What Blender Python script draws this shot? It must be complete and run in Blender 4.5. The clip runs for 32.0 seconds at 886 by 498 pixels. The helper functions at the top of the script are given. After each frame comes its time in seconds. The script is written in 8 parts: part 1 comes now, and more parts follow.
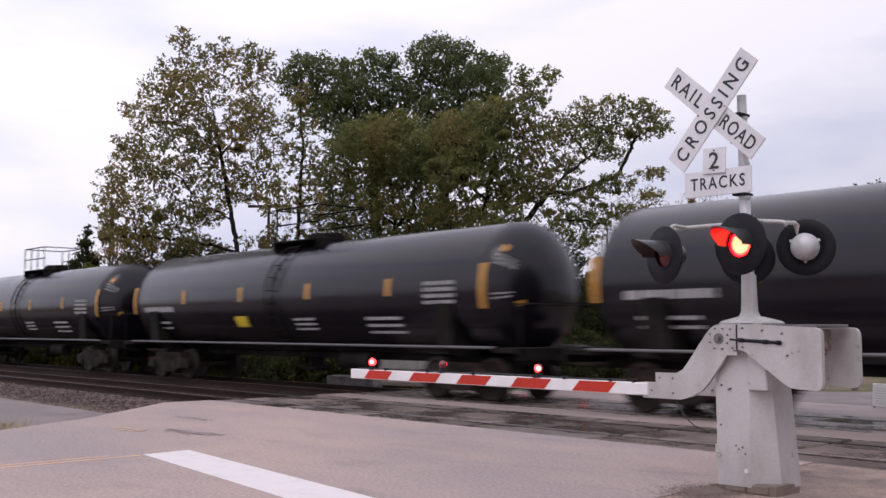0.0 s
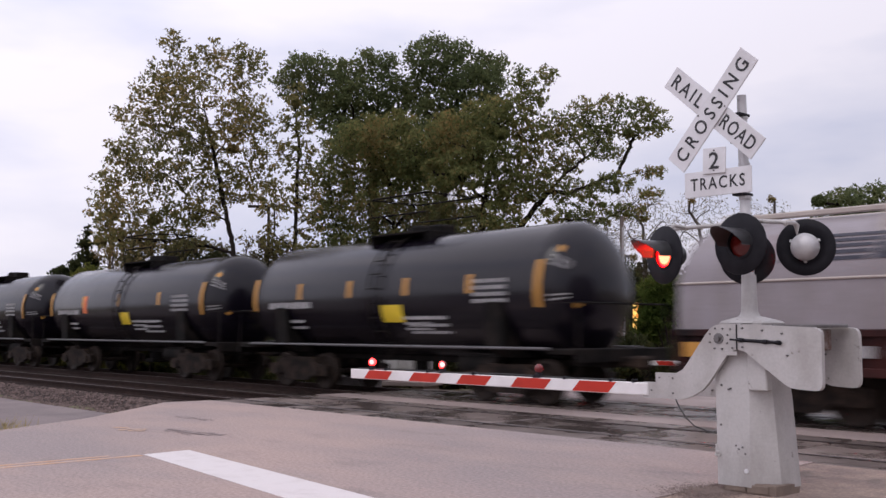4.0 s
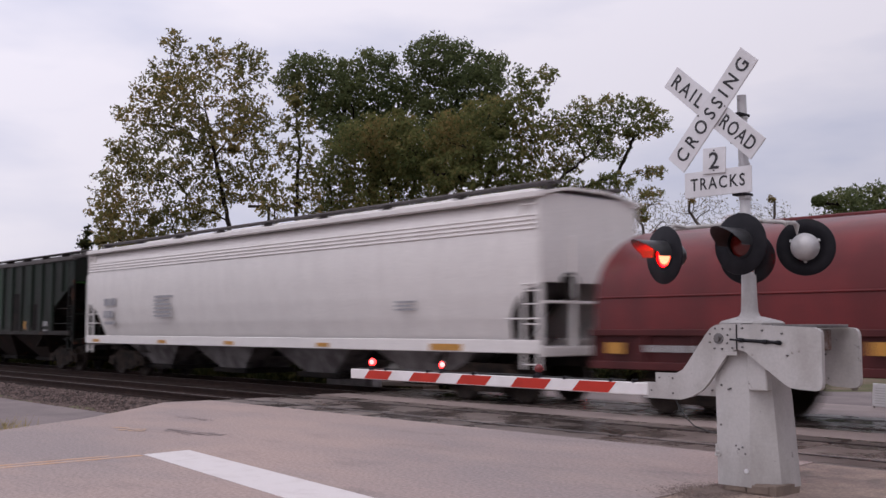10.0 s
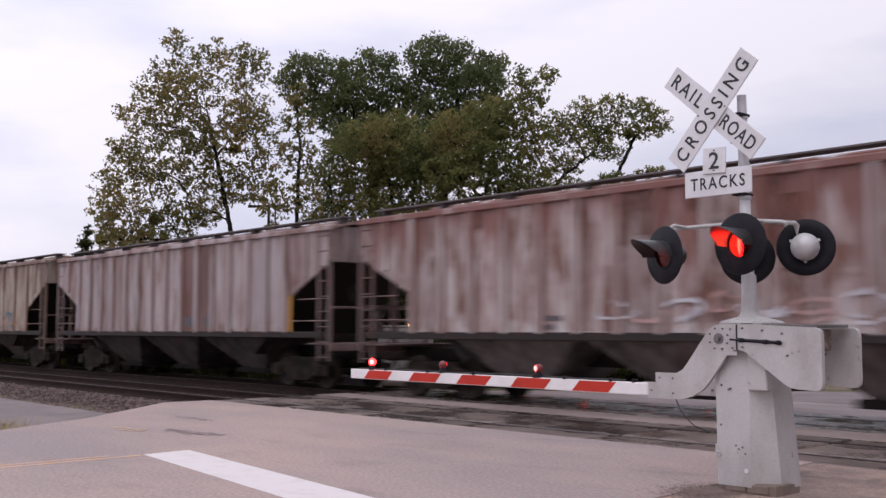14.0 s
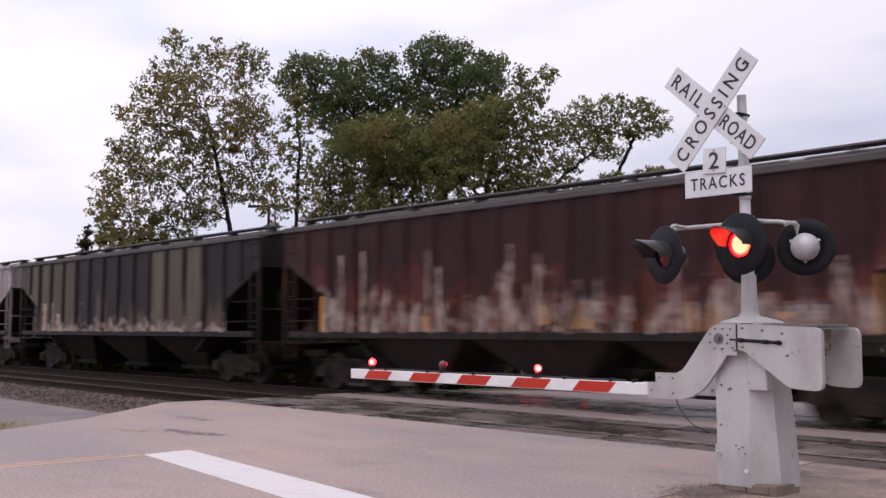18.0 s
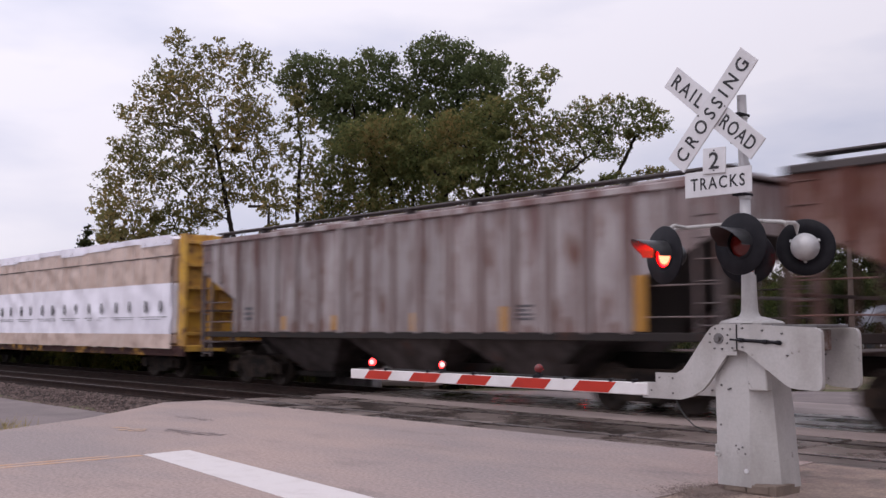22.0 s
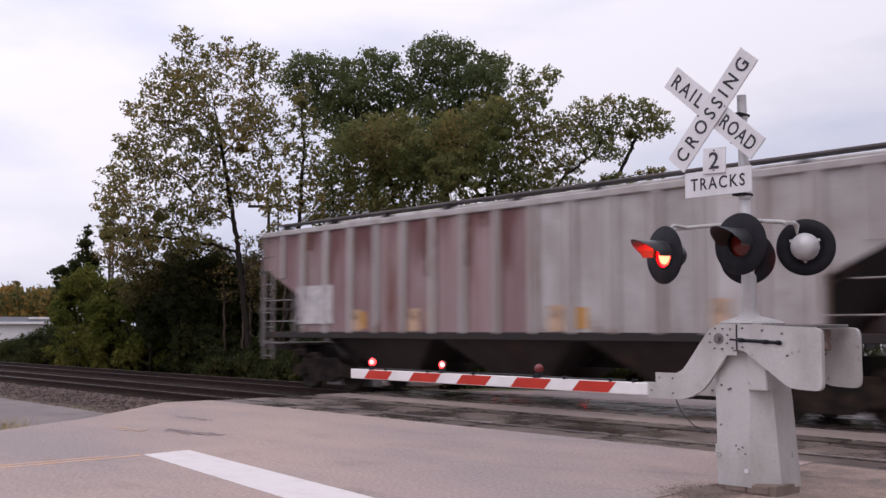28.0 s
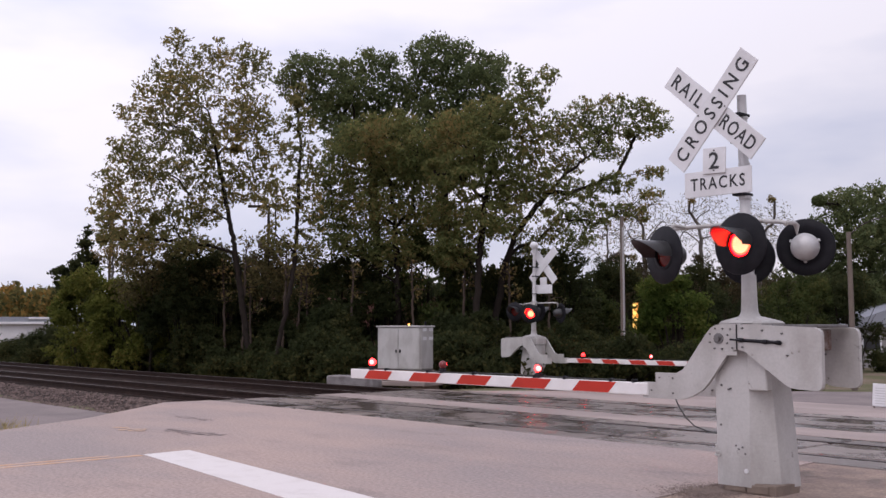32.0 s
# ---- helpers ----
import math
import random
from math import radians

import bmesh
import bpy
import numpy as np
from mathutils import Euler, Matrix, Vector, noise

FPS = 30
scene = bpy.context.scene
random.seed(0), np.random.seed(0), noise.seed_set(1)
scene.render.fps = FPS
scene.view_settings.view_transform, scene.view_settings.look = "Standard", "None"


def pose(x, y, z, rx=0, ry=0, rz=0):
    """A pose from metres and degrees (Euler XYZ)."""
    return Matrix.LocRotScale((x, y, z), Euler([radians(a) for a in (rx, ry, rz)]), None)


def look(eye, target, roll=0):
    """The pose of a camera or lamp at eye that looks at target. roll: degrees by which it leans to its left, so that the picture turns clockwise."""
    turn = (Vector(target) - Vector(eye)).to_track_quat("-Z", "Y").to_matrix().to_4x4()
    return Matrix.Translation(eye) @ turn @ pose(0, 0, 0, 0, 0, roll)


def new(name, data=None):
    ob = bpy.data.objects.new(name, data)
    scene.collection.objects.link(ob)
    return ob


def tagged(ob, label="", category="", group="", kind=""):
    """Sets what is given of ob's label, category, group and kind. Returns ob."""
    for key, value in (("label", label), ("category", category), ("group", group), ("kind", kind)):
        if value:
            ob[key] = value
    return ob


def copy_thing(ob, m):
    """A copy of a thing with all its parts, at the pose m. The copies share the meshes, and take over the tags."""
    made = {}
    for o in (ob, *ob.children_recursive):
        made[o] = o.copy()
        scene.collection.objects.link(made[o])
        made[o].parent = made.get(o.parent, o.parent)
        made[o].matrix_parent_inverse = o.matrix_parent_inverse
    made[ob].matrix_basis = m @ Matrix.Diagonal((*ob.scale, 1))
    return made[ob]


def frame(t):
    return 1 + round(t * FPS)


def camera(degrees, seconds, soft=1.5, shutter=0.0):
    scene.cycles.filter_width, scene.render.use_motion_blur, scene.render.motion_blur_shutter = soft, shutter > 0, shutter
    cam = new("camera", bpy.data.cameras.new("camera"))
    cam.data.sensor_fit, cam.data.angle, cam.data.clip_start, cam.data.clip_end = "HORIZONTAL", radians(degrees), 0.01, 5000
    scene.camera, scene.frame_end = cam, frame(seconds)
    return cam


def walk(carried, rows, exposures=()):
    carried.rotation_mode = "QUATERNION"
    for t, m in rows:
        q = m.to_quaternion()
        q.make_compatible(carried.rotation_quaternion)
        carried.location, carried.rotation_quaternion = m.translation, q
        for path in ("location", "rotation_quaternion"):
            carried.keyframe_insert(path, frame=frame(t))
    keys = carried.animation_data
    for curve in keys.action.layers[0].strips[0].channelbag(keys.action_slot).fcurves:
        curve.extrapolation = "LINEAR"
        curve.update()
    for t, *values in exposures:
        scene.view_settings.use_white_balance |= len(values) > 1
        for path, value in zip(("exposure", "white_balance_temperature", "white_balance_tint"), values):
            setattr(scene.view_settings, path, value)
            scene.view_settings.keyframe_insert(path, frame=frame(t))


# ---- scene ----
# ------------------------------------------------ camera
cam = camera(47.07, 32.0, 1.5, 0.5)
EYE = (0.0, 0.0, 1.54)
AIM = (-0.73916, 0.66892, 1.54 + 0.07864)
walk(cam, [(0, look(EYE, AIM)), (32, look(EYE, AIM))], exposures=[(t, e, 6400, 12.5) for t, e in ((0, -0.15), (2, -0.15), (3, -0.29), (3.5, -0.29), (4.5, -0.17), (5.5, -0.15), (9, -0.15), (9.6, -0.33), (10, -0.45), (10.6, -0.53), (11, -0.41), (12, -0.16), (13, -0.27), (14, -0.23), (16.5, -0.25), (17.2, -0.25), (18, -0.17), (19, -0.15), (20, -0.29), (21, -0.17), (22, -0.33), (23, -0.45), (24, -0.46), (25, -0.39), (25.5, -0.31), (27.5, -0.25), (29, -0.21), (32, -0.21))])

# ------------------------------------------------ world and sun (overcast)
world = bpy.data.worlds.new("world")
scene.world = world
world.use_nodes = True


SKY_BASE, SKY_RISE = 1.02, 0.9


def overcast():
    nt = world.node_tree
    nt.nodes.clear()
    out = nt.nodes.new("ShaderNodeOutputWorld")
    bg = nt.nodes.new("ShaderNodeBackground")
    sky = nt.nodes.new("ShaderNodeTexSky")
    sky.sky_type, sky.sun_disc = "NISHITA", False
    sky.sun_elevation, sky.sun_rotation = radians(55), radians(151)
    dim = nt.nodes.new("ShaderNodeMix")
    dim.data_type, dim.blend_type = "RGBA", "MULTIPLY"
    dim.inputs["Factor"].default_value = 1
    dim.inputs["B"].default_value = (0.1, 0.1, 0.1, 1)
    nt.links.new(sky.outputs[0], dim.inputs["A"])
    co = nt.nodes.new("ShaderNodeTexCoord")
    mp = nt.nodes.new("ShaderNodeMapping")
    mp.inputs["Scale"].default_value = (1.0, 1.0, 3.2)
    nz = nt.nodes.new("ShaderNodeTexNoise")
    nz.inputs["Scale"].default_value, nz.inputs["Detail"].default_value, nz.inputs["Roughness"].default_value = 2.6, 5, 0.5
    cr = nt.nodes.new("ShaderNodeValToRGB")
    cr.color_ramp.elements[0].position, cr.color_ramp.elements[0].color = 0.34, (0.66, 0.67, 0.82, 1)
    cr.color_ramp.elements[1].position, cr.color_ramp.elements[1].color = 0.58, (0.94, 0.895, 0.975, 1)
    mix = nt.nodes.new("ShaderNodeMix")
    mix.data_type = "RGBA"
    mix.inputs["Factor"].default_value = 0.93
    nt.links.new(co.outputs["Generated"], mp.inputs[0])
    nt.links.new(mp.outputs[0], nz.inputs["Vector"])
    nt.links.new(nz.outputs["Fac"], cr.inputs[0])
    nt.links.new(dim.outputs["Result"], mix.inputs["A"])
    nt.links.new(cr.outputs[0], mix.inputs["B"])
    nt.links.new(mix.outputs["Result"], bg.inputs["Color"])
    # an overcast dome grows brighter towards the zenith and a little towards the hidden sun in the south-west
    sx = nt.nodes.new("ShaderNodeVectorMath")
    sx.operation = "DOT_PRODUCT"
    sx.inputs[1].default_value = (-0.21, -0.23, SKY_RISE)
    nt.links.new(co.outputs["Generated"], sx.inputs[0])
    up = nt.nodes.new("ShaderNodeMath")
    up.operation, up.use_clamp = "ADD", False
    up.inputs[1].default_value = SKY_BASE
    nt.links.new(sx.outputs["Value"], up.inputs[0])
    nt.links.new(up.outputs[0], bg.inputs["Strength"])
    nt.links.new(bg.outputs[0], out.inputs["Surface"])


overcast()
sun = new("sun", bpy.data.lights.new("sun", "SUN"))
sun.data.energy, sun.data.angle, sun.data.color = 0.8, radians(25), (1.0, 0.96, 0.9)
sun.matrix_world = look((0, 0, 60), (-20, 36, 0))


# ------------------------------------------------ materials
def mat(name, color, rough=0.7, metal=0.0, second=None, scale=4.0, amount=0.5, stretch=(1, 1, 1), fine=60.0, fine_amount=0.12,
        bump=0.15, bump_scale=None, low=0.42, high=0.62, rough2=None, third=None, third_scale=1.0, third_low=0.55, third_high=0.7,
        third_stretch=(1, 1, 1), third_amount=1.0, per_object=0.0, spec=0.5, coat=0.0, ragged=None, wear=()):
    """A surface of one paint or stuff with stains of a second and a third colour, fine grain and relief, in object space."""
    m = bpy.data.materials.new(name)
    m.use_nodes = True
    nt = m.node_tree
    N, L = nt.nodes, nt.links
    bsdf = N["Principled BSDF"]
    co = N.new("ShaderNodeTexCoord")
    spot = co.outputs["Object"]
    if per_object:
        # alike pieces take different patches of the stains
        oi = N.new("ShaderNodeObjectInfo")
        far = N.new("ShaderNodeVectorMath")
        far.operation = "MULTIPLY_ADD"
        far.inputs[1].default_value = (83.0, 47.0, 0.0)
        L.new(oi.outputs["Random"], far.inputs[0])
        L.new(spot, far.inputs[2])
        spot = far.outputs[0]

    def noise_of(sc, st, detail=6):
        mp = N.new("ShaderNodeMapping")
        mp.inputs["Scale"].default_value = st
        nz = N.new("ShaderNodeTexNoise")
        nz.inputs["Scale"].default_value, nz.inputs["Detail"].default_value, nz.inputs["Roughness"].default_value = sc, detail, 0.6
        L.new(spot, mp.inputs[0])
        L.new(mp.outputs[0], nz.inputs["Vector"])
        return nz.outputs["Fac"]

    def span(value, lo, hi, top):
        mr = N.new("ShaderNodeMapRange")
        mr.inputs["From Min"].default_value, mr.inputs["From Max"].default_value, mr.inputs["To Max"].default_value = lo, hi, top
        L.new(value, mr.inputs["Value"])
        return mr.outputs["Result"]

    def blend(fac, a, b, kind="MIX"):
        mx = N.new("ShaderNodeMix")
        mx.data_type, mx.blend_type = "RGBA", kind
        if isinstance(fac, (int, float)):
            mx.inputs["Factor"].default_value = fac
        else:
            L.new(fac, mx.inputs["Factor"])
        for key, v in (("A", a), ("B", b)):
            if isinstance(v, tuple):
                mx.inputs[key].default_value = (*v, 1)
            else:
                L.new(v, mx.inputs[key])
        return mx.outputs["Result"]

    second = second or tuple(c * 0.6 for c in color)
    mask = span(noise_of(scale, stretch), low, high, amount)
    col = blend(mask, tuple(color), tuple(second))
    if third:
        col = blend(span(noise_of(third_scale, third_stretch, 8), third_low, third_high, third_amount), col, tuple(third))
    for tone, z0, z1, size, tall, gain in wear:
        # paint lost or stained from one height to another, thick at z0 and thinning towards z1
        xyz = N.new("ShaderNodeSeparateXYZ")
        L.new(co.outputs["Object"], xyz.inputs[0])
        mr = N.new("ShaderNodeMapRange")
        for key, v in (("From Min", z0), ("From Max", z1), ("To Min", gain - 0.3), ("To Max", -0.35)):
            mr.inputs[key].default_value = v
        L.new(xyz.outputs["Z"], mr.inputs["Value"])
        ma = N.new("ShaderNodeMath")
        ma.operation = "MULTIPLY_ADD"
        ma.inputs[1].default_value = 1.2
        L.new(noise_of(size, (1.5, 1.5, tall), 9), ma.inputs[0])
        L.new(mr.outputs["Result"], ma.inputs[2])
        col = blend(span(ma.outputs[0], 0.47, 0.57, 0.9), col, tuple(tone))
    grain = noise_of(fine, (1, 1, 1), 3)
    g = N.new("ShaderNodeMapRange")
    g.inputs["To Min"].default_value, g.inputs["To Max"].default_value = 1 - fine_amount * 2, 1 + fine_amount * 2
    L.new(grain, g.inputs["Value"])
    val = g.outputs["Result"]
    if per_object:
        r = N.new("ShaderNodeMapRange")
        r.inputs["To Min"].default_value, r.inputs["To Max"].default_value = 1 - per_object, 1 + per_object
        L.new(oi.outputs["Random"], r.inputs["Value"])
        mu = N.new("ShaderNodeMath")
        mu.operation = "MULTIPLY"
        L.new(val, mu.inputs[0])
        L.new(r.outputs["Result"], mu.inputs[1])
        val = mu.outputs[0]
    cb = N.new("ShaderNodeCombineColor")
    for i in range(3):
        L.new(val, cb.inputs[i])
    L.new(blend(1.0, col, cb.outputs[0], "MULTIPLY"), bsdf.inputs["Base Color"])
    bsdf.inputs["Metallic"].default_value = metal
    bsdf.inputs["Specular IOR Level"].default_value = spec
    if coat:
        bsdf.inputs["Coat Weight"].default_value = coat
    if rough2 is None:
        bsdf.inputs["Roughness"].default_value = rough
    else:
        rr = N.new("ShaderNodeMapRange")
        rr.inputs["To Min"].default_value, rr.inputs["To Max"].default_value = rough, rough2
        L.new(mask, rr.inputs["Value"])
        L.new(rr.outputs["Result"], bsdf.inputs["Roughness"])
    if ragged:
        size, tall, soft_edge, lost = ragged
        L.new(span(noise_of(size, tall, 7), 0.5 - soft_edge + lost, 0.5 + soft_edge * 0.4 + lost, 1.0), bsdf.inputs["Alpha"])
    if bump:
        bp = N.new("ShaderNodeBump")
        bp.inputs["Strength"].default_value, bp.inputs["Distance"].default_value = bump, 0.02
        L.new(noise_of(bump_scale, (1, 1, 1), 4) if bump_scale else grain, bp.inputs["Height"])
        L.new(bp.outputs[0], bsdf.inputs["Normal"])
    return m


def glow(name, color, strength, second=None, scale=5.0):
    m = bpy.data.materials.new(name)
    m.use_nodes = True
    b = m.node_tree.nodes["Principled BSDF"]
    b.inputs["Base Color"].default_value = (*color, 1)
    b.inputs["Emission Color"].default_value = (*color, 1)
    b.inputs["Emission Strength"].default_value = strength
    b.inputs["Roughness"].default_value = 0.3
    if second:
        nt = m.node_tree
        co, nz, cr = nt.nodes.new("ShaderNodeTexCoord"), nt.nodes.new("ShaderNodeTexNoise"), nt.nodes.new("ShaderNodeValToRGB")
        nz.inputs["Scale"].default_value = scale
        cr.color_ramp.elements[0].position, cr.color_ramp.elements[0].color = 0.42, (*second, 1)
        cr.color_ramp.elements[1].position, cr.color_ramp.elements[1].color = 0.56, (*color, 1)
        nt.links.new(co.outputs["Object"], nz.inputs["Vector"])
        nt.links.new(nz.outputs["Fac"], cr.inputs[0])
        nt.links.new(cr.outputs[0], b.inputs["Emission Color"])
        nt.links.new(cr.outputs[0], b.inputs["Base Color"])
    return m


def leaf_mat(name, a, b, c, see=0.35):
    """Leaves whose colour varies from leaf to leaf and from bough to bough; some light goes through."""
    m = bpy.data.materials.new(name)
    m.use_nodes = True
    N, L = m.node_tree.nodes, m.node_tree.links
    N.clear()
    out = N.new("ShaderNodeOutputMaterial")
    geo = N.new("ShaderNodeNewGeometry")
    cr = N.new("ShaderNodeValToRGB")
    e = cr.color_ramp.elements
    e[0].position, e[0].color = 0.0, (*a, 1)
    e[1].position, e[1].color = 1.0, (*c, 1)
    e.new(0.55).color = (*b, 1)
    co = N.new("ShaderNodeTexCoord")
    nz = N.new("ShaderNodeTexNoise")
    nz.inputs["Scale"].default_value = 0.5
    L.new(co.outputs["Object"], nz.inputs["Vector"])
    ad = N.new("ShaderNodeMath")
    ad.operation = "MULTIPLY_ADD"
    ad.inputs[1].default_value = 1.6
    L.new(nz.outputs["Fac"], ad.inputs[0])
    su = N.new("ShaderNodeMath")
    su.operation = "MULTIPLY_ADD"
    su.inputs[1].default_value, su.inputs[2].default_value = 0.6, -0.6
    L.new(geo.outputs["Random Per Island"], su.inputs[0])
    L.new(su.outputs[0], ad.inputs[2])
    L.new(ad.outputs[0], cr.inputs[0])
    df = N.new("ShaderNodeBsdfPrincipled")
    df.inputs["Roughness"].default_value = 0.6
    df.inputs["Specular IOR Level"].default_value = 0.03
    tr = N.new("ShaderNodeBsdfTranslucent")
    mx = N.new("ShaderNodeMixShader")
    mx.inputs[0].default_value = see
    L.new(cr.outputs[0], df.inputs["Base Color"])
    L.new(cr.outputs[0], tr.inputs["Color"])
    L.new(df.outputs[0], mx.inputs[1])
    L.new(tr.outputs[0], mx.inputs[2])
    L.new(mx.outputs[0], out.inputs["Surface"])
    return m


RUST = (0.115, 0.042, 0.024)
M_CONCRETE = mat("road_concrete", (0.355, 0.27, 0.24), 0.85, second=(0.262, 0.22, 0.214), scale=0.3, amount=0.9, stretch=(0.55, 1.1, 1), fine=24, fine_amount=0.3, bump=0.5, spec=0.3,
                 third=(0.19, 0.156, 0.152), third_scale=1.1, third_low=0.57, third_high=0.74, third_stretch=(0.5, 1.3, 1), third_amount=0.55)
M_STRIP = mat("strip_concrete", (0.30, 0.235, 0.215), 0.65, second=(0.19, 0.15, 0.14), scale=0.9, amount=0.8, fine=70, fine_amount=0.15, bump=0.2,
              stretch=(0.3, 1, 1))
M_WHITE = mat("road_white", (0.62, 0.575, 0.565), 0.6, second=(0.44, 0.385, 0.365), scale=3, amount=0.5, fine=80, fine_amount=0.08, low=0.5, high=0.75)
M_YELLOW = mat("road_yellow", (0.50, 0.29, 0.16), 0.7, second=(0.40, 0.30, 0.26), scale=4, amount=0.9, low=0.35, high=0.65)
M_ASPHALT = mat("lot_asphalt", (0.21, 0.175, 0.17), 0.9, spec=0.2, second=(0.15, 0.125, 0.125), scale=0.7, amount=0.8, fine=60, fine_amount=0.2, bump=0.3)
M_EARTH = mat("earth", (0.17, 0.13, 0.10), 0.95, spec=0.1, second=(0.10, 0.10, 0.05), scale=0.35, amount=1.0, fine=14, fine_amount=0.3, bump=0.6, low=0.4, high=0.6)
M_DIRT = mat("gravel_dirt", (0.30, 0.228, 0.19), 0.95, spec=0.15, second=(0.2, 0.155, 0.14), scale=1.6, amount=0.9, fine=40, fine_amount=0.35, bump=0.8,
             third=(0.11, 0.095, 0.09), third_scale=1.2, third_low=0.56, third_high=0.7)
M_BALLAST = mat("ballast_stone", (0.06, 0.044, 0.04), 0.95, spec=0.1, second=(0.025, 0.02, 0.019), scale=7, amount=1.0, fine=30, fine_amount=0.35, bump=1.0, per_object=0.3)
M_STONES = mat("loose_stone", (0.17, 0.125, 0.113), 0.95, spec=0.15, second=(0.08, 0.062, 0.058), scale=9, amount=1.0, fine=30, fine_amount=0.3, bump=0.5)
M_PANEL = mat("crossing_panel", (0.085, 0.067, 0.06), 0.15, spec=0.4, second=(0.16, 0.126, 0.112), scale=1.3, amount=1.0, stretch=(0.7, 1.0, 1), rough2=0.45,
              fine=50, fine_amount=0.22, bump=0.05, per_object=0.3)
M_GAP = mat("flangeway", (0.02, 0.018, 0.018), 0.6)
M_RAIL = mat("rail_steel", (0.025, 0.016, 0.014), 0.8, 0.0, spec=0.1, second=(0.05, 0.03, 0.024), scale=5)
M_RAILTOP = mat("rail_head", (0.11, 0.095, 0.095), 0.45, 0.8, second=(0.06, 0.05, 0.046), scale=3)
M_TIE = mat("tie_wood", (0.045, 0.034, 0.03), 0.95, spec=0.1, second=(0.075, 0.06, 0.055), scale=3, stretch=(4, 0.4, 1), bump=0.5, per_object=0.3)
M_SILVER = mat("silver_paint", (0.46, 0.44, 0.43), 0.5, 0.2, second=(0.34, 0.315, 0.30), scale=2.4, amount=0.75, fine=38, fine_amount=0.065, bump=0.08, stretch=(1, 1, 0.55), low=0.42, high=0.62,
               third=(0.1, 0.075, 0.06), third_scale=11, third_low=0.655, third_high=0.73, third_amount=0.7)
M_GALV = mat("galvanised", (0.5, 0.485, 0.49), 0.45, 0.25, second=(0.38, 0.365, 0.37), scale=3, fine_amount=0.05)
M_SIGNWHITE = mat("sign_white", (0.66, 0.65, 0.67), 0.5, second=(0.54, 0.52, 0.53), scale=2.5, amount=0.6, fine_amount=0.03, bump=0.03)
M_BLACK = mat("sign_black", (0.018, 0.017, 0.02), 0.5, fine_amount=0.05, bump=0.03)
M_HEADBLACK = mat("signal_black", (0.010, 0.0095, 0.0125), 0.5, spec=0.14, second=(0.022, 0.021, 0.025), scale=5, fine_amount=0.05, bump=0.05)
M_LINING = mat("visor_lining", (0.07, 0.05, 0.05), 0.35, spec=0.5, fine_amount=0.05)
M_VISOR = mat("visor_dark", (0.035, 0.034, 0.037), 0.35, second=(0.025, 0.025, 0.025), scale=6, fine_amount=0.05)
M_ARMWHITE = mat("arm_white", (0.72, 0.69, 0.69), 0.45, second=(0.58, 0.54, 0.53), scale=2, fine_amount=0.03, bump=0.04)
M_ARMRED = mat("arm_red", (0.46, 0.032, 0.018), 0.5, spec=0.25, second=(0.36, 0.028, 0.016), scale=3, fine_amount=0.04, bump=0.04)
M_BROWNCONC = mat("foundation", (0.2, 0.15, 0.12), 0.9, second=(0.12, 0.092, 0.078), scale=5, bump=0.4)
M_LIT = glow("lamp_lit", (1.0, 0.0005, 0.0003), 220.0)
M_LITARM = glow("arm_lamp_lit", (1.0, 0.02, 0.02), 10.0)
M_HOT = glow("lamp_core", (1.0, 0.4, 0.2), 2.4)
M_WARM = glow("lamp_middle", (1.0, 0.07, 0.03), 6.0)
M_ARMCORE = glow("arm_lamp_core", (1.0, 0.36, 0.34), 2.4)
M_BOLT = mat("bolt_steel", (0.16, 0.15, 0.15), 0.6, 0.3, second=(0.08, 0.07, 0.07), scale=20)
M_UNLIT = mat("lamp_unlit", (0.13, 0.012, 0.01), 0.15, second=(0.06, 0.01, 0.008), scale=8, fine_amount=0.0, bump=0)
M_UNLITARM = mat("arm_lamp_unlit", (0.16, 0.02, 0.02), 0.2, second=(0.1, 0.015, 0.015), scale=8, fine_amount=0.0, bump=0)
M_AMBER = glow("amber_lamp", (1.0, 0.5, 0.12), 3.0)
M_WIRE = mat("black_cable", (0.02, 0.02, 0.02), 0.5)
M_BARK = mat("bark", (0.026, 0.02, 0.017), 0.95, spec=0.1, second=(0.018, 0.014, 0.013), scale=6, stretch=(1, 1, 0.2), bump=0.6, bump_scale=25)
M_PALEBARK = mat("pale_bark", (0.1, 0.083, 0.075), 0.9, second=(0.06, 0.048, 0.045), scale=5, stretch=(1, 1, 0.2), bump=0.5, bump_scale=25)
M_POLE = mat("pole_wood", (0.16, 0.125, 0.105), 0.9, second=(0.1, 0.08, 0.07), scale=4, stretch=(1, 1, 0.1), bump=0.4)
M_METALPOLE = mat("pole_metal", (0.4, 0.38, 0.38), 0.5, 0.5, second=(0.3, 0.28, 0.28), scale=4)


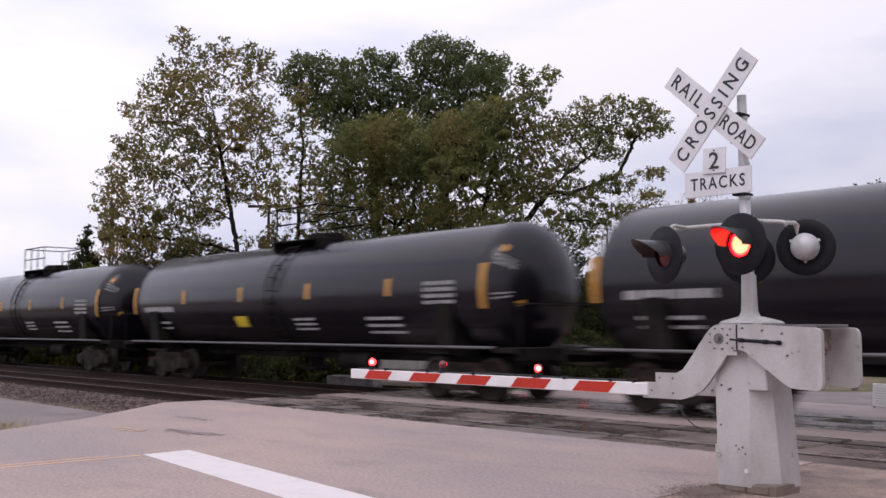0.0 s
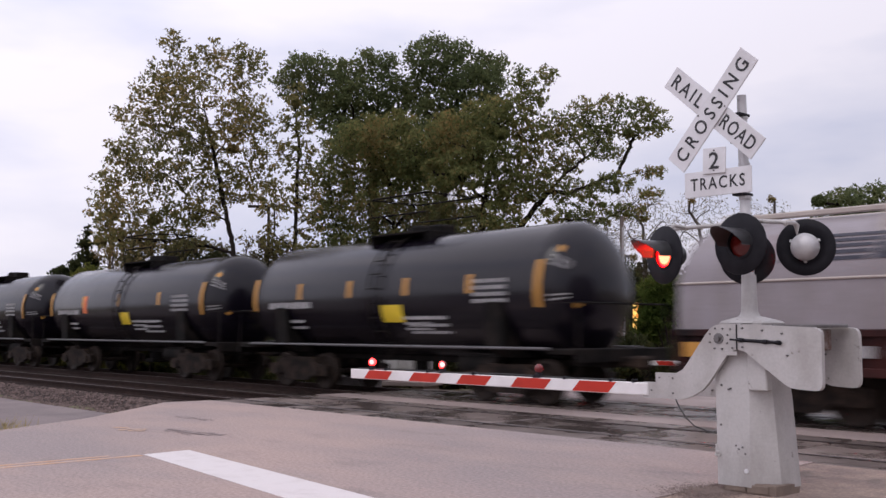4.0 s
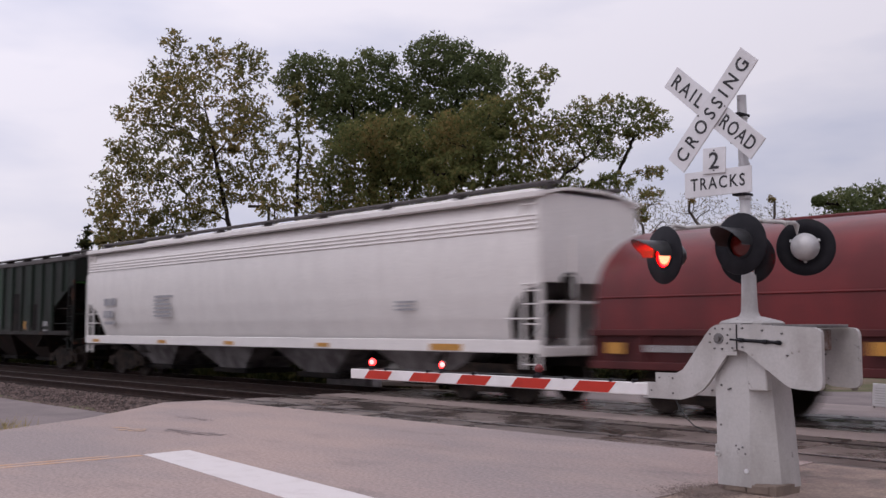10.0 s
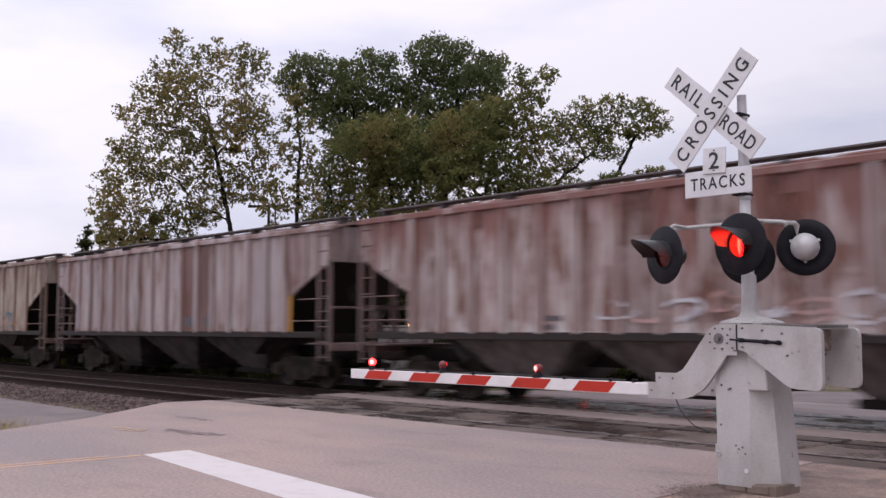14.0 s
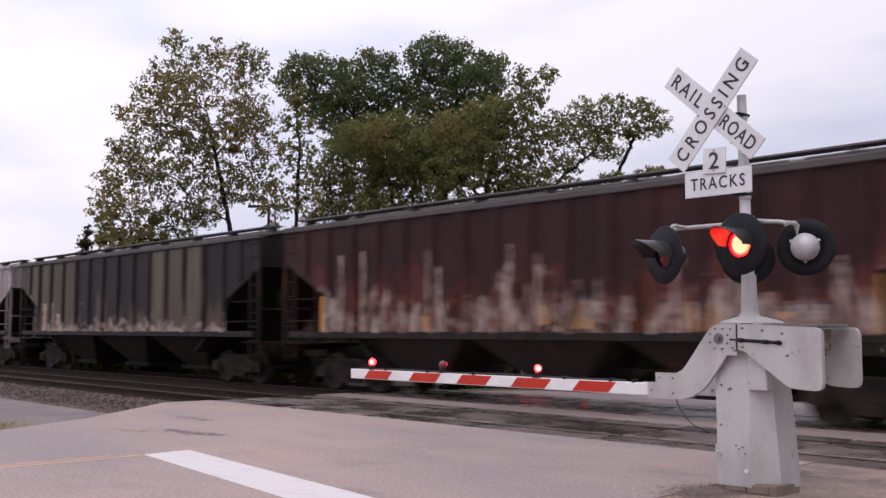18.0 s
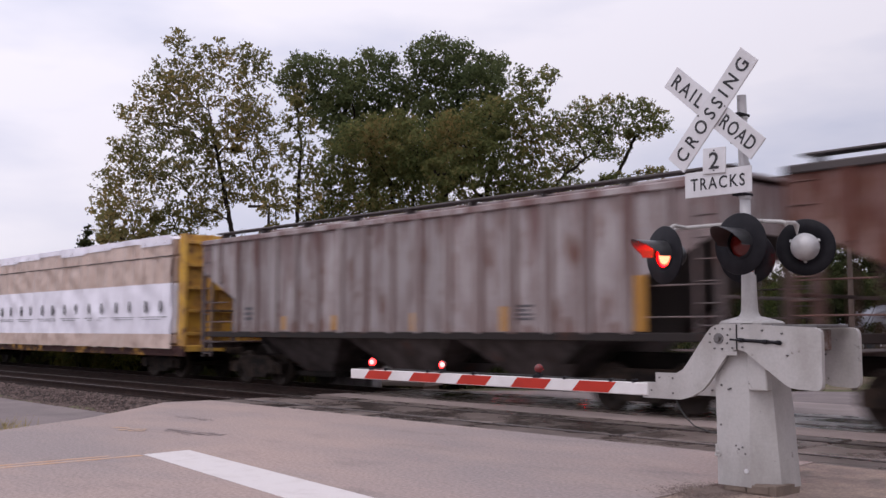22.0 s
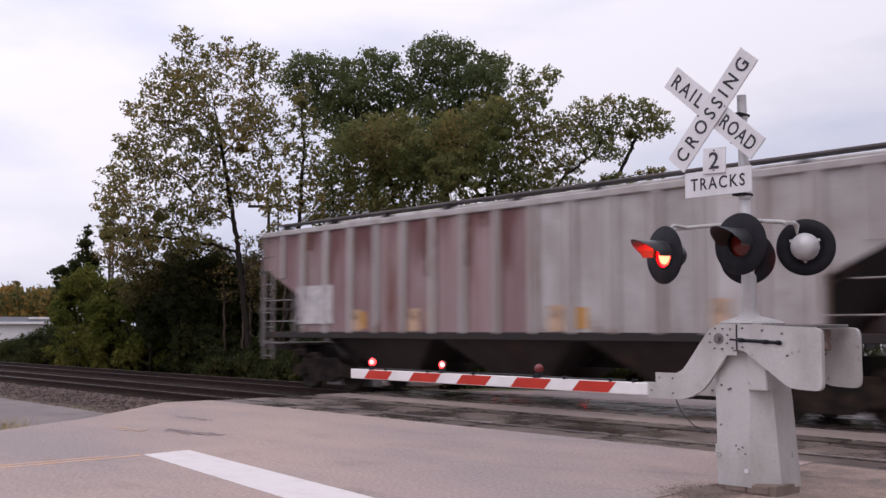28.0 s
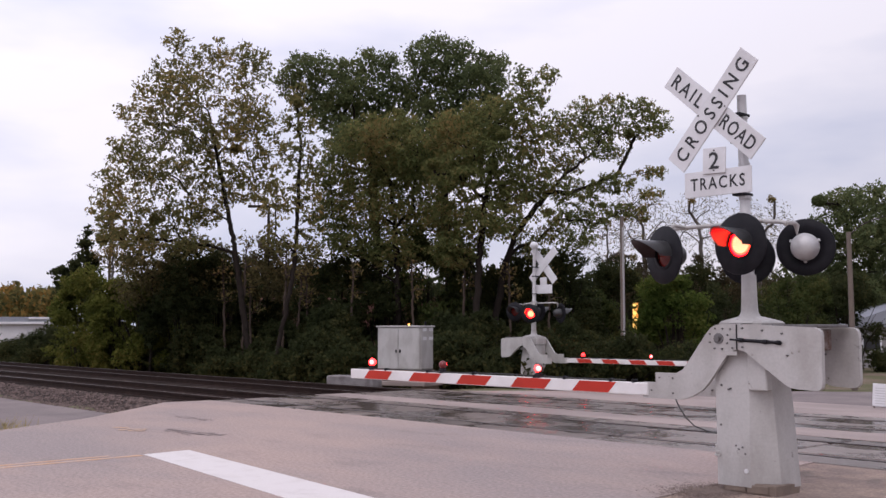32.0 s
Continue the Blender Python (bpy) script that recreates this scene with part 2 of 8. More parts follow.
# ------------------------------------------------ mesh building
class Build:
    """Vertices and faces of one mesh."""

    def __init__(self):
        self.v, self.f, self.s = [], [], []

    def add(self, verts, faces, smooth=False):
        n = len(self.v)
        self.v.extend(tuple(p) for p in verts)
        self.f.extend(tuple(i + n for i in f) for f in faces)
        self.s.extend([smooth] * len(faces))
        return self

    def box(self, x0, x1, y0, y1, z0, z1, m=None):
        vs = [Vector((x, y, z)) for x in (x0, x1) for y in (y0, y1) for z in (z0, z1)]
        if m:
            vs = [m @ p for p in vs]
        return self.add(vs, [(0, 1, 3, 2), (4, 6, 7, 5), (0, 4, 5, 1), (2, 3, 7, 6), (0, 2, 6, 4), (1, 5, 7, 3)])

    def cbox(self, x0, x1, y0, y1, z0, z1, c=0.01, m=None):
        """A box with chamfered edges."""
        c = min(c, (x1 - x0) / 2.1, (y1 - y0) / 2.1, (z1 - z0) / 2.1)
        vs, ids = [], {}
        X, Y, Z = (x0, x1), (y0, y1), (z0, z1)
        for i in (0, 1):
            for j in (0, 1):
                for k in (0, 1):
                    sx, sy, sz = (1 - 2 * i) * c, (1 - 2 * j) * c, (1 - 2 * k) * c
                    for a, off in enumerate(((0, sy, sz), (sx, 0, sz), (sx, sy, 0))):
                        ids[i, j, k, a] = len(vs)
                        vs.append(Vector((X[i] + off[0], Y[j] + off[1], Z[k] + off[2])))
        fs = []
        ring = [(0, 0), (1, 0), (1, 1), (0, 1)]
        for s in (0, 1):
            fs.append([ids[s, a, b, 0] for a, b in (ring if s else ring[::-1])])
            fs.append([ids[a, s, b, 1] for a, b in (ring[::-1] if s else ring)])
            fs.append([ids[a, b, s, 2] for a, b in (ring if s else ring[::-1])])
        for i in (0, 1):
            for j in (0, 1):
                fs.append([ids[i, j, 0, 0], ids[i, j, 0, 1], ids[i, j, 1, 1], ids[i, j, 1, 0]])
                fs.append([ids[i, 0, j, 0], ids[i, 0, j, 2], ids[i, 1, j, 2], ids[i, 1, j, 0]])
                fs.append([ids[0, i, j, 1], ids[0, i, j, 2], ids[1, i, j, 2], ids[1, i, j, 1]])
                for k in (0, 1):
                    fs.append([ids[i, j, k, 0], ids[i, j, k, 1], ids[i, j, k, 2]])
        if m:
            vs = [m @ p for p in vs]
        return self.add(vs, fs)

    def tube(self, pts, r, n=8, caps=True, smooth=True):
        """A round bar along points; r is one radius or one a point."""
        pts = [Vector(p) for p in pts]
        rs = r if isinstance(r, (list, tuple)) else [r] * len(pts)
        vs, fs = [], []
        up = Vector((0, 0, 1))
        d0 = (pts[1] - pts[0]).normalized()
        if abs(d0.z) > 0.95:
            up = Vector((1, 0, 0))
        for i, p in enumerate(pts):
            d = (pts[min(i + 1, len(pts) - 1)] - pts[max(i - 1, 0)]).normalized()
            a = d.cross(up).normalized()
            b = a.cross(d)
            for k in range(n):
                t = 2 * math.pi * k / n
                vs.append(p + (a * math.cos(t) + b * math.sin(t)) * rs[i])
        for i in range(len(pts) - 1):
            for k in range(n):
                fs.append((i * n + k, i * n + (k + 1) % n, (i + 1) * n + (k + 1) % n, (i + 1) * n + k))
        self.add(vs, fs, smooth)
        if caps:
            self.add(vs[:n], [tuple(range(n))[::-1]])
            self.add(vs[-n:], [tuple(range(n))])
        return self

    def lathe(self, profile, m=None, n=24, smooth=True):
        """Turn (radius, height) rows round z."""
        vs, fs = [], []
        for r, z in profile:
            for k in range(n):
                t = 2 * math.pi * k / n
                vs.append(Vector((r * math.cos(t), r * math.sin(t), z)))
        for i in range(len(profile) - 1):
            for k in range(n):
                fs.append((i * n + k, i * n + (k + 1) % n, (i + 1) * n + (k + 1) % n, (i + 1) * n + k))
        if m:
            vs = [m @ p for p in vs]
        return self.add(vs, fs, smooth)

    def plate(self, outline, y0, y1, m=None):
        """An outline in x, z made thick from y0 to y1."""
        n = len(outline)
        vs = [Vector((x, y0, z)) for x, z in outline] + [Vector((x, y1, z)) for x, z in outline]
        if m:
            vs = [m @ p for p in vs]
        fs = [tuple(range(n)), tuple(range(2 * n - 1, n - 1, -1))]
        fs += [(i, i + n, (i + 1) % n + n, (i + 1) % n) for i in range(n)]
        return self.add(vs, fs)

    def mesh(self, name, material):
        me = bpy.data.meshes.new(name)
        me.from_pydata(self.v, [], self.f)
        if any(self.s):
            me.polygons.foreach_set("use_smooth", self.s)
        if material:
            me.materials.append(material)
        me.update()
        return me


def part(name, b, material, parent=None, label="", m=None):
    """One mesh object under a thing or a part; b is a Build or a mesh."""
    ob = new(name, b if isinstance(b, bpy.types.Mesh) else b.mesh(name, material))
    ob.parent = parent
    if m is not None:
        ob.matrix_basis = m
    return tagged(ob, label)


def thing(name, label, category, m=None, group=""):
    ob = new(name)
    ob.empty_display_size = 0.2
    if m is not None:
        ob.matrix_basis = m
    return tagged(ob, label, category, group)


def lettering(name, text, width, height, material, parent, m, depth=0.003, spread=1.2):
    """Letters of the built-in font, as a mesh of that width and height; they lie in x, z and face -y."""
    cu = bpy.data.curves.new(name, "FONT")
    cu.body, cu.size, cu.extrude, cu.space_character, cu.resolution_u, cu.offset = text, 1.0, 0.01, spread, 3, 0.012
    tmp = bpy.data.objects.new(name, cu)
    me = bpy.data.meshes.new_from_object(tmp)
    bpy.data.objects.remove(tmp)
    me.materials.clear()
    me.materials.append(material)
    co = np.empty(len(me.vertices) * 3)
    me.vertices.foreach_get("co", co)
    co = co.reshape(-1, 3)
    lo, hi = co.min(0), co.max(0)
    mid = (lo + hi) / 2
    me.transform(Matrix.Rotation(radians(90), 4, "X") @ Matrix.Diagonal((width / (hi[0] - lo[0]), height / (hi[1] - lo[1]), depth / 0.02, 1)) @ Matrix.Translation((-mid[0], -mid[1], 0)))
    return part(name, me, None, parent, "", m)


# ------------------------------------------------ ground, road, tracks
NEAR_Y, FAR_Y = 12.65, 16.29


def smooth(a, b, x):
    t = min(max((x - a) / (b - a), 0.0), 1.0)
    return t * t * (3 - 2 * t)


def ground_height(x, y):
    z = -0.33
    z += 0.29 * smooth(-22.5, -19.5, x) * (1 - smooth(19.5, 23.5, y))
    z -= 0.1 * smooth(19.0, 24.0, y)
    if y < 10.5 and x < -13:
        z = min(z, -0.4 + 0.3 * smooth(-15.0, -13.0, x))
    if 11 < y < 18 and x > -22:
        z = min(z, -0.3)
    far = math.hypot(x, y)
    if far < 90:
        z += 0.03 * noise.noise(Vector((x * 0.7, y * 0.7, 0))) if y > 20 or x < -20 else 0
    return z


def ground():
    xs = [-3000, -1500, -700, -350, -200, -140, -100, -80] + [-70 + i for i in range(0, 90)] + [22, 28, 40, 70, 140, 350, 900, 3000]
    ys = [-3000, -900, -300, -100, -40, -15, -8] + [-5 + i for i in range(0, 60)] + [58, 65, 80, 110, 160, 300, 700, 3000]
    vs = [(x, y, ground_height(x, y)) for x in xs for y in ys]
    n = len(ys)
    fs = [(i * n + j, (i + 1) * n + j, (i + 1) * n + j + 1, i * n + j + 1) for i in range(len(xs) - 1) for j in range(n - 1)]
    g = part("ground", Build().add(vs, fs, True), M_EARTH)
    tagged(g, "brown earth and thin grass around the crossing", "ground", kind="structure")


ground()


def slab(name, outline, z0, z1, material, label, kind="structure"):
    b = Build()
    n = len(outline)
    b.add([(x, y, z1) for x, y in outline] + [(x, y, z0) for x, y in outline],
          [tuple(range(n)), tuple(range(2 * n - 1, n - 1, -1))] + [(i + n, (i + 1) % n + n, (i + 1) % n, i) for i in range(n)])
    return tagged(part(name, b, material), label, name.replace("_", " "), kind=kind)


slab("road", [(-15.4, -60), (-5.4, -60), (-5.5, 4), (-5.75, 8.2), (-6.0, 11.24), (-20.0, 11.24), (-20.0, 10.15), (-18.9, 9.0), (-17.4, 7.4), (-16.2, 5.5), (-15.5, 2.5)],
     -0.3, 0.0, M_CONCRETE, "pale pinkish concrete road leading up to the tracks")
slab("gravel_shoulder", [(-5.76, 8.2), (-5.5, 4), (-5.4, -30), (30, -30), (30, 11.24), (-6.0, 11.24)], -0.2, -0.012, M_DIRT, "tan gravel and dirt beside the road")
slab("parking_lot", [(-60, -40), (-14.4, -40), (-14.4, 9.6), (-26, 9.6), (-60, 10.0)],
     -0.5, -0.285, M_ASPHALT, "grey worn asphalt lot beside the road")
slab("concrete_strip", [(-20.0, 13.98), (4, 13.98), (4, 15.02), (-20.0, 15.02)], -0.2, 0.0, M_STRIP, "pale concrete strip between the two tracks")
slab("concrete_apron", [(-18.9, 17.63), (4, 17.63), (4, 20.3), (-16.6, 20.3)], -0.3, -0.004, M_STRIP, "pale concrete apron behind the tracks")
slab("far_road", [(-15.9, 20.32), (4, 20.32), (4, 31), (-9.5, 27.2), (-13.2, 24.2), (-15.0, 21.6)], -0.45, -0.03, M_ASPHALT, "grey road leading away behind the tracks")
slab("stop_line", [(-11.88, 5.78), (-7.97, 5.27), (-5.7, 4.98), (-5.7, 5.67), (-7.42, 5.88), (-11.93, 6.42)], -0.02, 0.004, M_WHITE, "wide white stop line painted on the road", "structure")
slab("centre_line", [(-11.75, -20), (-11.65, -20), (-11.78, 5.72), (-11.88, 5.72)], -0.02, 0.004, M_YELLOW, "worn yellow centre line on the road", "structure")
slab("centre_stripe", [(-11.93, -20), (-11.84, -20), (-11.98, 5.4), (-12.07, 5.4)], -0.02, 0.004, M_YELLOW, "worn yellow centre line on the road", "structure")


def crossing():
    """Panels between and beside the rails, one object a panel."""
    bed = tagged(slab("crossing_bed", [(-19.9, 11.26), (4, 11.26), (4, 13.96), (-19.9, 13.96)], -0.3, -0.06, M_GAP, "dark bed under the crossing panels"), category="crossing")
    bed2 = tagged(slab("crossing_bed", [(-19.9, 15.04), (4, 15.04), (4, 17.61), (-19.9, 17.61)], -0.3, -0.06, M_GAP, "dark bed under the crossing panels"), category="crossing")
    for base, track in ((bed, NEAR_Y), (bed2, FAR_Y)):
        for y0, y1 in ((-1.38, -0.81), (-0.63, 0.63), (0.81, 1.3)):
            shape = Build().cbox(-1.272, 1.272, y0, y1, -0.07, 0.0, 0.014).mesh("crossing_panel", M_PANEL)
            for k in range(9):
                p = part("crossing_panel", shape, None, base)
                p.location = (-18.6 + 2.62 * k, track, -0.002 + 0.004 * random.random())
                p.rotation_euler = (random.uniform(-0.004, 0.004), random.uniform(-0.002, 0.002), 0)


crossing()


def road_marks():
    """Stains, cracks and specks on the road."""
    rng = random.Random(9)
    stain = mat("road_stain", (0.235, 0.187, 0.18), 0.85, second=(0.31, 0.245, 0.23), scale=7, amount=0.9, fine=40, fine_amount=0.3)
    road = bpy.data.objects["road"]
    for x, y, w, d, n in ((-14.1, 7.5, 0.9, 0.14, 60), (-13.6, 7.65, 0.5, 0.12, 30), (-16.0, 8.7, 0.9, 0.15, 24), (-11.0, 7.8, 3.5, 2.4, 5), (-7.5, 9.2, 1.5, 1.2, 3)):
        for k in range(n):
            cx, cy, r = rng.gauss(x, w * 0.4), rng.gauss(y, d * 0.5), rng.uniform(0.012, 0.045) if d < 1 else rng.uniform(0.012, 0.03)
            sx = rng.uniform(1.0, 3.0)
            ring = [(cx + r * sx * rng.uniform(0.6, 1.1) * math.cos(a), cy + r * rng.uniform(0.6, 1.1) * math.sin(a)) for a in [0.7 * i for i in range(9)]]
            part("stain", Build().add([(p, q, 0.004 + 0.0001 * k) for p, q in ring], [tuple(range(9))]), stain, road, "dark stain")
    patch = mat("orange_wear", (0.48, 0.31, 0.2), 0.8, second=(0.38, 0.29, 0.26), scale=5, amount=1.0)
    for k in range(14):
        cx, cy = rng.gauss(-15.0, 0.25), rng.gauss(7.1, 0.09)
        ring = [(cx + rng.uniform(0.06, 0.14) * math.cos(a), cy + rng.uniform(0.03, 0.07) * math.sin(a)) for a in [0.7 * i for i in range(9)]]
        part("worn_marking", Build().add([(p, q, 0.004 + 0.0002 * k) for p, q in ring], [tuple(range(9))]), patch, road, "scrap of worn orange paint")
    dirt = mat("dark_grit", (0.14, 0.108, 0.096), 0.95, second=(0.22, 0.17, 0.15), scale=9, spec=0.1, fine=60, fine_amount=0.3)
    b = Build()
    octa = [(1, 0, 0), (-1, 0, 0), (0, 1, 0), (0, -1, 0), (0, 0, 1), (0, 0, -1)]
    fo = [(0, 2, 4), (2, 1, 4), (1, 3, 4), (3, 0, 4), (2, 0, 5), (1, 2, 5), (3, 1, 5), (0, 3, 5)]
    for k in range(6000):
        a, q = rng.uniform(0, 6.28), abs(rng.gauss(0, 0.24))
        x, y, r = -5.62 + 0.9 * q * math.cos(a), 8.5 + 1.2 * q * math.sin(a), rng.uniform(0.003, 0.009)
        b.add([(x + r * v[0] * rng.uniform(0.6, 1.3), y + r * v[1] * rng.uniform(0.6, 1.3), r * 0.5 * v[2] + 0.002) for v in octa], fo)
    tagged(part("grit", b, dirt), "dark loose grit round the signal foundation", "gravel", kind="stuff")
    # dry grass at the edge of the lot
    hay = mat("dry_grass", (0.34, 0.26, 0.11), 0.8, second=(0.2, 0.19, 0.07), scale=3)
    g = Build()
    for k in range(170):
        x, y, h = rng.gauss(-18.7, 0.25), rng.gauss(6.35, 0.3), rng.uniform(0.12, 0.34)
        a, w = rng.uniform(0, 6.28), 0.008
        tx, ty = x + rng.gauss(0, 0.12), y + rng.gauss(0, 0.12)
        g.add([(x - w * math.cos(a), y - w * math.sin(a), -0.29), (x + w * math.cos(a), y + w * math.sin(a), -0.29), (tx, ty, -0.29 + h)], [(0, 1, 2)])
    tagged(part("dry_grass", g, hay), "tuft of dry yellow grass beside the road", "grass", kind="stuff")
    # pebbles along the edge of the road
    pale = mat("pale_pebble", (0.5, 0.45, 0.43), 0.9, second=(0.3, 0.26, 0.25), scale=9)
    e = Build()
    edge = [(-16.2, 5.5), (-17.4, 7.4), (-18.9, 9.0), (-20.0, 10.15)]
    for k in range(160):
        i = rng.randrange(3)
        u = rng.random()
        x = edge[i][0] + (edge[i + 1][0] - edge[i][0]) * u - abs(rng.gauss(0, 0.25))
        y, r = edge[i][1] + (edge[i + 1][1] - edge[i][1]) * u, rng.uniform(0.01, 0.035)
        e.add([(x + r * v[0] * rng.uniform(0.6, 1.3), y + r * v[1] * rng.uniform(0.6, 1.3), r * 0.7 * v[2] - 0.27) for v in octa], fo)
    tagged(part("pebbles", e, pale), "pale pebbles along the edge of the road", "gravel", kind="stuff")


road_marks()


def ballast_height(x, y):
    w = abs(y - (NEAR_Y + FAR_Y) / 2)
    return -0.2 - 0.2 * smooth(3.2, 4.3, w) - 0.25 * smooth(4.3, 5.0, w) + 0.025 * noise.noise(Vector((x * 3, y * 3, 0)))


def ballast():
    b = Build()
    for xs in ([-600, -300, -150, -90] + [-70 + 0.4 * i for i in range(126)], [4.2, 10, 30, 100, 600]):
        ys = [9.3 + 0.33 * i for i in range(32)]
        n = len(ys)
        b.add([(x, y, ballast_height(x, y)) for x in xs for y in ys],
              [(i * n + j, (i + 1) * n + j, (i + 1) * n + j + 1, i * n + j + 1) for i in range(len(xs) - 1) for j in range(n - 1)], True)
    tagged(part("ballast_bed", b, M_BALLAST), "dark brown crushed stone bed of the tracks", "ballast", kind="structure")
    rng = np.random.default_rng(4)
    s = Build()
    octa = [(1, 0, 0), (-1, 0, 0), (0, 1, 0), (0, -1, 0), (0, 0, 1), (0, 0, -1)]
    fo = [(0, 2, 4), (2, 1, 4), (1, 3, 4), (3, 0, 4), (2, 0, 5), (1, 2, 5), (3, 1, 5), (0, 3, 5)]
    for k in range(9000):
        x = -20.0 - 32 * rng.random() ** 1.6
        y = 9.75 + 1.9 * rng.random() ** 1.3 if k % 3 else 12.02 + 1.25 * rng.random()
        r = 0.025 + 0.03 * rng.random()
        z = ballast_height(x, y)
        j = rng.uniform(0.6, 1.3, (6, 3))
        s.add([(x + r * v[0] * j[i, 0] + r * 0.3 * v[1], y + r * v[1] * j[i, 1], z + r * (v[2] * j[i, 2] * 0.8 + 0.25)) for i, v in enumerate(octa)], fo)
    tagged(part("ballast_stones", s, M_STONES), "loose crushed stones lying on the track bed", "ballast", kind="stuff")


ballast()


def track(y, label):
    t = thing("railway_track", label, "track", pose(0, y, 0), "tracks")
    for side in (-0.7525, 0.7525):
        rail = Build()
        rail.plate([(-0.036, -0.04), (-0.036, -0.002), (-0.028, 0.0), (0.028, 0.0), (0.036, -0.002), (0.036, -0.04), (0.009, -0.055), (0.009, -0.145),
                    (0.07, -0.16), (0.07, -0.172), (-0.07, -0.172), (-0.07, -0.16), (-0.009, -0.145), (-0.009, -0.055)], -620, 620, Matrix.Rotation(radians(90), 4, "Z"))
        r = part("rail", rail, M_RAIL, t, "rusty steel rail", pose(0, side, 0))
        part("rail_head", Build().cbox(-620, 620, -0.026, 0.026, -0.006, 0.0018, 0.001), M_RAILTOP, r, "polished running surface")
    shape = Build().cbox(-0.115, 0.115, -1.3, 1.3, -0.36, -0.172, 0.015).mesh("tie", M_TIE)
    for k in range(100):
        p = part("tie", shape, None, t)
        p.location = (-20.3 - 0.53 * k + random.uniform(-0.03, 0.03), random.uniform(-0.05, 0.05), -0.004 * random.random())
        p.rotation_euler = (0, 0, random.uniform(-0.02, 0.02))


track(NEAR_Y, "empty railway track with rusty rails on wooden ties")
track(FAR_Y, "railway track with rusty rails that the freight train runs on")


# ------------------------------------------------ crossing signals
def head(parent, x, y, z, yaw, key, shell=None, wide=0.295):
    """A flashing light: housing with backboard, visor and a lamp that turns its lit or its dark side out."""
    dome = Build()
    turn = Matrix.Rotation(radians(-90), 4, "X")
    dome.lathe([(0.134, 0.004), (0.136, 0.05), (0.13, 0.058), (0.128, 0.1), (0.12, 0.14), (0.102, 0.19), (0.08, 0.215), (0.04, 0.23), (0.0, 0.235)], turn, 24)
    for a in (25, 155, 270):
        dome.cbox(-0.014, 0.014, 0.03, 0.06, 0.126, 0.156, 0.004, Matrix.Rotation(radians(a - 90), 4, "Y"))
    h = part("light_head", dome, shell or M_GALV, parent, "light housing with a black backboard", pose(x, y, z, 0, 0, yaw))
    board = Build().lathe([(0.13, -0.012), (wide - 0.006, -0.012), (wide, -0.004), (wide - 0.006, 0.006), (0.13, 0.006), (0.13, -0.012)], turn, 40)
    part("backboard", board, M_HEADBLACK, h, "round black backboard")
    ring = Build().lathe([(0.121, -0.018), (0.15, -0.018), (0.155, 0.0), (0.15, 0.004), (0.123, 0.006), (0.121, -0.018)], turn, 32)
    part("lens_ring", ring, M_HEADBLACK, h)
    vis = Build()
    n, rows = 20, 6
    for layer, r in enumerate((0.139, 0.145)):
        vs = []
        for i in range(rows):
            for k in range(n + 1):
                a = radians(-8 + 196 * k / n)
                deep = 0.37 * (0.42 + 0.58 * max(0.0, math.sin(a)))
                vs.append((r * math.cos(a), -0.012 - deep * i / (rows - 1), r * math.sin(a)))
        fs = [(i * (n + 1) + k, i * (n + 1) + k + 1, (i + 1) * (n + 1) + k + 1, (i + 1) * (n + 1) + k) for i in range(rows - 1) for k in range(n)]
        vis.add(vs, fs if layer else [f[::-1] for f in fs], True)
    hood = part("visor", vis, M_VISOR, h, "dark hood over the light")
    hood.data.materials.append(M_LINING)
    for p in hood.data.polygons[:(rows - 1) * n]:
        p.material_index = 1
    prof = [(0.126, 0.012), (0.105, 0.02), (0.06, 0.03), (0.0, 0.034)]
    lamp = Build().lathe(prof, Matrix.Rotation(radians(90), 4, "X"), 28)
    n0 = len(lamp.f)
    lamp.lathe([(0.106, 0.0215), (0.09, 0.0275)], Matrix.Rotation(radians(90), 4, "X"), 24)
    nm = len(lamp.f)
    lamp.lathe([(0.09, 0.0275), (0.05, 0.035), (0.0, 0.037)], Matrix.Rotation(radians(90), 4, "X"), 24)
    n1 = len(lamp.f)
    lamp.lathe(prof, Matrix.Rotation(radians(-90), 4, "X"), 28)
    lamp.lathe([(0.126, 0.012), (0.128, 0.01), (0.128, -0.01), (0.126, -0.012)], Matrix.Rotation(radians(90), 4, "X"), 28)
    me = lamp.mesh("lamp", M_LIT)
    me.materials.append(M_UNLIT)
    me.materials.append(M_HOT)
    me.materials.append(M_WARM)
    for p in me.polygons[n0:]:
        p.material_index = 3 if p.index < nm else 2 if p.index < n1 else 1
    lo = part("lamp", me, None, h, "red signal lamp, lit on one face", pose(0, 0.024, 0))
    lo["beat"] = key
    return h


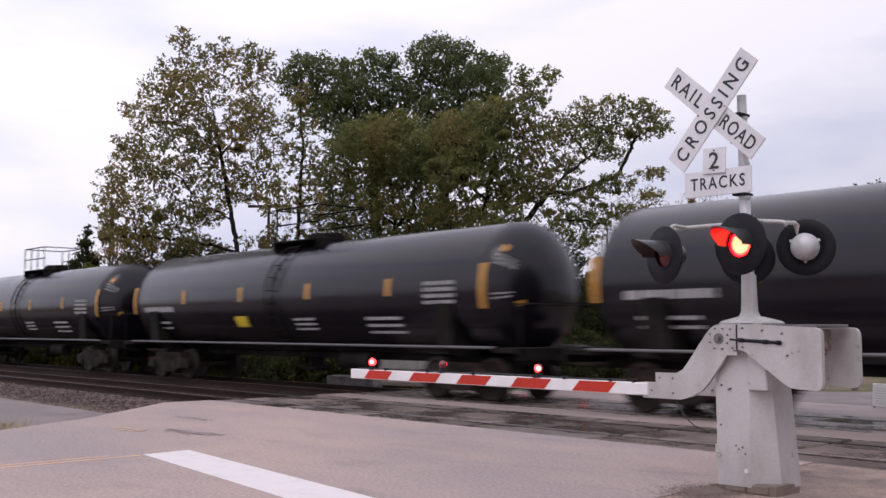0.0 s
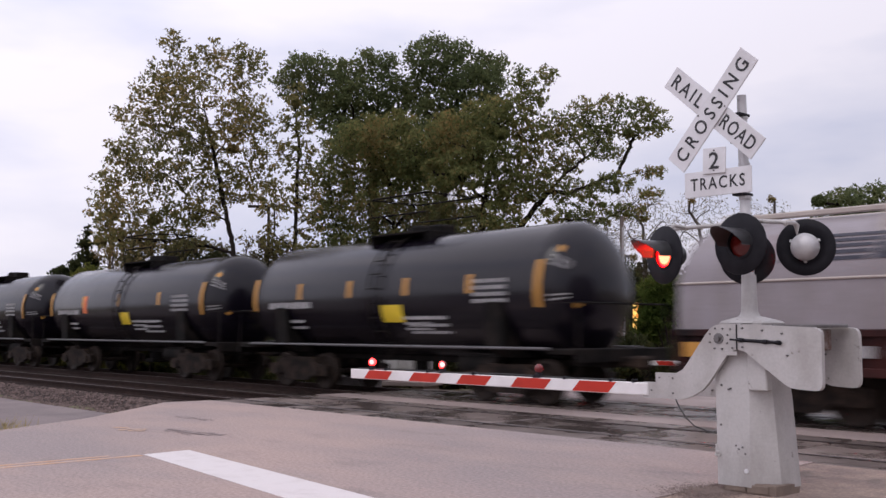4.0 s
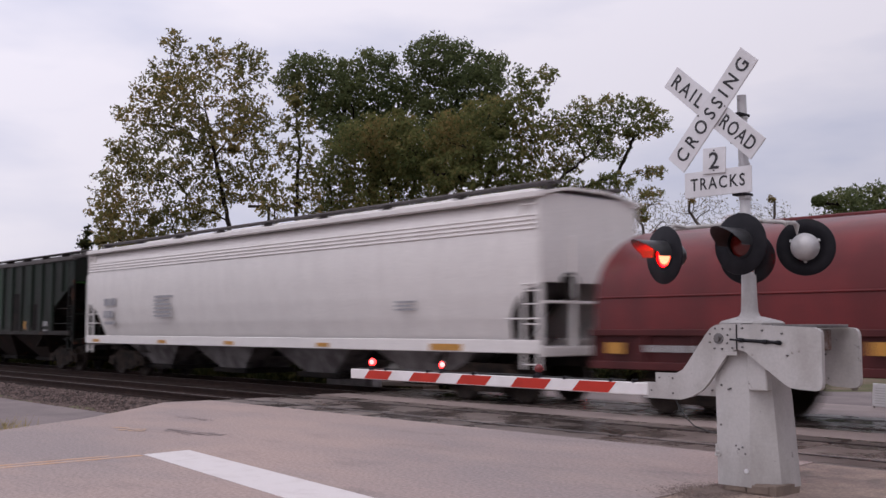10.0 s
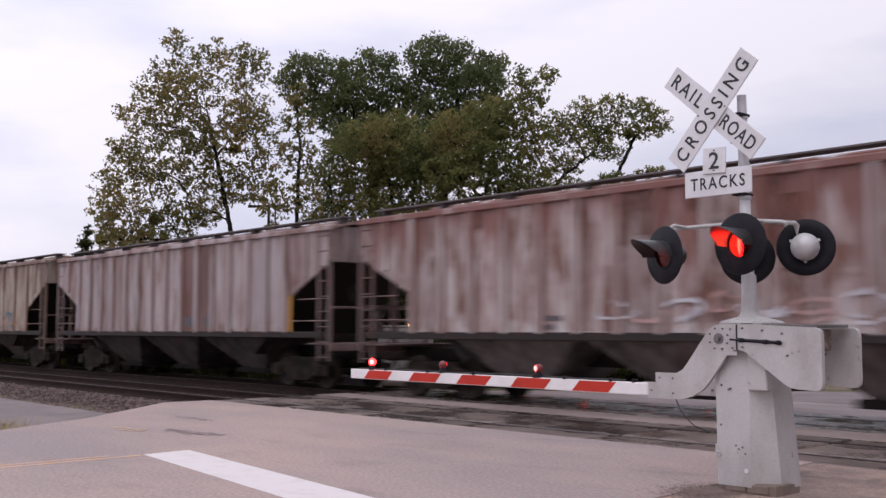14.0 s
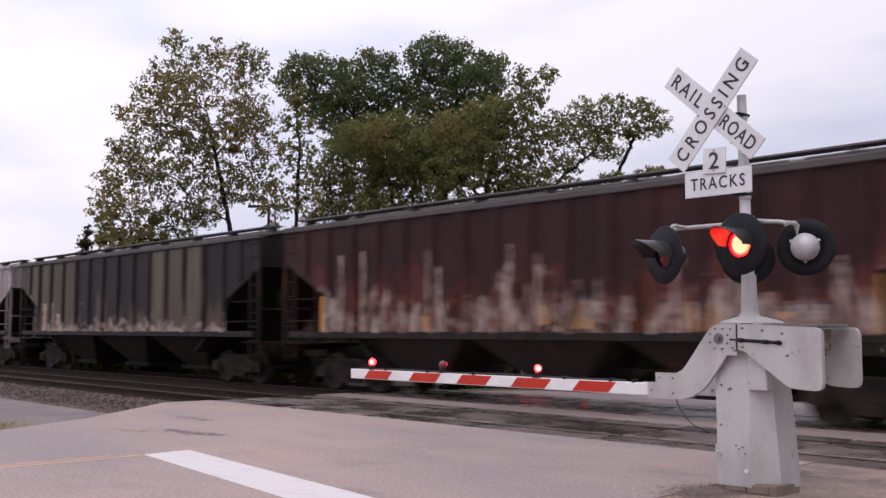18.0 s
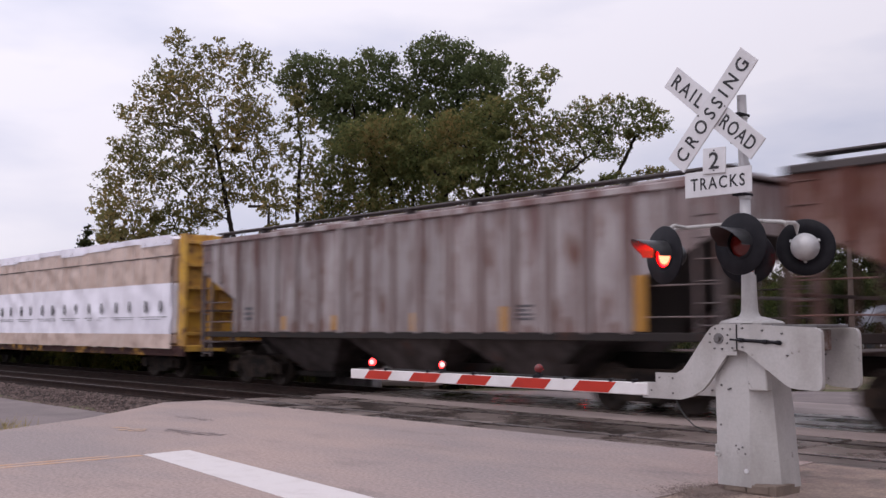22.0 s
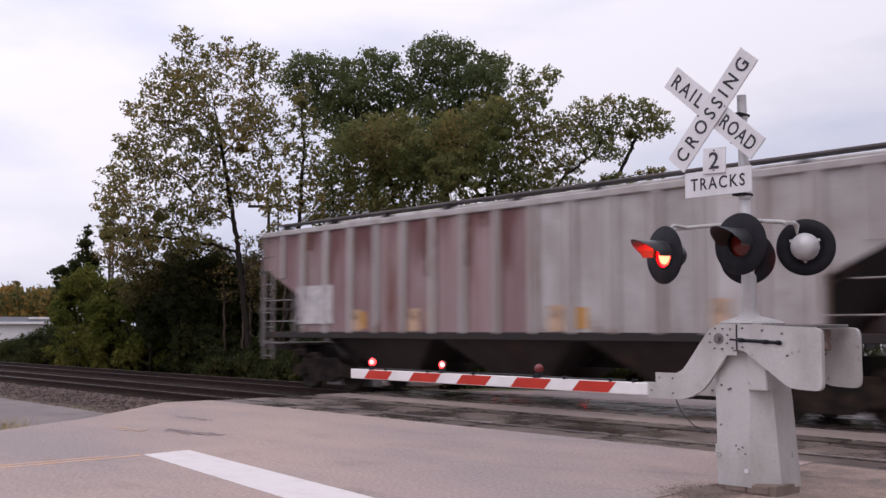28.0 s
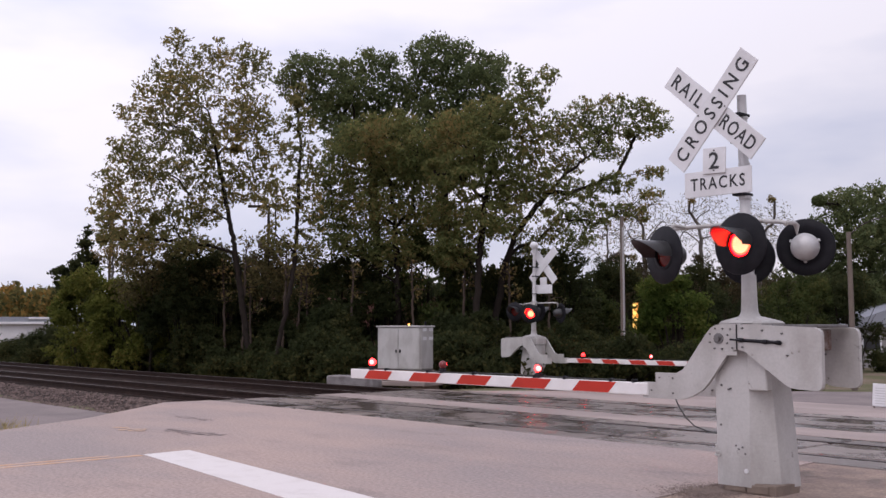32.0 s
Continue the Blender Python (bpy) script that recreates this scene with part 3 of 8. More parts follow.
def arm_lamp(parent, x, z, key):
    """A small lamp on the gate arm."""
    foot = Build().cbox(-0.045, 0.045, -0.03, 0.03, -0.05, 0.0, 0.006).tube([(0, 0, 0), (0, 0, 0.02)], 0.03, 10)
    h = part("arm_lamp", foot, M_HEADBLACK, parent, "small red lamp on the gate arm", pose(x, 0, z))
    ball = Build().lathe([(0.0, -0.052)] + [(0.052 * math.sin(radians(a)), -0.052 * math.cos(radians(a))) for a in range(20, 180, 20)] + [(0.0, 0.052)],
                       Matrix.Rotation(radians(90), 4, "X"), 16)
    nb = len(ball.f)
    ball.lathe([(0.032, 0.0445), (0.02, 0.0515), (0.01, 0.055), (0.0, 0.056)], pose(0, 0, 0, 0, 0, 40) @ Matrix.Rotation(radians(90), 4, "X"), 14)
    me = ball.mesh("lamp", M_LITARM)
    me.materials.append(M_UNLITARM)
    me.materials.append(M_ARMCORE)
    if key != "steady":
        for p in me.polygons:
            p.material_index = 0 if p.center.y < -0.03 else 1
    for p in me.polygons[nb:]:
        p.material_index = 2
    lo = part("lamp", me, None, h, "red lamp", pose(0, 0, 0.06))
    lo["beat"] = key
    return h


M_RUSTSTAIN = mat("rust_stain", (0.14, 0.08, 0.06), 0.9, second=(0.3, 0.26, 0.25), scale=12, amount=1.0, low=0.4, high=0.65)


def rounded(outline, r):
    """An outline with its corners rounded."""
    out, n = [], len(outline)
    for i, p in enumerate(outline):
        p, a, b = Vector(p), Vector(outline[i - 1]), Vector(outline[(i + 1) % n])
        da, db = (a - p), (b - p)
        q = min(r, da.length * 0.45, db.length * 0.45)
        s, e = p + da.normalized() * q, p + db.normalized() * q
        for k in range(4):
            t = k / 3
            out.append(tuple(s * (1 - t) ** 2 + p * 2 * t * (1 - t) + e * t * t))
    return out


def crossing_signal():
    s = thing("crossing_signal", "silver crossing signal with crossbuck, flashing red lights and lowered striped gate", "crossing signal", pose(-5.37, 8.9, 0), "crossing signals")
    # foundation and cabinet
    f = Build().cbox(-0.21, 0.35, -0.2, 0.24, -0.2, 0.09, 0.01)
    for x in (-0.18, 0.06):
        f.cbox(x, x + 0.22, -0.215, -0.19, 0.0, 0.075, 0.006)
    part("foundation", f, M_BROWNCONC, s, "brown stained concrete foundation")
    low = [(-0.25, -0.22), (0.1, -0.22), (0.33, -0.06), (0.36, 0.24), (-0.25, 0.24)]
    top = [(-0.28, -0.19), (0.1, -0.19), (0.22, -0.1), (0.25, 0.2), (-0.28, 0.2)]
    c = Build()
    zs = [(0.05, low), (0.08, low), (0.9, [(a * 0.5 + p * 0.5, b * 0.5 + q * 0.5) for (a, b), (p, q) in zip(low, top)]), (1.3, top), (1.57, top)]
    vs = [(x, y, z) for z, o in zs for x, y in o]
    fs = [(i * 5 + k, i * 5 + (k + 1) % 5, (i + 1) * 5 + (k + 1) % 5, (i + 1) * 5 + k) for i in range(4) for k in range(5)] + [(20, 21, 22, 23, 24), (4, 3, 2, 1, 0)]
    c.add(vs, fs)
    cab = part("cabinet", c, M_SILVER, s, "scuffed silver-painted steel cabinet")
    door = Build().cbox(0.2, 0.23, -0.04, 0.2, 0.2, 0.92, 0.008)
    part("door", door, M_SILVER, cab)
    part("hinge_box", Build().cbox(0.1, 0.3, -0.235, -0.12, 0.96, 1.32, 0.012), M_SILVER, cab)
    latch = Build().tube([(-0.262, -0.2, 0.33), (-0.262, -0.245, 0.33), (-0.2, -0.25, 0.325), (-0.185, -0.25, 0.345), (-0.2, -0.25, 0.365), (-0.255, -0.245, 0.37)], 0.008, 8)
    latch.cbox(-0.275, -0.25, -0.225, -0.14, 0.31, 0.43, 0.005)
    part("latch", latch, M_SILVER, cab, "bent steel latch")
    bolt = Build().tube([(0, 0.01, 0), (0, -0.01, 0)], 0.009, 8).mesh("bolt", M_BOLT)
    for x, z in ((-0.2, 1.0), (-0.12, 0.96), (-0.21, 0.62), (0.02, 0.42), (-0.02, 0.4), (-0.05, 0.43), (0.05, 0.36), (-0.1, 0.97)):
        part("bolt", bolt, None, cab, "", pose(x, -0.212, z))
    part("badge", Build().tube([(0, 0.005, 0), (0, -0.006, 0)], 0.022, 14), M_SIGNWHITE, cab, "round pale badge", pose(0.06, -0.221, 0.2))
    # collar and mast, which leans a little
    col = Build()
    ring = lambda r, z: [(x * r, y * r, z) for x, y in ((-0.23, -0.17), (0.23, -0.17), (0.27, 0.17), (-0.19, 0.17))]
    vs = ring(1.0, 1.575) + ring(1.02, 1.6) + ring(0.95, 1.618) + ring(0.4, 1.662)
    col.add(vs, [(i * 4 + k, i * 4 + (k + 1) % 4, (i + 1) * 4 + (k + 1) % 4, (i + 1) * 4 + k) for i in range(3) for k in range(4)] + [(12, 13, 14, 15), (3, 2, 1, 0)])
    col.lathe([(0.22, 1.6), (0.2, 1.622), (0.15, 1.645), (0.1, 1.668), (0.082, 1.71), (0.076, 1.8), (0.07, 2.06), (0.06, 2.075)], None, 24)
    part("collar", col, M_SILVER, s, "silver mast collar")
    mast = Build().tube([(0, 0, 1.6), (-0.02, 0, 2.6), (-0.021, 0, 2.61), (-0.035, 0, 3.86)], [0.062, 0.06, 0.053, 0.046], 18)
    for z in (2.1, 2.82, 3.15, 3.35, 3.62):
        mast.tube([(-0.012 - 0.01 * (z - 2), 0, z), (-0.012 - 0.01 * (z - 2), 0, z + 0.03)], 0.066 - 0.008 * (z - 2), 18)
    part("mast", mast, M_GALV, s, "galvanised steel mast")
    # gate mechanism plates
    arm_plate = [(-1.09, 0.84), (-1.09, 1.0), (-0.93, 1.0), (-0.93, 1.10), (-0.68, 1.10), (-0.6, 1.14), (-0.55, 1.2), (-0.32, 1.5), (-0.27, 1.555), (-0.2, 1.585),
                 (0.06, 1.595), (0.06, 1.36), (-0.02, 1.34), (-0.1, 1.28), (-0.2, 1.15), (-0.3, 1.02), (-0.38, 0.94), (-0.5, 0.875), (-0.63, 0.84)]
    weight = [(0.03, 1.59), (0.88, 1.552), (0.88, 0.985), (0.56, 1.0), (0.10, 1.335), (0.03, 1.34)]
    weight = rounded(weight, 0.075)
    for y, mirror in ((-0.25, False), (0.45, True)):
        p = part("gate_support", Build().plate(arm_plate, y - 0.02, y + 0.02), M_SILVER, s, "curved silver gate support arm")
        w = part("counterweight", Build().plate(weight, y - 0.05 + (0.045 if not mirror else 0), y + 0.005 + (0.045 if not mirror else 0)), M_SILVER, s, "silver counterweight plate")
        w.location.y = -0.03 if not mirror else 0.03
        yy = y - 0.03
        for x, z in ((-0.98, 0.92), (-0.88, 1.05), (-0.72, 1.05), (-0.72, 0.9), (-0.05, 1.54), (-0.03, 1.36)):
            part("bolt", bolt, None, p, "", pose(x, yy + 0.01, z))
        part("hub", Build().tube([(0, 0.02, 0), (0, -0.012, 0)], 0.052, 14).tube([(0, -0.01, 0), (0, -0.04, 0)], 0.026, 12), M_BOLT, p, "rusty pivot", pose(-0.18, yy + 0.01, 1.45))
        for k in range(8):
            a = radians(45 * k + 20)
            part("bolt", bolt, None, p, "", pose(-0.18 + 0.105 * math.cos(a), yy + 0.008, 1.45 + 0.105 * math.sin(a)))
        part("notch", Build().cbox(-0.11, 0.02, -0.012, 0.0, -0.012, 0.03, 0.004), M_SILVER, p, "", pose(0, yy + 0.012, 1.3))
        for x, z in ((0.09, 1.55), (0.09, 1.37), (0.5, 1.5), (0.55, 1.3), (0.3, 1.53)):
            part("bolt", bolt, None, w, "", pose(x, y - 0.058 + (0.045 if not mirror else 0), z))
        if mirror:
            part("rust_stain", Build().plate([(0.26, 1.22), (0.31, 1.2), (0.33, 1.35), (0.32, 1.52), (0.25, 1.53), (0.24, 1.38)], y - 0.0245, y - 0.0215), M_RUSTSTAIN, w, "brown rust stain")
        # thin dark strip drawn in place of the shadow along the plate's edge
        part("edge_gap", Build().cbox(0.022, 0.032, -0.01, 0.004, 1.345, 1.585, 0.002), M_HEADBLACK, w, "dark strip for the shadow line and edging at the plate's edge", pose(0, y - 0.05 + (0.045 if not mirror else 0), 0))
        rod = Build().cbox(0.02, 0.48, -0.008, 0.0, -0.016, 0.016, 0.004).tube([(-0.04, -0.012, 0.0), (0.5, -0.012, 0.0)], 0.009, 8)
        for q in (0.08, 0.33, 0.47):
            rod.tube([(q - 0.02, -0.012, 0), (q + 0.02, -0.012, 0)], 0.022, 8)
        part("slot", rod, M_HEADBLACK, w, "dark adjusting rod",
             pose(0, y - 0.05 + (0.045 if not mirror else 0), 1.44, 0, 3, 0))
    part("top_bar", Build().cbox(0.34, 0.8, -0.2, 0.4, 1.555, 1.585, 0.006), M_BOLT, s, "dark bar across the counterweights")
    part("spacer", Build().cbox(0.6, 0.64, 0.1, 0.38, 1.34, 1.54, 0.01), M_RUSTSTAIN, s, "rusty spacer between the counterweights")
    part("gearbox", Build().cbox(-0.3, 0.2, -0.22, 0.22, 1.36, 1.575, 0.02), M_SILVER, s)
    # gate arm with stripes and lamps
    g = part("gate_arm", Build().cbox(-6.06, -1.02, -0.03, 0.03, 0.862, 0.992, 0.008), M_ARMWHITE, s, "white gate arm with slanted red stripes", pose(0, -0.26, 0))
    for x0, x1 in ((-5.68, -5.18), (-4.74, -4.22), (-3.83, -3.32), (-2.90, -2.37), (-1.96, -1.46)):
        part("stripe", Build().plate([(x0 - 0.07, 0.87), (x0 + 0.04, 0.984), (x1 + 0.04, 0.984), (x1 - 0.07, 0.87)], -0.0335, 0.0335), M_ARMRED, g, "red stripe")
    cable = Build().tube([(-5.9, -0.02, 1.003), (-5.0, -0.01, 1.012), (-4.0, -0.02, 1.004), (-3.0, -0.01, 1.014), (-2.0, -0.02, 1.004), (-1.3, -0.02, 1.01)], 0.008, 6)
    part("cable", cable, M_WIRE, g, "thin black cable")
    for x in (-5.3, -4.45, -3.6, -2.6, -2.15, -1.5, -1.2):
        part("clip", Build().cbox(x - 0.02, x + 0.02, -0.034, 0.034, 0.985, 1.022, 0.004), M_HEADBLACK, g)
    for x, key in ((-5.61, "steady"), (-4.18, "left"), (-2.55, "right")):
        h = arm_lamp(s, x, 1.035, key)
        h.location.y = -0.26
    pts = [(-0.75, -0.2, 0.86), (-0.7, -0.2, 0.76), (-0.62, -0.2, 0.66), (-0.52, -0.2, 0.58), (-0.34, -0.18, 0.53), (-0.25, -0.18, 0.53)]
    part("hanging_cable", Build().tube(pts, 0.007, 6), M_WIRE, s, "hanging black cable")
    # cross arm and lights
    arm = Build().tube([(-0.9, 0.0, 2.585), (0.0, 0.0, 2.585)], 0.021, 12).tube([(0.0, 0.0, 2.605), (0.36, 0.0, 2.565), (0.395, 0.0, 2.555), (0.4, 0.02, 2.53)], 0.021, 12)
    for x, y in ((-0.715, -0.26), (-0.24, 0.22), (0.15, -0.26), (0.40, 0.22)):
        zz = 2.555 if x > 0.3 else 2.585
        arm.tube([(x, 0, zz), (x, y * 0.8, zz + 0.01), (x, y, zz - 0.015), (x, y, 2.43)], [0.02, 0.02, 0.028, 0.03], 10)
    arm.tube([(-0.02, 0, 2.52), (-0.02, 0, 2.65)], 0.085, 16)
    part("cross_arm", arm, M_SILVER, s, "silver pipe holding the lights")
    head(s, -0.715, -0.38, 2.285, -18, "left", M_VISOR)
    head(s, 0.15, -0.38, 2.345, -5, "right", M_VISOR)
    head(s, -0.24, 0.38, 2.27, 208, "right", None, 0.275)
    head(s, 0.40, 0.38, 2.34, 200, "left", None, 0.28)
    # crossbuck
    for name, text, ang, off in (("blade", "RAIL   ROAD", -42, -0.13), ("blade", "CROSSING", 49, -0.15)):
        m = pose(-0.28, off, 3.72) @ Matrix.Rotation(radians(-ang), 4, "Y")
        b = part(name, Build().cbox(-0.665, 0.665, -0.008, 0.008, -0.125, 0.125, 0.003), M_SIGNWHITE, s, "white crossbuck blade with black letters", m)
        if "ROAD" in text:
            lettering("letters", "RAIL", 0.44, 0.145, M_BLACK, b, pose(-0.38, -0.0095, 0), spread=1.35)
            lettering("letters", "ROAD", 0.46, 0.145, M_BLACK, b, pose(0.38, -0.0095, 0), spread=1.15)
        else:
            lettering("letters", "CROSSING", 1.18, 0.15, M_BLACK, b, pose(0, -0.0095, 0), spread=1.5)
        for x, z in ((-0.12, 0.1), (0.12, -0.1)):
            part("bolt", bolt, None, b, "", pose(x, -0.006, z))
    hold = Build()
    for z in (3.37, 3.64):
        hold.cbox(-0.1, 0.025, -0.13, 0.055, z, z + 0.03, 0.006)
    part("bracket", hold, M_HEADBLACK, s, "dark sign bracket")
    t = part("track_sign", Build().cbox(-0.38, 0.38, -0.008, 0.008, -0.13, 0.13, 0.003), M_SIGNWHITE, s, "white sign reading tracks", pose(-0.25, -0.12, 3.0))
    lettering("letters", "TRACKS", 0.62, 0.125, M_BLACK, t, pose(0, -0.0095, 0.0), spread=1.25)
    u = part("count_sign", Build().cbox(-0.13, 0.13, -0.008, 0.008, -0.13, 0.13, 0.003), M_SIGNWHITE, s, "white sign with the figure two", pose(-0.27, -0.14, 3.22, 0, 2, 0))
    lettering("letters", "2", 0.115, 0.17, M_BLACK, u, pose(0, -0.0095, 0.0))
    for z in (-0.1, 0.1):
        part("bolt", bolt, None, u, "", pose(0.0, -0.006, z))
    part("bracket", Build().cbox(-0.1, 0.035, -0.11, 0.06, 2.85, 2.875, 0.006), M_HEADBLACK, s, "dark sign bracket")
    return s


SIGNAL = crossing_signal()
FAR_SIGNAL = copy_thing(SIGNAL, pose(-20.56, 22.225, -0.28, 0, 0, 180))
for o in FAR_SIGNAL.children:
    if o.name.startswith("arm_lamp"):
        o.location.x = -1.66 if o.location.x < -5 else -4.02 if o.location.x < -4 else -5.7
tagged(FAR_SIGNAL, "distant silver crossing signal with its gate lowered, seen from behind")
part("bell", Build().lathe([(0.0, 0.12), (0.08, 0.1), (0.12, 0.04), (0.13, -0.02), (0.1, -0.06), (0.06, -0.1)], pose(0, 0, 0), 20), M_SIGNWHITE, FAR_SIGNAL, "pale round bell on the mast top", pose(-0.035, 0, 4.3))
part("mast_top", Build().tube([(-0.035, 0, 3.8), (-0.035, 0, 4.24)], 0.045, 12), M_GALV, FAR_SIGNAL, "upper end of the mast")


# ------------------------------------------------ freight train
# undergear iron, taken darker so the colour holds the shade beneath the cars
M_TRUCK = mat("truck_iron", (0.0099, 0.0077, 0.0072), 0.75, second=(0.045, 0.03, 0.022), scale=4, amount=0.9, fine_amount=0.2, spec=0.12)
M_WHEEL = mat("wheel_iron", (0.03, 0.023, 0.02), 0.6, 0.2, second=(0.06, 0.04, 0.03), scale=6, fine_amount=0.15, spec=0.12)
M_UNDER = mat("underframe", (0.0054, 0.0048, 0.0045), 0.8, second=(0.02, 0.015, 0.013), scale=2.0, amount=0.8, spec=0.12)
M_ORANGE = mat("reflector_yellow", (0.46, 0.22, 0.03), 0.5, second=(0.33, 0.15, 0.03), scale=9, fine_amount=0.06)
M_LETTER = mat("white_lettering", (0.3, 0.29, 0.29), 0.6, second=(0.2, 0.19, 0.19), scale=6, fine_amount=0.1)
M_DARKLETTER = mat("dark_lettering", (0.08, 0.075, 0.085), 0.6, fine_amount=0.1)
M_GREYLETTER = mat("grey_lettering", (0.30, 0.29, 0.31), 0.6, fine_amount=0.1)
M_STRAP = mat("grey_strap", (0.36, 0.30, 0.29), 0.6, fine_amount=0.05)
M_YELLOWSIGN = mat("yellow_placard", (0.72, 0.52, 0.03), 0.5, second=(0.6, 0.42, 0.03), scale=5, fine_amount=0.05)
# grimy dark grey for slope sheets, with the recess's shade in the colour
M_HOLD = mat("hold_shade", (0.11, 0.1, 0.1), 0.8, second=(0.03, 0.026, 0.026), scale=1.2, amount=1.0, spec=0.15)
M_WALK = mat("running_board", (0.1, 0.088, 0.088), 0.7, second=(0.05, 0.042, 0.04), scale=3)


def truck_meshes():
    t = Build()
    for y in (-0.98, 0.98):
        t.plate([(-1.28, 0.62), (-0.95, 0.66), (-0.6, 0.82), (0.6, 0.82), (0.95, 0.66), (1.28, 0.62), (1.28, 0.36), (1.0, 0.34), (0.72, 0.4), (0.45, 0.22), (-0.45, 0.22), (-0.72, 0.4), (-1.0, 0.34), (-1.28, 0.36)],
                y - 0.07, y + 0.07)
        for x in (-0.89, 0.89):
            t.tube([(x, y - 0.12, 0.46), (x, y + 0.12, 0.46)], 0.13, 12)
        for x in (-0.22, 0.0, 0.22):
            t.tube([(x, y, 0.26), (x, y, 0.6)], 0.085, 10)
    t.cbox(-0.25, 0.25, -1.05, 1.05, 0.5, 0.78, 0.03)
    w = Build()
    w.tube([(0, -1.0, 0), (0, 1.0, 0)], 0.07, 12)
    for y, s in ((-0.735, 1), (0.735, -1)):
        m = Matrix.Translation((0, y, 0)) @ Matrix.Rotation(radians(-90 * s), 4, "X")
        w.lathe([(0.0, -0.06), (0.12, -0.075), (0.16, -0.03), (0.36, -0.02), (0.39, -0.07), (0.455, -0.07), (0.46, 0.0), (0.46, 0.035), (0.49, 0.06), (0.48, 0.075), (0.4, 0.07), (0.36, 0.02), (0.0, 0.03)], m, 28)
        for k in range(8):
            a = radians(45 * k)
            w.tube([(0.25 * math.cos(a), y - s * 0.03, 0.25 * math.sin(a)), (0.25 * math.cos(a), y - s * 0.05, 0.25 * math.sin(a))], 0.035, 8)
    return t.mesh("truck", M_TRUCK), w.mesh("wheelset", M_WHEEL)


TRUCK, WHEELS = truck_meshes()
CARS = []


def running_gear(car, half, truck_in=2.1):
    """Two trucks with their wheelsets, the centre sill and the couplers."""
    for x in (-(half - truck_in), half - truck_in):
        t = part("truck", TRUCK, None, car, "dark iron truck", pose(x, 0, 0))
        for dx in (-0.89, 0.89):
            w = part("wheelset", WHEELS, None, t, "steel wheels on their axle", pose(dx, 0, 0.46))
            w["rolls"] = 1
    sill = Build().cbox(-half + 0.1, half - 0.1, -0.24, 0.24, 0.78, 1.1, 0.02)
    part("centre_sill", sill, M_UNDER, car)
    for s in (-1, 1):
        c = Build().cbox(half - 0.2, half + 0.42, -0.1, 0.1, 0.8, 1.0, 0.03).cbox(half + 0.3, half + 0.62, -0.17, 0.13, 0.76, 1.02, 0.05)
        c.tube([(half + 0.05, 0.35, 0.95), (half + 0.3, 0.36, 0.55), (half + 0.6, 0.3, 0.5)], 0.025, 6)
        part("coupler", c, M_TRUCK, car, "", pose(0, 0, 0, 0, 0, 0 if s > 0 else 180))


def ladder(car, x, y, z0, z1, material, wide=0.42, along="x"):
    b = Build()
    n = max(2, round((z1 - z0) / 0.42))
    for k in (-0.5, 0.5):
        b.cbox(k * wide - 0.03, k * wide + 0.03, -0.03, 0.03, z0, z1, 0.005)
    for i in range(n + 1):
        z = z0 + 0.1 + (z1 - z0 - 0.2) * i / n
        b.tube([(-wide / 2, -0.03, z), (wide / 2, -0.03, z)], 0.014, 6)
    return part("ladder", b, material, car, "", pose(x, y, 0, 0, 0, 0 if along == "x" else 90))


def writing(car, rows, y, material, rng):
    """Bars that stand for lettering: (x, z, width, height, lines)."""
    for x, z, w, h, lines in rows:
        b = Build()
        for i in range(lines):
            zz = z - i * h * 1.7
            a = x
            while a < x + w * (1.0 if i == 0 else rng.uniform(0.6, 1.0)):
                step = h * rng.uniform(0.8, 2.6)
                b.box(a, min(a + step, x + w), -0.004, 0.004, zz - h / 2, zz + h / 2)
                a += step + h * 0.35
        tagged(part("lettering", b, material, car, "", pose(0, y, 0)), kind="stuff")


def patches(car, rows, y, material, name="reflector", label="reflective strip"):
    for x, z, w, h in rows:
        part(name, Build().box(-w / 2, w / 2, -0.005, 0.005, -h / 2, h / 2), material, car, label, pose(x, y, z))


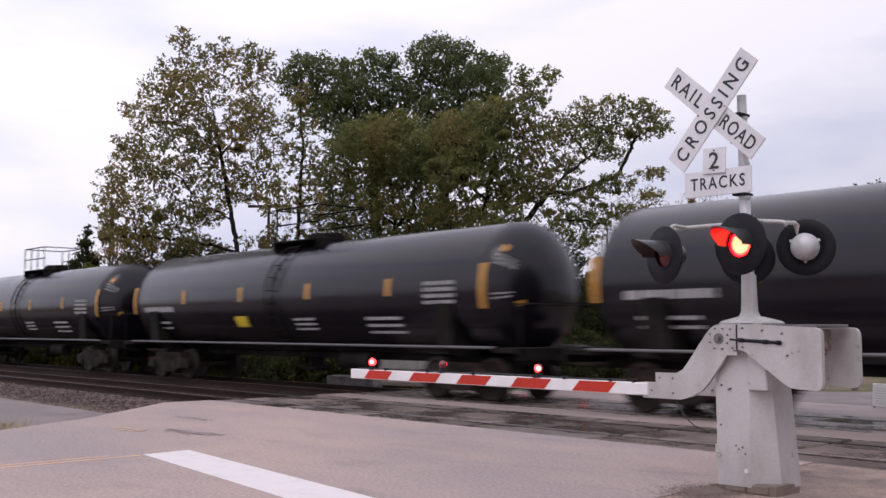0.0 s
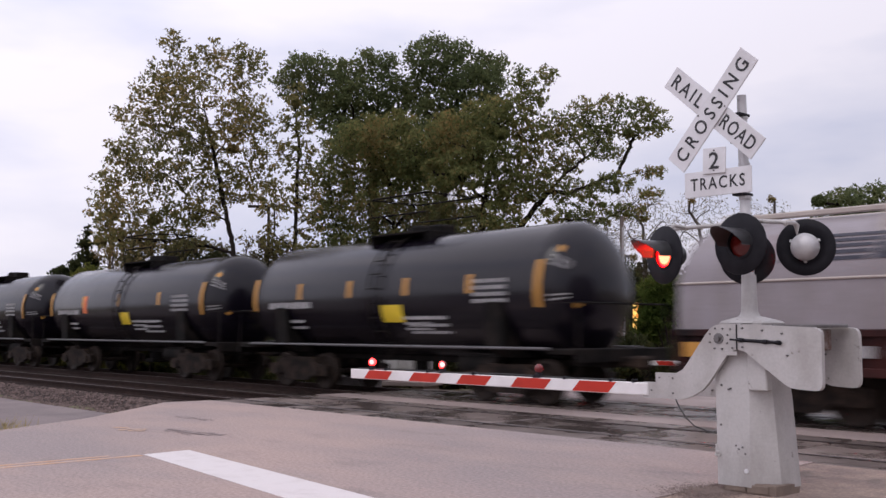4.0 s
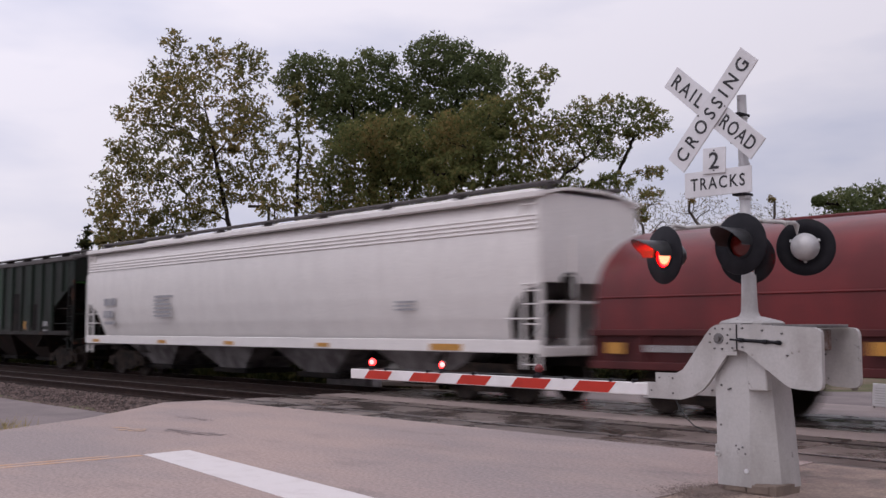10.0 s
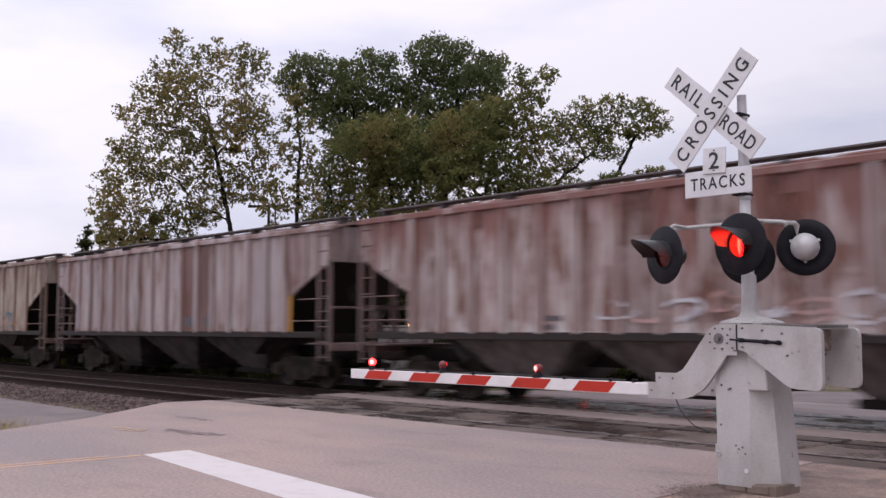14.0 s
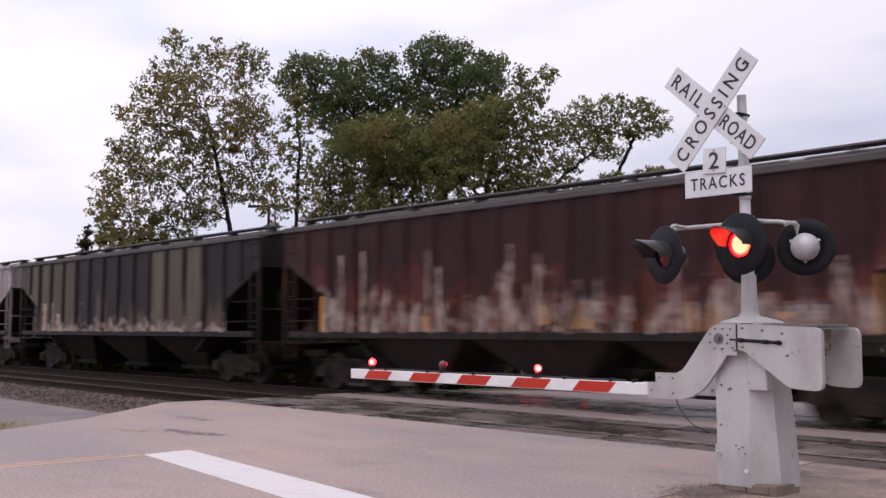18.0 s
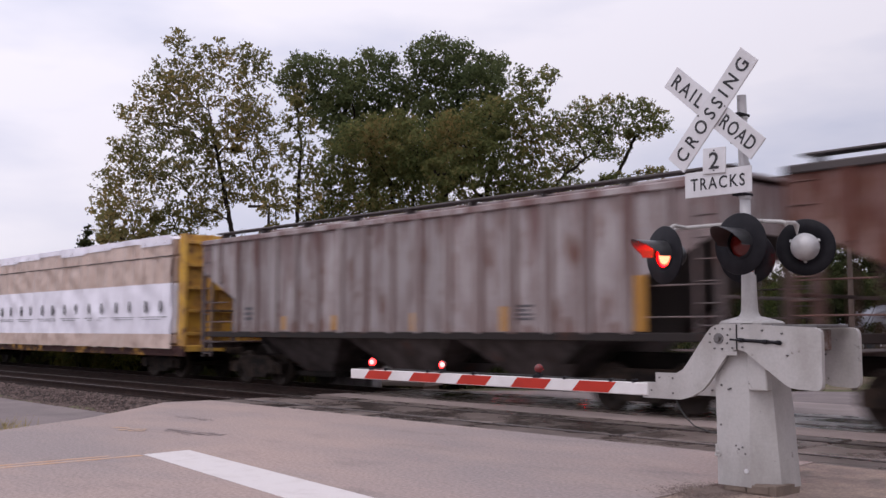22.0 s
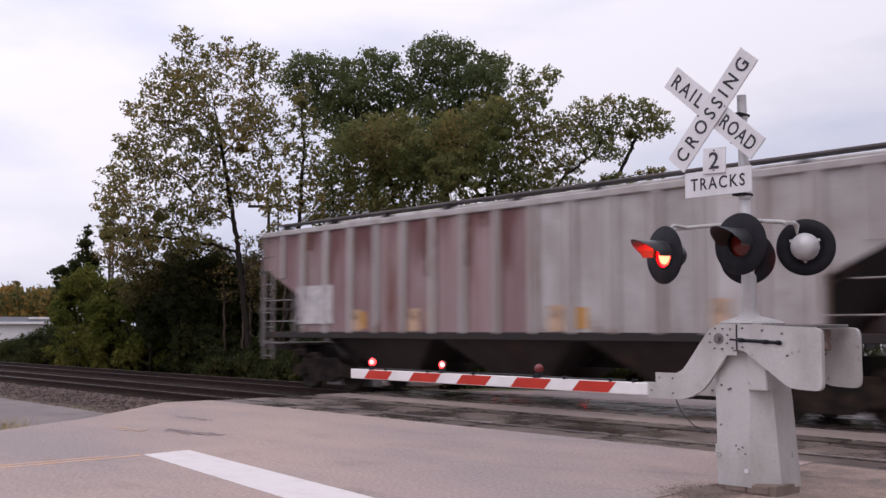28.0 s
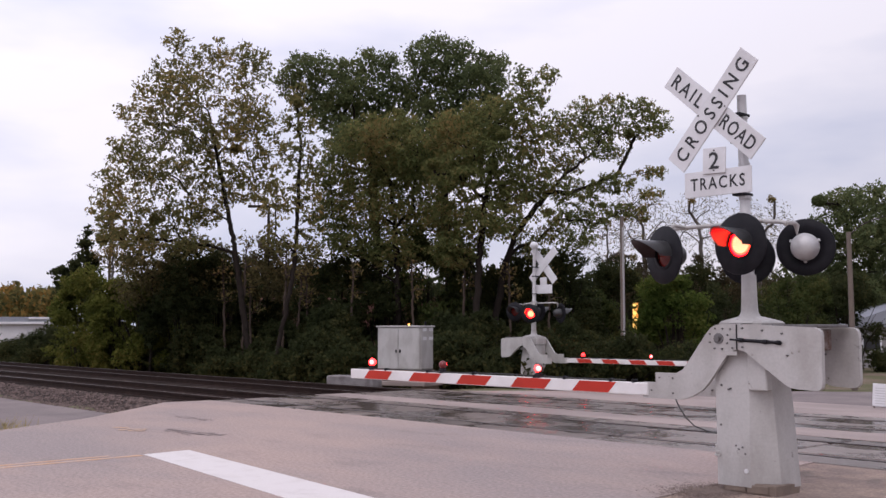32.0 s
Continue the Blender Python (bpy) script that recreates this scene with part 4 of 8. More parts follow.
def hopper(label, L, zt, paint, slope_paint, ribs=15, bays=3, sill=1.42, low=0.45, roof_paint=None, stripes=(), text=(), dark_text=(), cut=1.9, smooth_side=False, hatch=True, seed=1, post_paint=None, alt=lambda f: None, sill_high=0.27, flange_shade=None, trim=None, hold=None, beads=(0.42, 0.51, 0.6, 0.69)):
    """Covered hopper car: sides with posts, roof with running boards, slope sheets, bays, ladders."""
    rng = random.Random(seed)
    car = thing("hopper_car", label, "railway car", None, "freight cars")
    half, W = L / 2, 1.54
    roof_paint = roof_paint or paint
    top_cut = zt - 0.85
    outline = [(-half, zt), (-half, top_cut), (-half + cut, sill + 0.9), (-half + cut, sill), (half - cut, sill), (half - cut, sill + 0.9), (half, top_cut), (half, zt)]
    for y in (-W, W):
        if smooth_side:
            prof = [(0.24, sill), (0.09, sill + 0.45), (0.0, sill + 0.95), (-0.05, sill + 1.5), (-0.05, zt - 0.75), (-0.02, zt - 0.48), (0.06, zt - 0.24), (0.16, zt - 0.09), (0.3, zt)]
            sg = 1 if y < 0 else -1

            def bulge(z):
                k = next(q for q in range(1, len(prof)) if z <= prof[q][1] + 1e-6)
                (d0, z0), (d1, z1) = prof[k - 1], prof[k]
                return d0 + (d1 - d0) * (z - z0) / (z1 - z0)
            b, vs = Build(), []
            zs = [sill + 0.09 * k for k in range(13)] + [sill + 1.3, sill + 1.5, zt - 0.75, zt - 0.62, zt - 0.48, zt - 0.36, zt - 0.24, zt - 0.16, zt - 0.09, zt]
            for z in zs:
                inset = 0.12 + 0.92 * math.sqrt(max(0.0, 1 - ((z - sill) / 1.06) ** 2))
                vs += [(-half + inset, y + sg * bulge(z), z), (half - inset, y + sg * bulge(z), z)]
            b.add(vs, [(2 * k, 2 * k + 1, 2 * k + 3, 2 * k + 2) for k in range(len(zs) - 1)], True)
            b.add([(x, yy + sg * 0.03, z) for x, yy, z in vs], [(2 * k, 2 * k + 2, 2 * k + 3, 2 * k + 1) for k in range(len(zs) - 1)], True)
            side = part("side_panel", b, paint, car)
            for zz in beads:
                zz = zt - zz
                yb = y + sg * (bulge(zz) - 0.008)
                part("bead", Build().tube([(-half + 0.14, yb, zz), (half - 0.14, yb, zz)], 0.024, 6), paint, side)
        else:
            posts = [-half + cut + 0.06 + (L - 2 * cut - 0.12) * i / (ribs - 1) for i in range(ribs)]
            if y > 0:
                side = part("side_panel", Build().plate(outline, y - 0.02, y + 0.02), paint, car)
            else:
                side = part("side_panel", Build().plate([(-half, zt), (-half, top_cut), (-half + cut, sill + 0.9), (-half + cut, zt)], y - 0.02, y + 0.02), alt(0.0) or paint, car)
                part("side_panel", Build().plate([(half, zt), (half - cut, zt), (half - cut, sill + 0.9), (half, top_cut)], y - 0.02, y + 0.02), alt(1.0) or paint, car)
                w = posts[1] - posts[0]
                for i in range(ribs - 1):
                    d = rng.uniform(-0.006, 0.006)
                    part("side_panel", Build().plate([(0.0, sill), (w, sill), (w, zt), (0.0, zt)], y - 0.02 + d, y + 0.02 + d), alt((i + 0.5) / (ribs - 1)) or paint, car, "", pose(posts[i], 0, 0))
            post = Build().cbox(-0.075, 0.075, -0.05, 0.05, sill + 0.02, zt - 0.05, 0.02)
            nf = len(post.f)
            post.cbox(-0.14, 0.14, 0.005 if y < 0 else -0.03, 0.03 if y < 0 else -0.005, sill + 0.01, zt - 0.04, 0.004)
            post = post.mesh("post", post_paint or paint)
            post.materials.append(flange_shade or paint)
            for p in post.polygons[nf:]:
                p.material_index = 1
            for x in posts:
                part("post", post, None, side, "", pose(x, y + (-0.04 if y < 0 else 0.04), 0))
            short = Build().cbox(-0.06, 0.06, -0.05, 0.05, top_cut - 0.35, zt - 0.05, 0.015).mesh("post", post_paint or paint)
            for x in (-half + cut * 0.55, half - cut * 0.55):
                part("post", short, None, side, "", pose(x, y + (-0.04 if y < 0 else 0.04), 0))
        rail = Build().cbox(-half, half, y - 0.09, y + 0.09, zt - 0.08, zt + 0.06, 0.02)
        part("top_rail", rail, roof_paint, car)
        if smooth_side:
            s = Build().cbox(-half + 0.05, half - 0.05, y - 0.05, y + 0.05, sill - sill_high, sill, 0.015)
        else:
            s = Build().cbox(-half + 0.3, half - 0.3, y - 0.06, y + 0.06, sill - 0.1, sill + 0.06, 0.015)
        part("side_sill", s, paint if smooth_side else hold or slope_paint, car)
    roof = Build()
    prof = [(-W - 0.05, zt + 0.02), (-0.85, zt + 0.17), (-0.5, zt + 0.2), (0.5, zt + 0.2), (0.85, zt + 0.17), (W + 0.05, zt + 0.02)]
    n = len(prof)
    roof.add([(x, y, z) for x in (-half, half) for y, z in prof] + [(x, y, z - 0.06) for x in (-half, half) for y, z in prof],
             [(k, k + 1, n + k + 1, n + k) for k in range(n - 1)] + [(2 * n + k, 3 * n + k, 3 * n + k + 1, 2 * n + k + 1) for k in range(n - 1)] +
             [(k, 2 * n + k, 2 * n + k + 1, k + 1) for k in range(n - 1)] + [(n + k, n + k + 1, 3 * n + k + 1, 3 * n + k) for k in range(n - 1)])
    part("roof", roof, roof_paint, car)
    for y in (-0.98, 0.98):
        rb = Build().cbox(-half + 0.05, half - 0.05, y - 0.17, y + 0.17, zt + 0.27, zt + 0.31, 0.008)
        for i in range(9):
            x = -half + 0.3 + (L - 0.6) * i / 8
            rb.box(x - 0.03, x + 0.03, y - 0.16, y + 0.16, zt + 0.1, zt + 0.275)
        part("running_board", rb, M_WALK, car, "dark roof walkway")
    if hatch:
        for i in range(6):
            x = -half + 1.2 + (L - 2.4) * (i + 0.5) / 6
            part("hatch", Build().cbox(x - (L - 2.4) / 12.6, x + (L - 2.4) / 12.6, -0.42, 0.42, zt + 0.2, zt + 0.33, 0.03), roof_paint, car)
    # slope sheets and bays
    wi = W - (0.34 if smooth_side else 0.03)
    inner = L / 2 - 3.6
    for s in (-1, 1):
        sl = Build()
        sl.add([(s * (half - 0.2), -wi, zt - 0.6), (s * (half - 0.2), wi, zt - 0.6), (s * inner, wi, sill - 0.5), (s * inner, -wi, sill - 0.5),
                (s * (half - 0.2), -wi, zt - 0.64), (s * (half - 0.2), wi, zt - 0.64), (s * inner, wi, sill - 0.55), (s * inner, -wi, sill - 0.55)],
               [(0, 1, 2, 3), (7, 6, 5, 4), (0, 4, 5, 1), (2, 6, 7, 3), (0, 3, 7, 4), (1, 5, 6, 2)])
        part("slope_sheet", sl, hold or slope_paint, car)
        e = Build().cbox(-0.03, 0.03, -W, W, zt - (1.75 if smooth_side else 0.85), zt + 0.05, 0.01)
        part("end_panel", e, paint, car, "", pose(s * (half - 0.1), 0, 0))
        fr = Build()
        for y in (-W, -0.55, 0.55, W):
            fr.cbox(-0.05, 0.05, y - 0.05, y + 0.05, 1.1, zt - 0.8, 0.01)
        fr.cbox(-0.06, 0.06, -W, W, 1.0, 1.2, 0.02)
        fr.cbox(-0.04, 0.04, -W, W, 2.05, 2.11, 0.01)
        fr.cbox(-s * 0.0 - 0.5, 0.5, -W, W, 1.16, 1.2, 0.01, Matrix.Translation((-s * 0.45, 0, 0)))
        part("end_frame", fr, trim or slope_paint, car, "", pose(s * (half - 0.06), 0, 0))
        for y in (-W, W):
            ladder(car, s * (half - 0.3), y, 0.75, zt - 0.1, trim or slope_paint, 0.42)
            b2 = Build().tube([(s * (half - 0.1), y, 1.75), (s * (half - cut), y, 1.75)], 0.018, 6).tube([(s * (half - 0.1), y, 2.3), (s * (half - cut + 0.5), y, 2.3)], 0.018, 6)
            part("grab_rail", b2, trim or slope_paint, car)
    part("brake_wheel", Build().lathe([(0.26, -0.015), (0.29, 0.0), (0.26, 0.015), (0.24, 0.0), (0.26, -0.015)], Matrix.Rotation(radians(90), 4, "Y"), 20).cbox(-0.1, 0.0, -0.15, 0.15, -0.25, 0.2, 0.02),
         M_UNDER, car, "", pose(half - 0.02, -0.7, 2.4))
    span_x = 2 * (half - cut - 0.9)
    for i in range(bays):
        c = -span_x / 2 + span_x * (i + 0.5) / bays
        w = span_x / bays / 2
        b = Build()
        b.add([(c - w * 0.98, -wi, sill), (c + w * 0.98, -wi, sill), (c + w * 0.98, wi, sill), (c - w * 0.98, wi, sill),
               (c - w * 0.3, -0.75, low), (c + w * 0.3, -0.75, low), (c + w * 0.3, 0.75, low), (c - w * 0.3, 0.75, low)],
              [(0, 1, 5, 4), (1, 2, 6, 5), (2, 3, 7, 6), (3, 0, 4, 7), (4, 5, 6, 7), (3, 2, 1, 0)])
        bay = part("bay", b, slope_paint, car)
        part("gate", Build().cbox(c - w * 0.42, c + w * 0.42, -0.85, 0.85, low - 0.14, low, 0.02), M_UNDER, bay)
    patches(car, stripes, -W - (0.056 if smooth_side else 0.026), M_ORANGE)
    yy = -W - (0.062 if smooth_side else 0.026)
    writing(car, text, yy, M_LETTER, rng)
    writing(car, dark_text, yy, M_GREYLETTER if smooth_side else M_DARKLETTER, rng)
    running_gear(car, half)
    return car


def tank(label, L, paint, top=3.9, r=1.5, stripes=(), placards=(), text=(), orange=(), rail_high=False, seed=1):
    """Tank car: shell with dished heads, bolsters, walkway, top platform, ladders."""
    rng = random.Random(seed)
    car = thing("tank_car", label, "railway car", None, "freight cars")
    half, zc = L / 2, top - r
    turn = Matrix.Translation((0, 0, zc)) @ Matrix.Rotation(radians(90), 4, "Y")
    dish = [(r * math.cos(radians(a)), 0.74 * math.sin(radians(a))) for a in range(0, 91, 10)]
    cyl = half - 0.6
    shell = Build().lathe([(q, -cyl - d) for q, d in dish[::-1]] + [(q, cyl + d) for q, d in dish], turn, 56)
    part("shell", shell, paint, car)
    for x in (-cyl, cyl, 0.0):
        part("weld_band", Build().lathe([(r + 0.001, x - 0.02), (r + 0.008, x - 0.012), (r + 0.008, x + 0.012), (r + 0.001, x + 0.02)], turn, 48), paint, car)

    def on_shell(x, z, w, h, material, name, lbl=""):
        a0, a1 = math.asin(max(-1, min(1, (z - h / 2 - zc) / r))), math.asin(max(-1, min(1, (z + h / 2 - zc) / r)))
        b = Build()
        n = 6
        vs = []
        for k in range(n + 1):
            a = a0 + (a1 - a0) * k / n
            y, zz = -(r + 0.006) * math.cos(a), zc + (r + 0.006) * math.sin(a)
            vs += [(x - w / 2, y, zz), (x + w / 2, y, zz)]
        b.add(vs, [(2 * k, 2 * k + 1, 2 * k + 3, 2 * k + 2) for k in range(n)])
        return part(name, b, material, car, lbl)

    for x, z, h in stripes:
        on_shell(x, z, 0.17, h, M_ORANGE, "reflector", "yellow reflective strip")
    for x, z, w, h in placards:
        on_shell(x, z, w, h, M_YELLOWSIGN, "placard", "yellow placard")
    for x, z, w, h in orange:
        on_shell(x, z, w, h, M_HOTORANGE, "graffiti_patch", "orange painted patch")
    for x, z, w, h, lines in text:
        b = Build()
        for i in range(lines):
            zz = z - i * h * 1.75
            a = math.asin((zz - zc) / r)
            y = -(r + 0.012) * math.cos(a)
            q = x
            while q < x + w:
                step = h * rng.uniform(0.7, 2.2)
                b.add([(q, y + 0.004, zz - h / 2), (min(q + step, x + w), y + 0.004, zz - h / 2), (min(q + step, x + w), y - 0.0, zz + h / 2), (q, y - 0.0, zz + h / 2)], [(0, 1, 2, 3)])
                q += step + h * 0.4
        tagged(part("lettering", b, M_LETTER, car), kind="stuff")
    # marks on the leading head
    def on_head(t, f, lift=0.008):
        q = (r + lift) * math.cos(radians(t))
        return (cyl + (0.74 + lift) * math.sin(radians(t)), -q * math.cos(radians(f)), zc + q * math.sin(radians(f)))
    hm = Build()
    for f in (22, 26, 30, -6, -10):
        t = 22.0
        while t < 44:
            w = rng.uniform(2.0, 4.5)
            hm.add([on_head(t, f), on_head(t + w, f), on_head(t + w, f + 1.8), on_head(t, f + 1.8)], [(0, 1, 2, 3)])
            t += w + 1.2
    tagged(part("lettering", hm, M_LETTER, car), kind="stuff")
    for t0, f0 in ((50, -24), (24, 36)):
        part("placard", Build().add([on_head(t0, f0), on_head(t0 + 7, f0), on_head(t0 + 7, f0 + 7), on_head(t0, f0 + 7)], [(0, 1, 2, 3)]), M_ORANGE, car, "small orange placard")
    # top platform and fittings
    p = Build().cbox(-1.1, 1.1, -0.8, 0.8, top + 0.02, top + 0.06, 0.01)
    for x in (-1.05, 1.05):
        p.cbox(x - 0.04, x + 0.04, -0.8, 0.8, top - 0.2, top + 0.03, 0.01)
    part("platform", p, M_UNDER, car)
    part("manway", Build().lathe([(0.0, 0.32), (0.25, 0.3), (0.33, 0.22), (0.33, 0.0)], pose(0, 0, top - 0.02), 20), M_UNDER, car)
    part("valve_box", Build().cbox(0.5, 0.95, -0.25, 0.25, top, top + 0.25, 0.04), M_UNDER, car)
    if rail_high:
        gr = Build()
        for z in (0.5, 0.95):
            gr.tube([(-1.05, -0.78, top + z), (1.05, -0.78, top + z)], 0.022, 6).tube([(-1.05, 0.78, top + z), (1.05, 0.78, top + z)], 0.022, 6)
        for x in (-1.05, -0.35, 0.35, 1.05):
            for y in (-0.78, 0.78):
                gr.tube([(x, y, top), (x, y, top + 0.95)], 0.022, 6)
        for x in (-1.05, 1.05):
            gr.tube([(x, -0.78, top + 0.95), (x, 0.78, top + 0.95)], 0.022, 6)
        part("guard_rail", gr, M_UNDER, car, "high top guard rail")
    lad = Build()
    for x in (-0.22, 0.22):
        pts = [(x, -(r + 0.09) * math.cos(radians(a)), zc + (r + 0.09) * math.sin(radians(a))) for a in range(-50, 75, 12)]
        lad.tube([(x, -1.5, 0.7)] + pts, 0.022, 6)
    for a in range(-46, 70, 13):
        lad.tube([(-0.22, -(r + 0.09) * math.cos(radians(a)), zc + (r + 0.09) * math.sin(radians(a))), (0.22, -(r + 0.09) * math.cos(radians(a)), zc + (r + 0.09) * math.sin(radians(a)))], 0.016, 6)
    part("side_ladder", lad, M_UNDER, car)
    # underframe
    for s in (-1, 1):
        x = s * (half - 1.7)
        b = Build().plate([(-0.95, 0.95), (0.95, 0.95), (1.46, 1.2), (1.5, 2.1), (1.25, 1.5), (-1.25, 1.5), (-1.5, 2.1), (-1.46, 1.2)], -0.25, 0.25, Matrix.Translation((x, 0, 0)) @ Matrix.Rotation(radians(90), 4, "Z"))
        part("bolster", b, M_UNDER, car)
        e = Build().cbox(half - 0.25, half + 0.55, -1.45, 1.45, 1.05, 1.16, 0.015).cbox(half + 0.45, half + 0.55, -1.45, 1.45, 0.9, 1.16, 0.015)
        part("end_platform", e, M_UNDER, car, "", pose(0, 0, 0, 0, 0, 0 if s > 0 else 180))
        g = Build()
        for y in (-1.4, 1.4):
            g.tube([(half + 0.5, y, 0.6), (half + 0.5, y, 2.05), (half - 0.5, y, 2.05)], 0.022, 6)
        g.tube([(half + 0.5, -1.4, 2.05), (half + 0.5, 1.4, 2.05)], 0.022, 6)
        part("end_rail", g, M_UNDER, car, "", pose(0, 0, 0, 0, 0, 0 if s > 0 else 180))
    w = Build()
    for y in (-1.48, 1.48):
        w.tube([(-half + 0.2, y, 1.16), (half - 0.2, y, 1.16)], 0.03, 8)
    part("side_rail", w, M_RAILING, car, "grey side rail")
    part("outlet", Build().tube([(0, 0, 0.45), (0, 0, 1.0)], 0.2, 14).cbox(-0.3, 0.3, -0.3, 0.3, 0.42, 0.55, 0.03), M_UNDER, car)
    part("brake_tank", Build().tube([(2.2, -0.7, 0.75), (3.4, -0.7, 0.75)], 0.22, 14), M_UNDER, car)
    running_gear(car, half + 0.5, 2.3)
    return car


M_HOTORANGE = mat("orange_patch", (0.7, 0.15, 0.03), 0.5, second=(0.5, 0.1, 0.03), scale=3)
M_RAILING = mat("grey_railing", (0.12, 0.115, 0.12), 0.6)


M_EMBLEM = mat("emblem_navy", (0.016, 0.016, 0.03), 0.5, second=(0.03, 0.03, 0.045), scale=5)


def coil_car(label, L, hood_paint, deck_paint, hoods=2, top=3.4, text=(), dark_text=(), stripes=(), flat=True, seed=1, back=0.0, lead=0.6, second_paint=None):
    """Coil car: trough deck with removable hoods."""
    rng = random.Random(seed)
    car = thing("coil_car", label, "railway car", None, "freight cars")
    half, W = L / 2, 1.42
    front = half - lead if lead > 1 else half
    deck = Build().cbox(-half, front, -W, W, 0.86, 1.5, 0.03)
    if lead > 1:
        # open end platform with brake gear
        deck.cbox(front, half, -W, W, 0.92, 1.06, 0.02).cbox(front, half, -0.4, 0.4, 0.62, 0.95, 0.03)
        gear = Build().tube([(half - 0.35, -0.95, 1.05), (half - 0.35, -0.95, 1.95)], 0.04, 8).tube([(half - 0.3, -0.95, 1.85), (half - 0.24, -0.95, 1.85)], 0.26, 14)
        gear.cbox(front + 0.25, front + 0.75, -1.3, -0.6, 1.06, 1.5, 0.04).cbox(front + 0.95, front + 1.3, -1.3, -0.8, 1.06, 1.36, 0.04)
        gear.tube([(half - 0.1, -W, 0.7), (half - 0.1, -W, 1.62), (half - 0.1, W, 1.62), (half - 0.1, W, 0.7)], 0.025, 6)
        gear.tube([(front + 0.1, -1.38, 1.5), (half - 0.1, -1.38, 1.3)], 0.03, 6)
        part("brake_gear", gear, M_UNDER, car, "dark brake gear on the end platform")
    part("deck", deck, deck_paint, car)
    side = Build()
    for y in (-W - 0.04, W + 0.04):
        side.cbox(-half, half, y - 0.06, y + 0.06, 0.82, 0.96, 0.015).cbox(-half, front, y - 0.06, y + 0.06, 1.42, 1.54, 0.015)
        n = 12
        for i in range(n + 1):
            x = -half + 0.1 + (front + half - 0.2) * i / n
            side.cbox(x - 0.05, x + 0.05, y - 0.05, y + 0.05, 0.9, 1.45, 0.01)
    part("side_sill", side, deck_paint, car)
    foot = 2.36 if flat else 2.1
    prof = [(-W, 1.5), (-W, foot)] + [(-W * math.copysign(abs(math.cos(radians(a))) ** 0.85, math.cos(radians(a))), foot + (top - foot) * math.sin(radians(a)) ** 0.9) for a in range(10, 180, 10)] + [(W, foot), (W, 1.5)]

    def flank(x, a):
        """A point just off the hood's near flank, a degrees up its arch."""
        return (x, -(W + 0.012) * math.cos(radians(a)) ** 0.85, foot + (top + 0.012 - foot) * math.sin(radians(a)) ** 0.9)

    hold = L - back - lead
    for i in range(hoods):
        x0 = -half + back + hold * i / hoods + 0.04
        x1 = -half + back + hold * (i + 1) / hoods - 0.04
        n = len(prof)
        h = Build()
        edge = 0.09
        ins = [(y * 0.975, 1.5 + (z - 1.5) * 0.98) for y, z in prof]
        slope = lambda z: 0.36 * max(0.0, (z - 1.9) / (top - 1.9)) ** 2
        lead0, lead1 = (1.0 if i == 0 else 0.12), (1.0 if i == hoods - 1 else 0.12)
        rows = [(x0, ins, lead0), (x0 + edge, prof, lead0), (x1 - edge, prof, -lead1), (x1, ins, -lead1)]
        vs = [(x + q * slope(z), y, z) for x, pr, q in rows for y, z in pr]
        fs = [(j * n + k, j * n + k + 1, (j + 1) * n + k + 1, (j + 1) * n + k) for j in range(3) for k in range(n - 1)]
        fs += [tuple(range(n))[::-1], tuple(range(3 * n, 4 * n))]
        h.add(vs, fs[:-2], True)
        h.add(vs, fs[-2:])
        shade = second_paint if second_paint and i == 0 else hood_paint
        hood = part("hood", h, shade, car, "removable coil hood")
        for x in (x0 + 0.7, (x0 + x1) / 2, x1 - 0.7) if flat else (x0 + (x1 - x0) * 0.2, x0 + (x1 - x0) * 0.5, x0 + (x1 - x0) * 0.68):
            for q in (-1, 1):
                br = Build().tube([(x, q * 1.2, top - 0.6), (x + 0.03, q * 1.08, top - 0.2), (x, q * 0.75, top + 0.1)], [0.05, 0.06, 0.05], 8)
                part("stacking_arm", br, hood_paint, hood)
        if flat:
            fr = Build()
            c = (x0 + x1) / 2
            fr.cbox(x0 + 0.5, x1 - 0.5, -0.62, -0.5, top, top + 0.1, 0.02).cbox(x0 + 0.5, x1 - 0.5, 0.5, 0.62, top, top + 0.1, 0.02)
            if i == 1:
                for x in (c - 0.4, c + 0.4):
                    fr.tube([(x, -0.3, top + 0.02), (x, -0.3, top + 0.66), (x, 0.3, top + 0.66), (x, 0.3, top + 0.02)], 0.08, 8)
                for y in (-0.3, 0.3):
                    fr.tube([(c - 0.4, y, top + 0.66), (c + 0.4, y, top + 0.66)], 0.08, 8)
            part("lifting_frame", fr, hood_paint, hood, "cream lifting frame")
            m = x0 + (x1 - x0) * 0.30
            for j in range(5):
                e = Build()
                lo, hi = 11 + 5.6 * j, 14.2 + 5.6 * j
                e.add([flank(m - 0.09 * (4 - j) + 0.2, lo), flank(m + 1.25 + 0.07 * j, lo), flank(m + 1.28 + 0.07 * j, hi), flank(m - 0.09 * (4 - j) + 0.24, hi)], [(0, 1, 2, 3)])
                part("emblem_bar", e, M_EMBLEM, hood, "dark emblem bar")
            for q in (1.32, 1.95):
                e = Build()
                e.add([flank(m + q + w + 0.012 * (z - 11), z) for z in (11, 18, 25, 32, 39) for w in (0.0, 0.55)], [(2 * k, 2 * k + 1, 2 * k + 3, 2 * k + 2) for k in range(4)])
                part("emblem_block", e, M_EMBLEM, hood, "plain dark emblem block")
            part("seam", Build().tube([(x0 + 0.1, -W - 0.005, 2.32), (x1 - 0.1, -W - 0.005, 2.32)], 0.025, 6), hood_paint, hood)
        else:
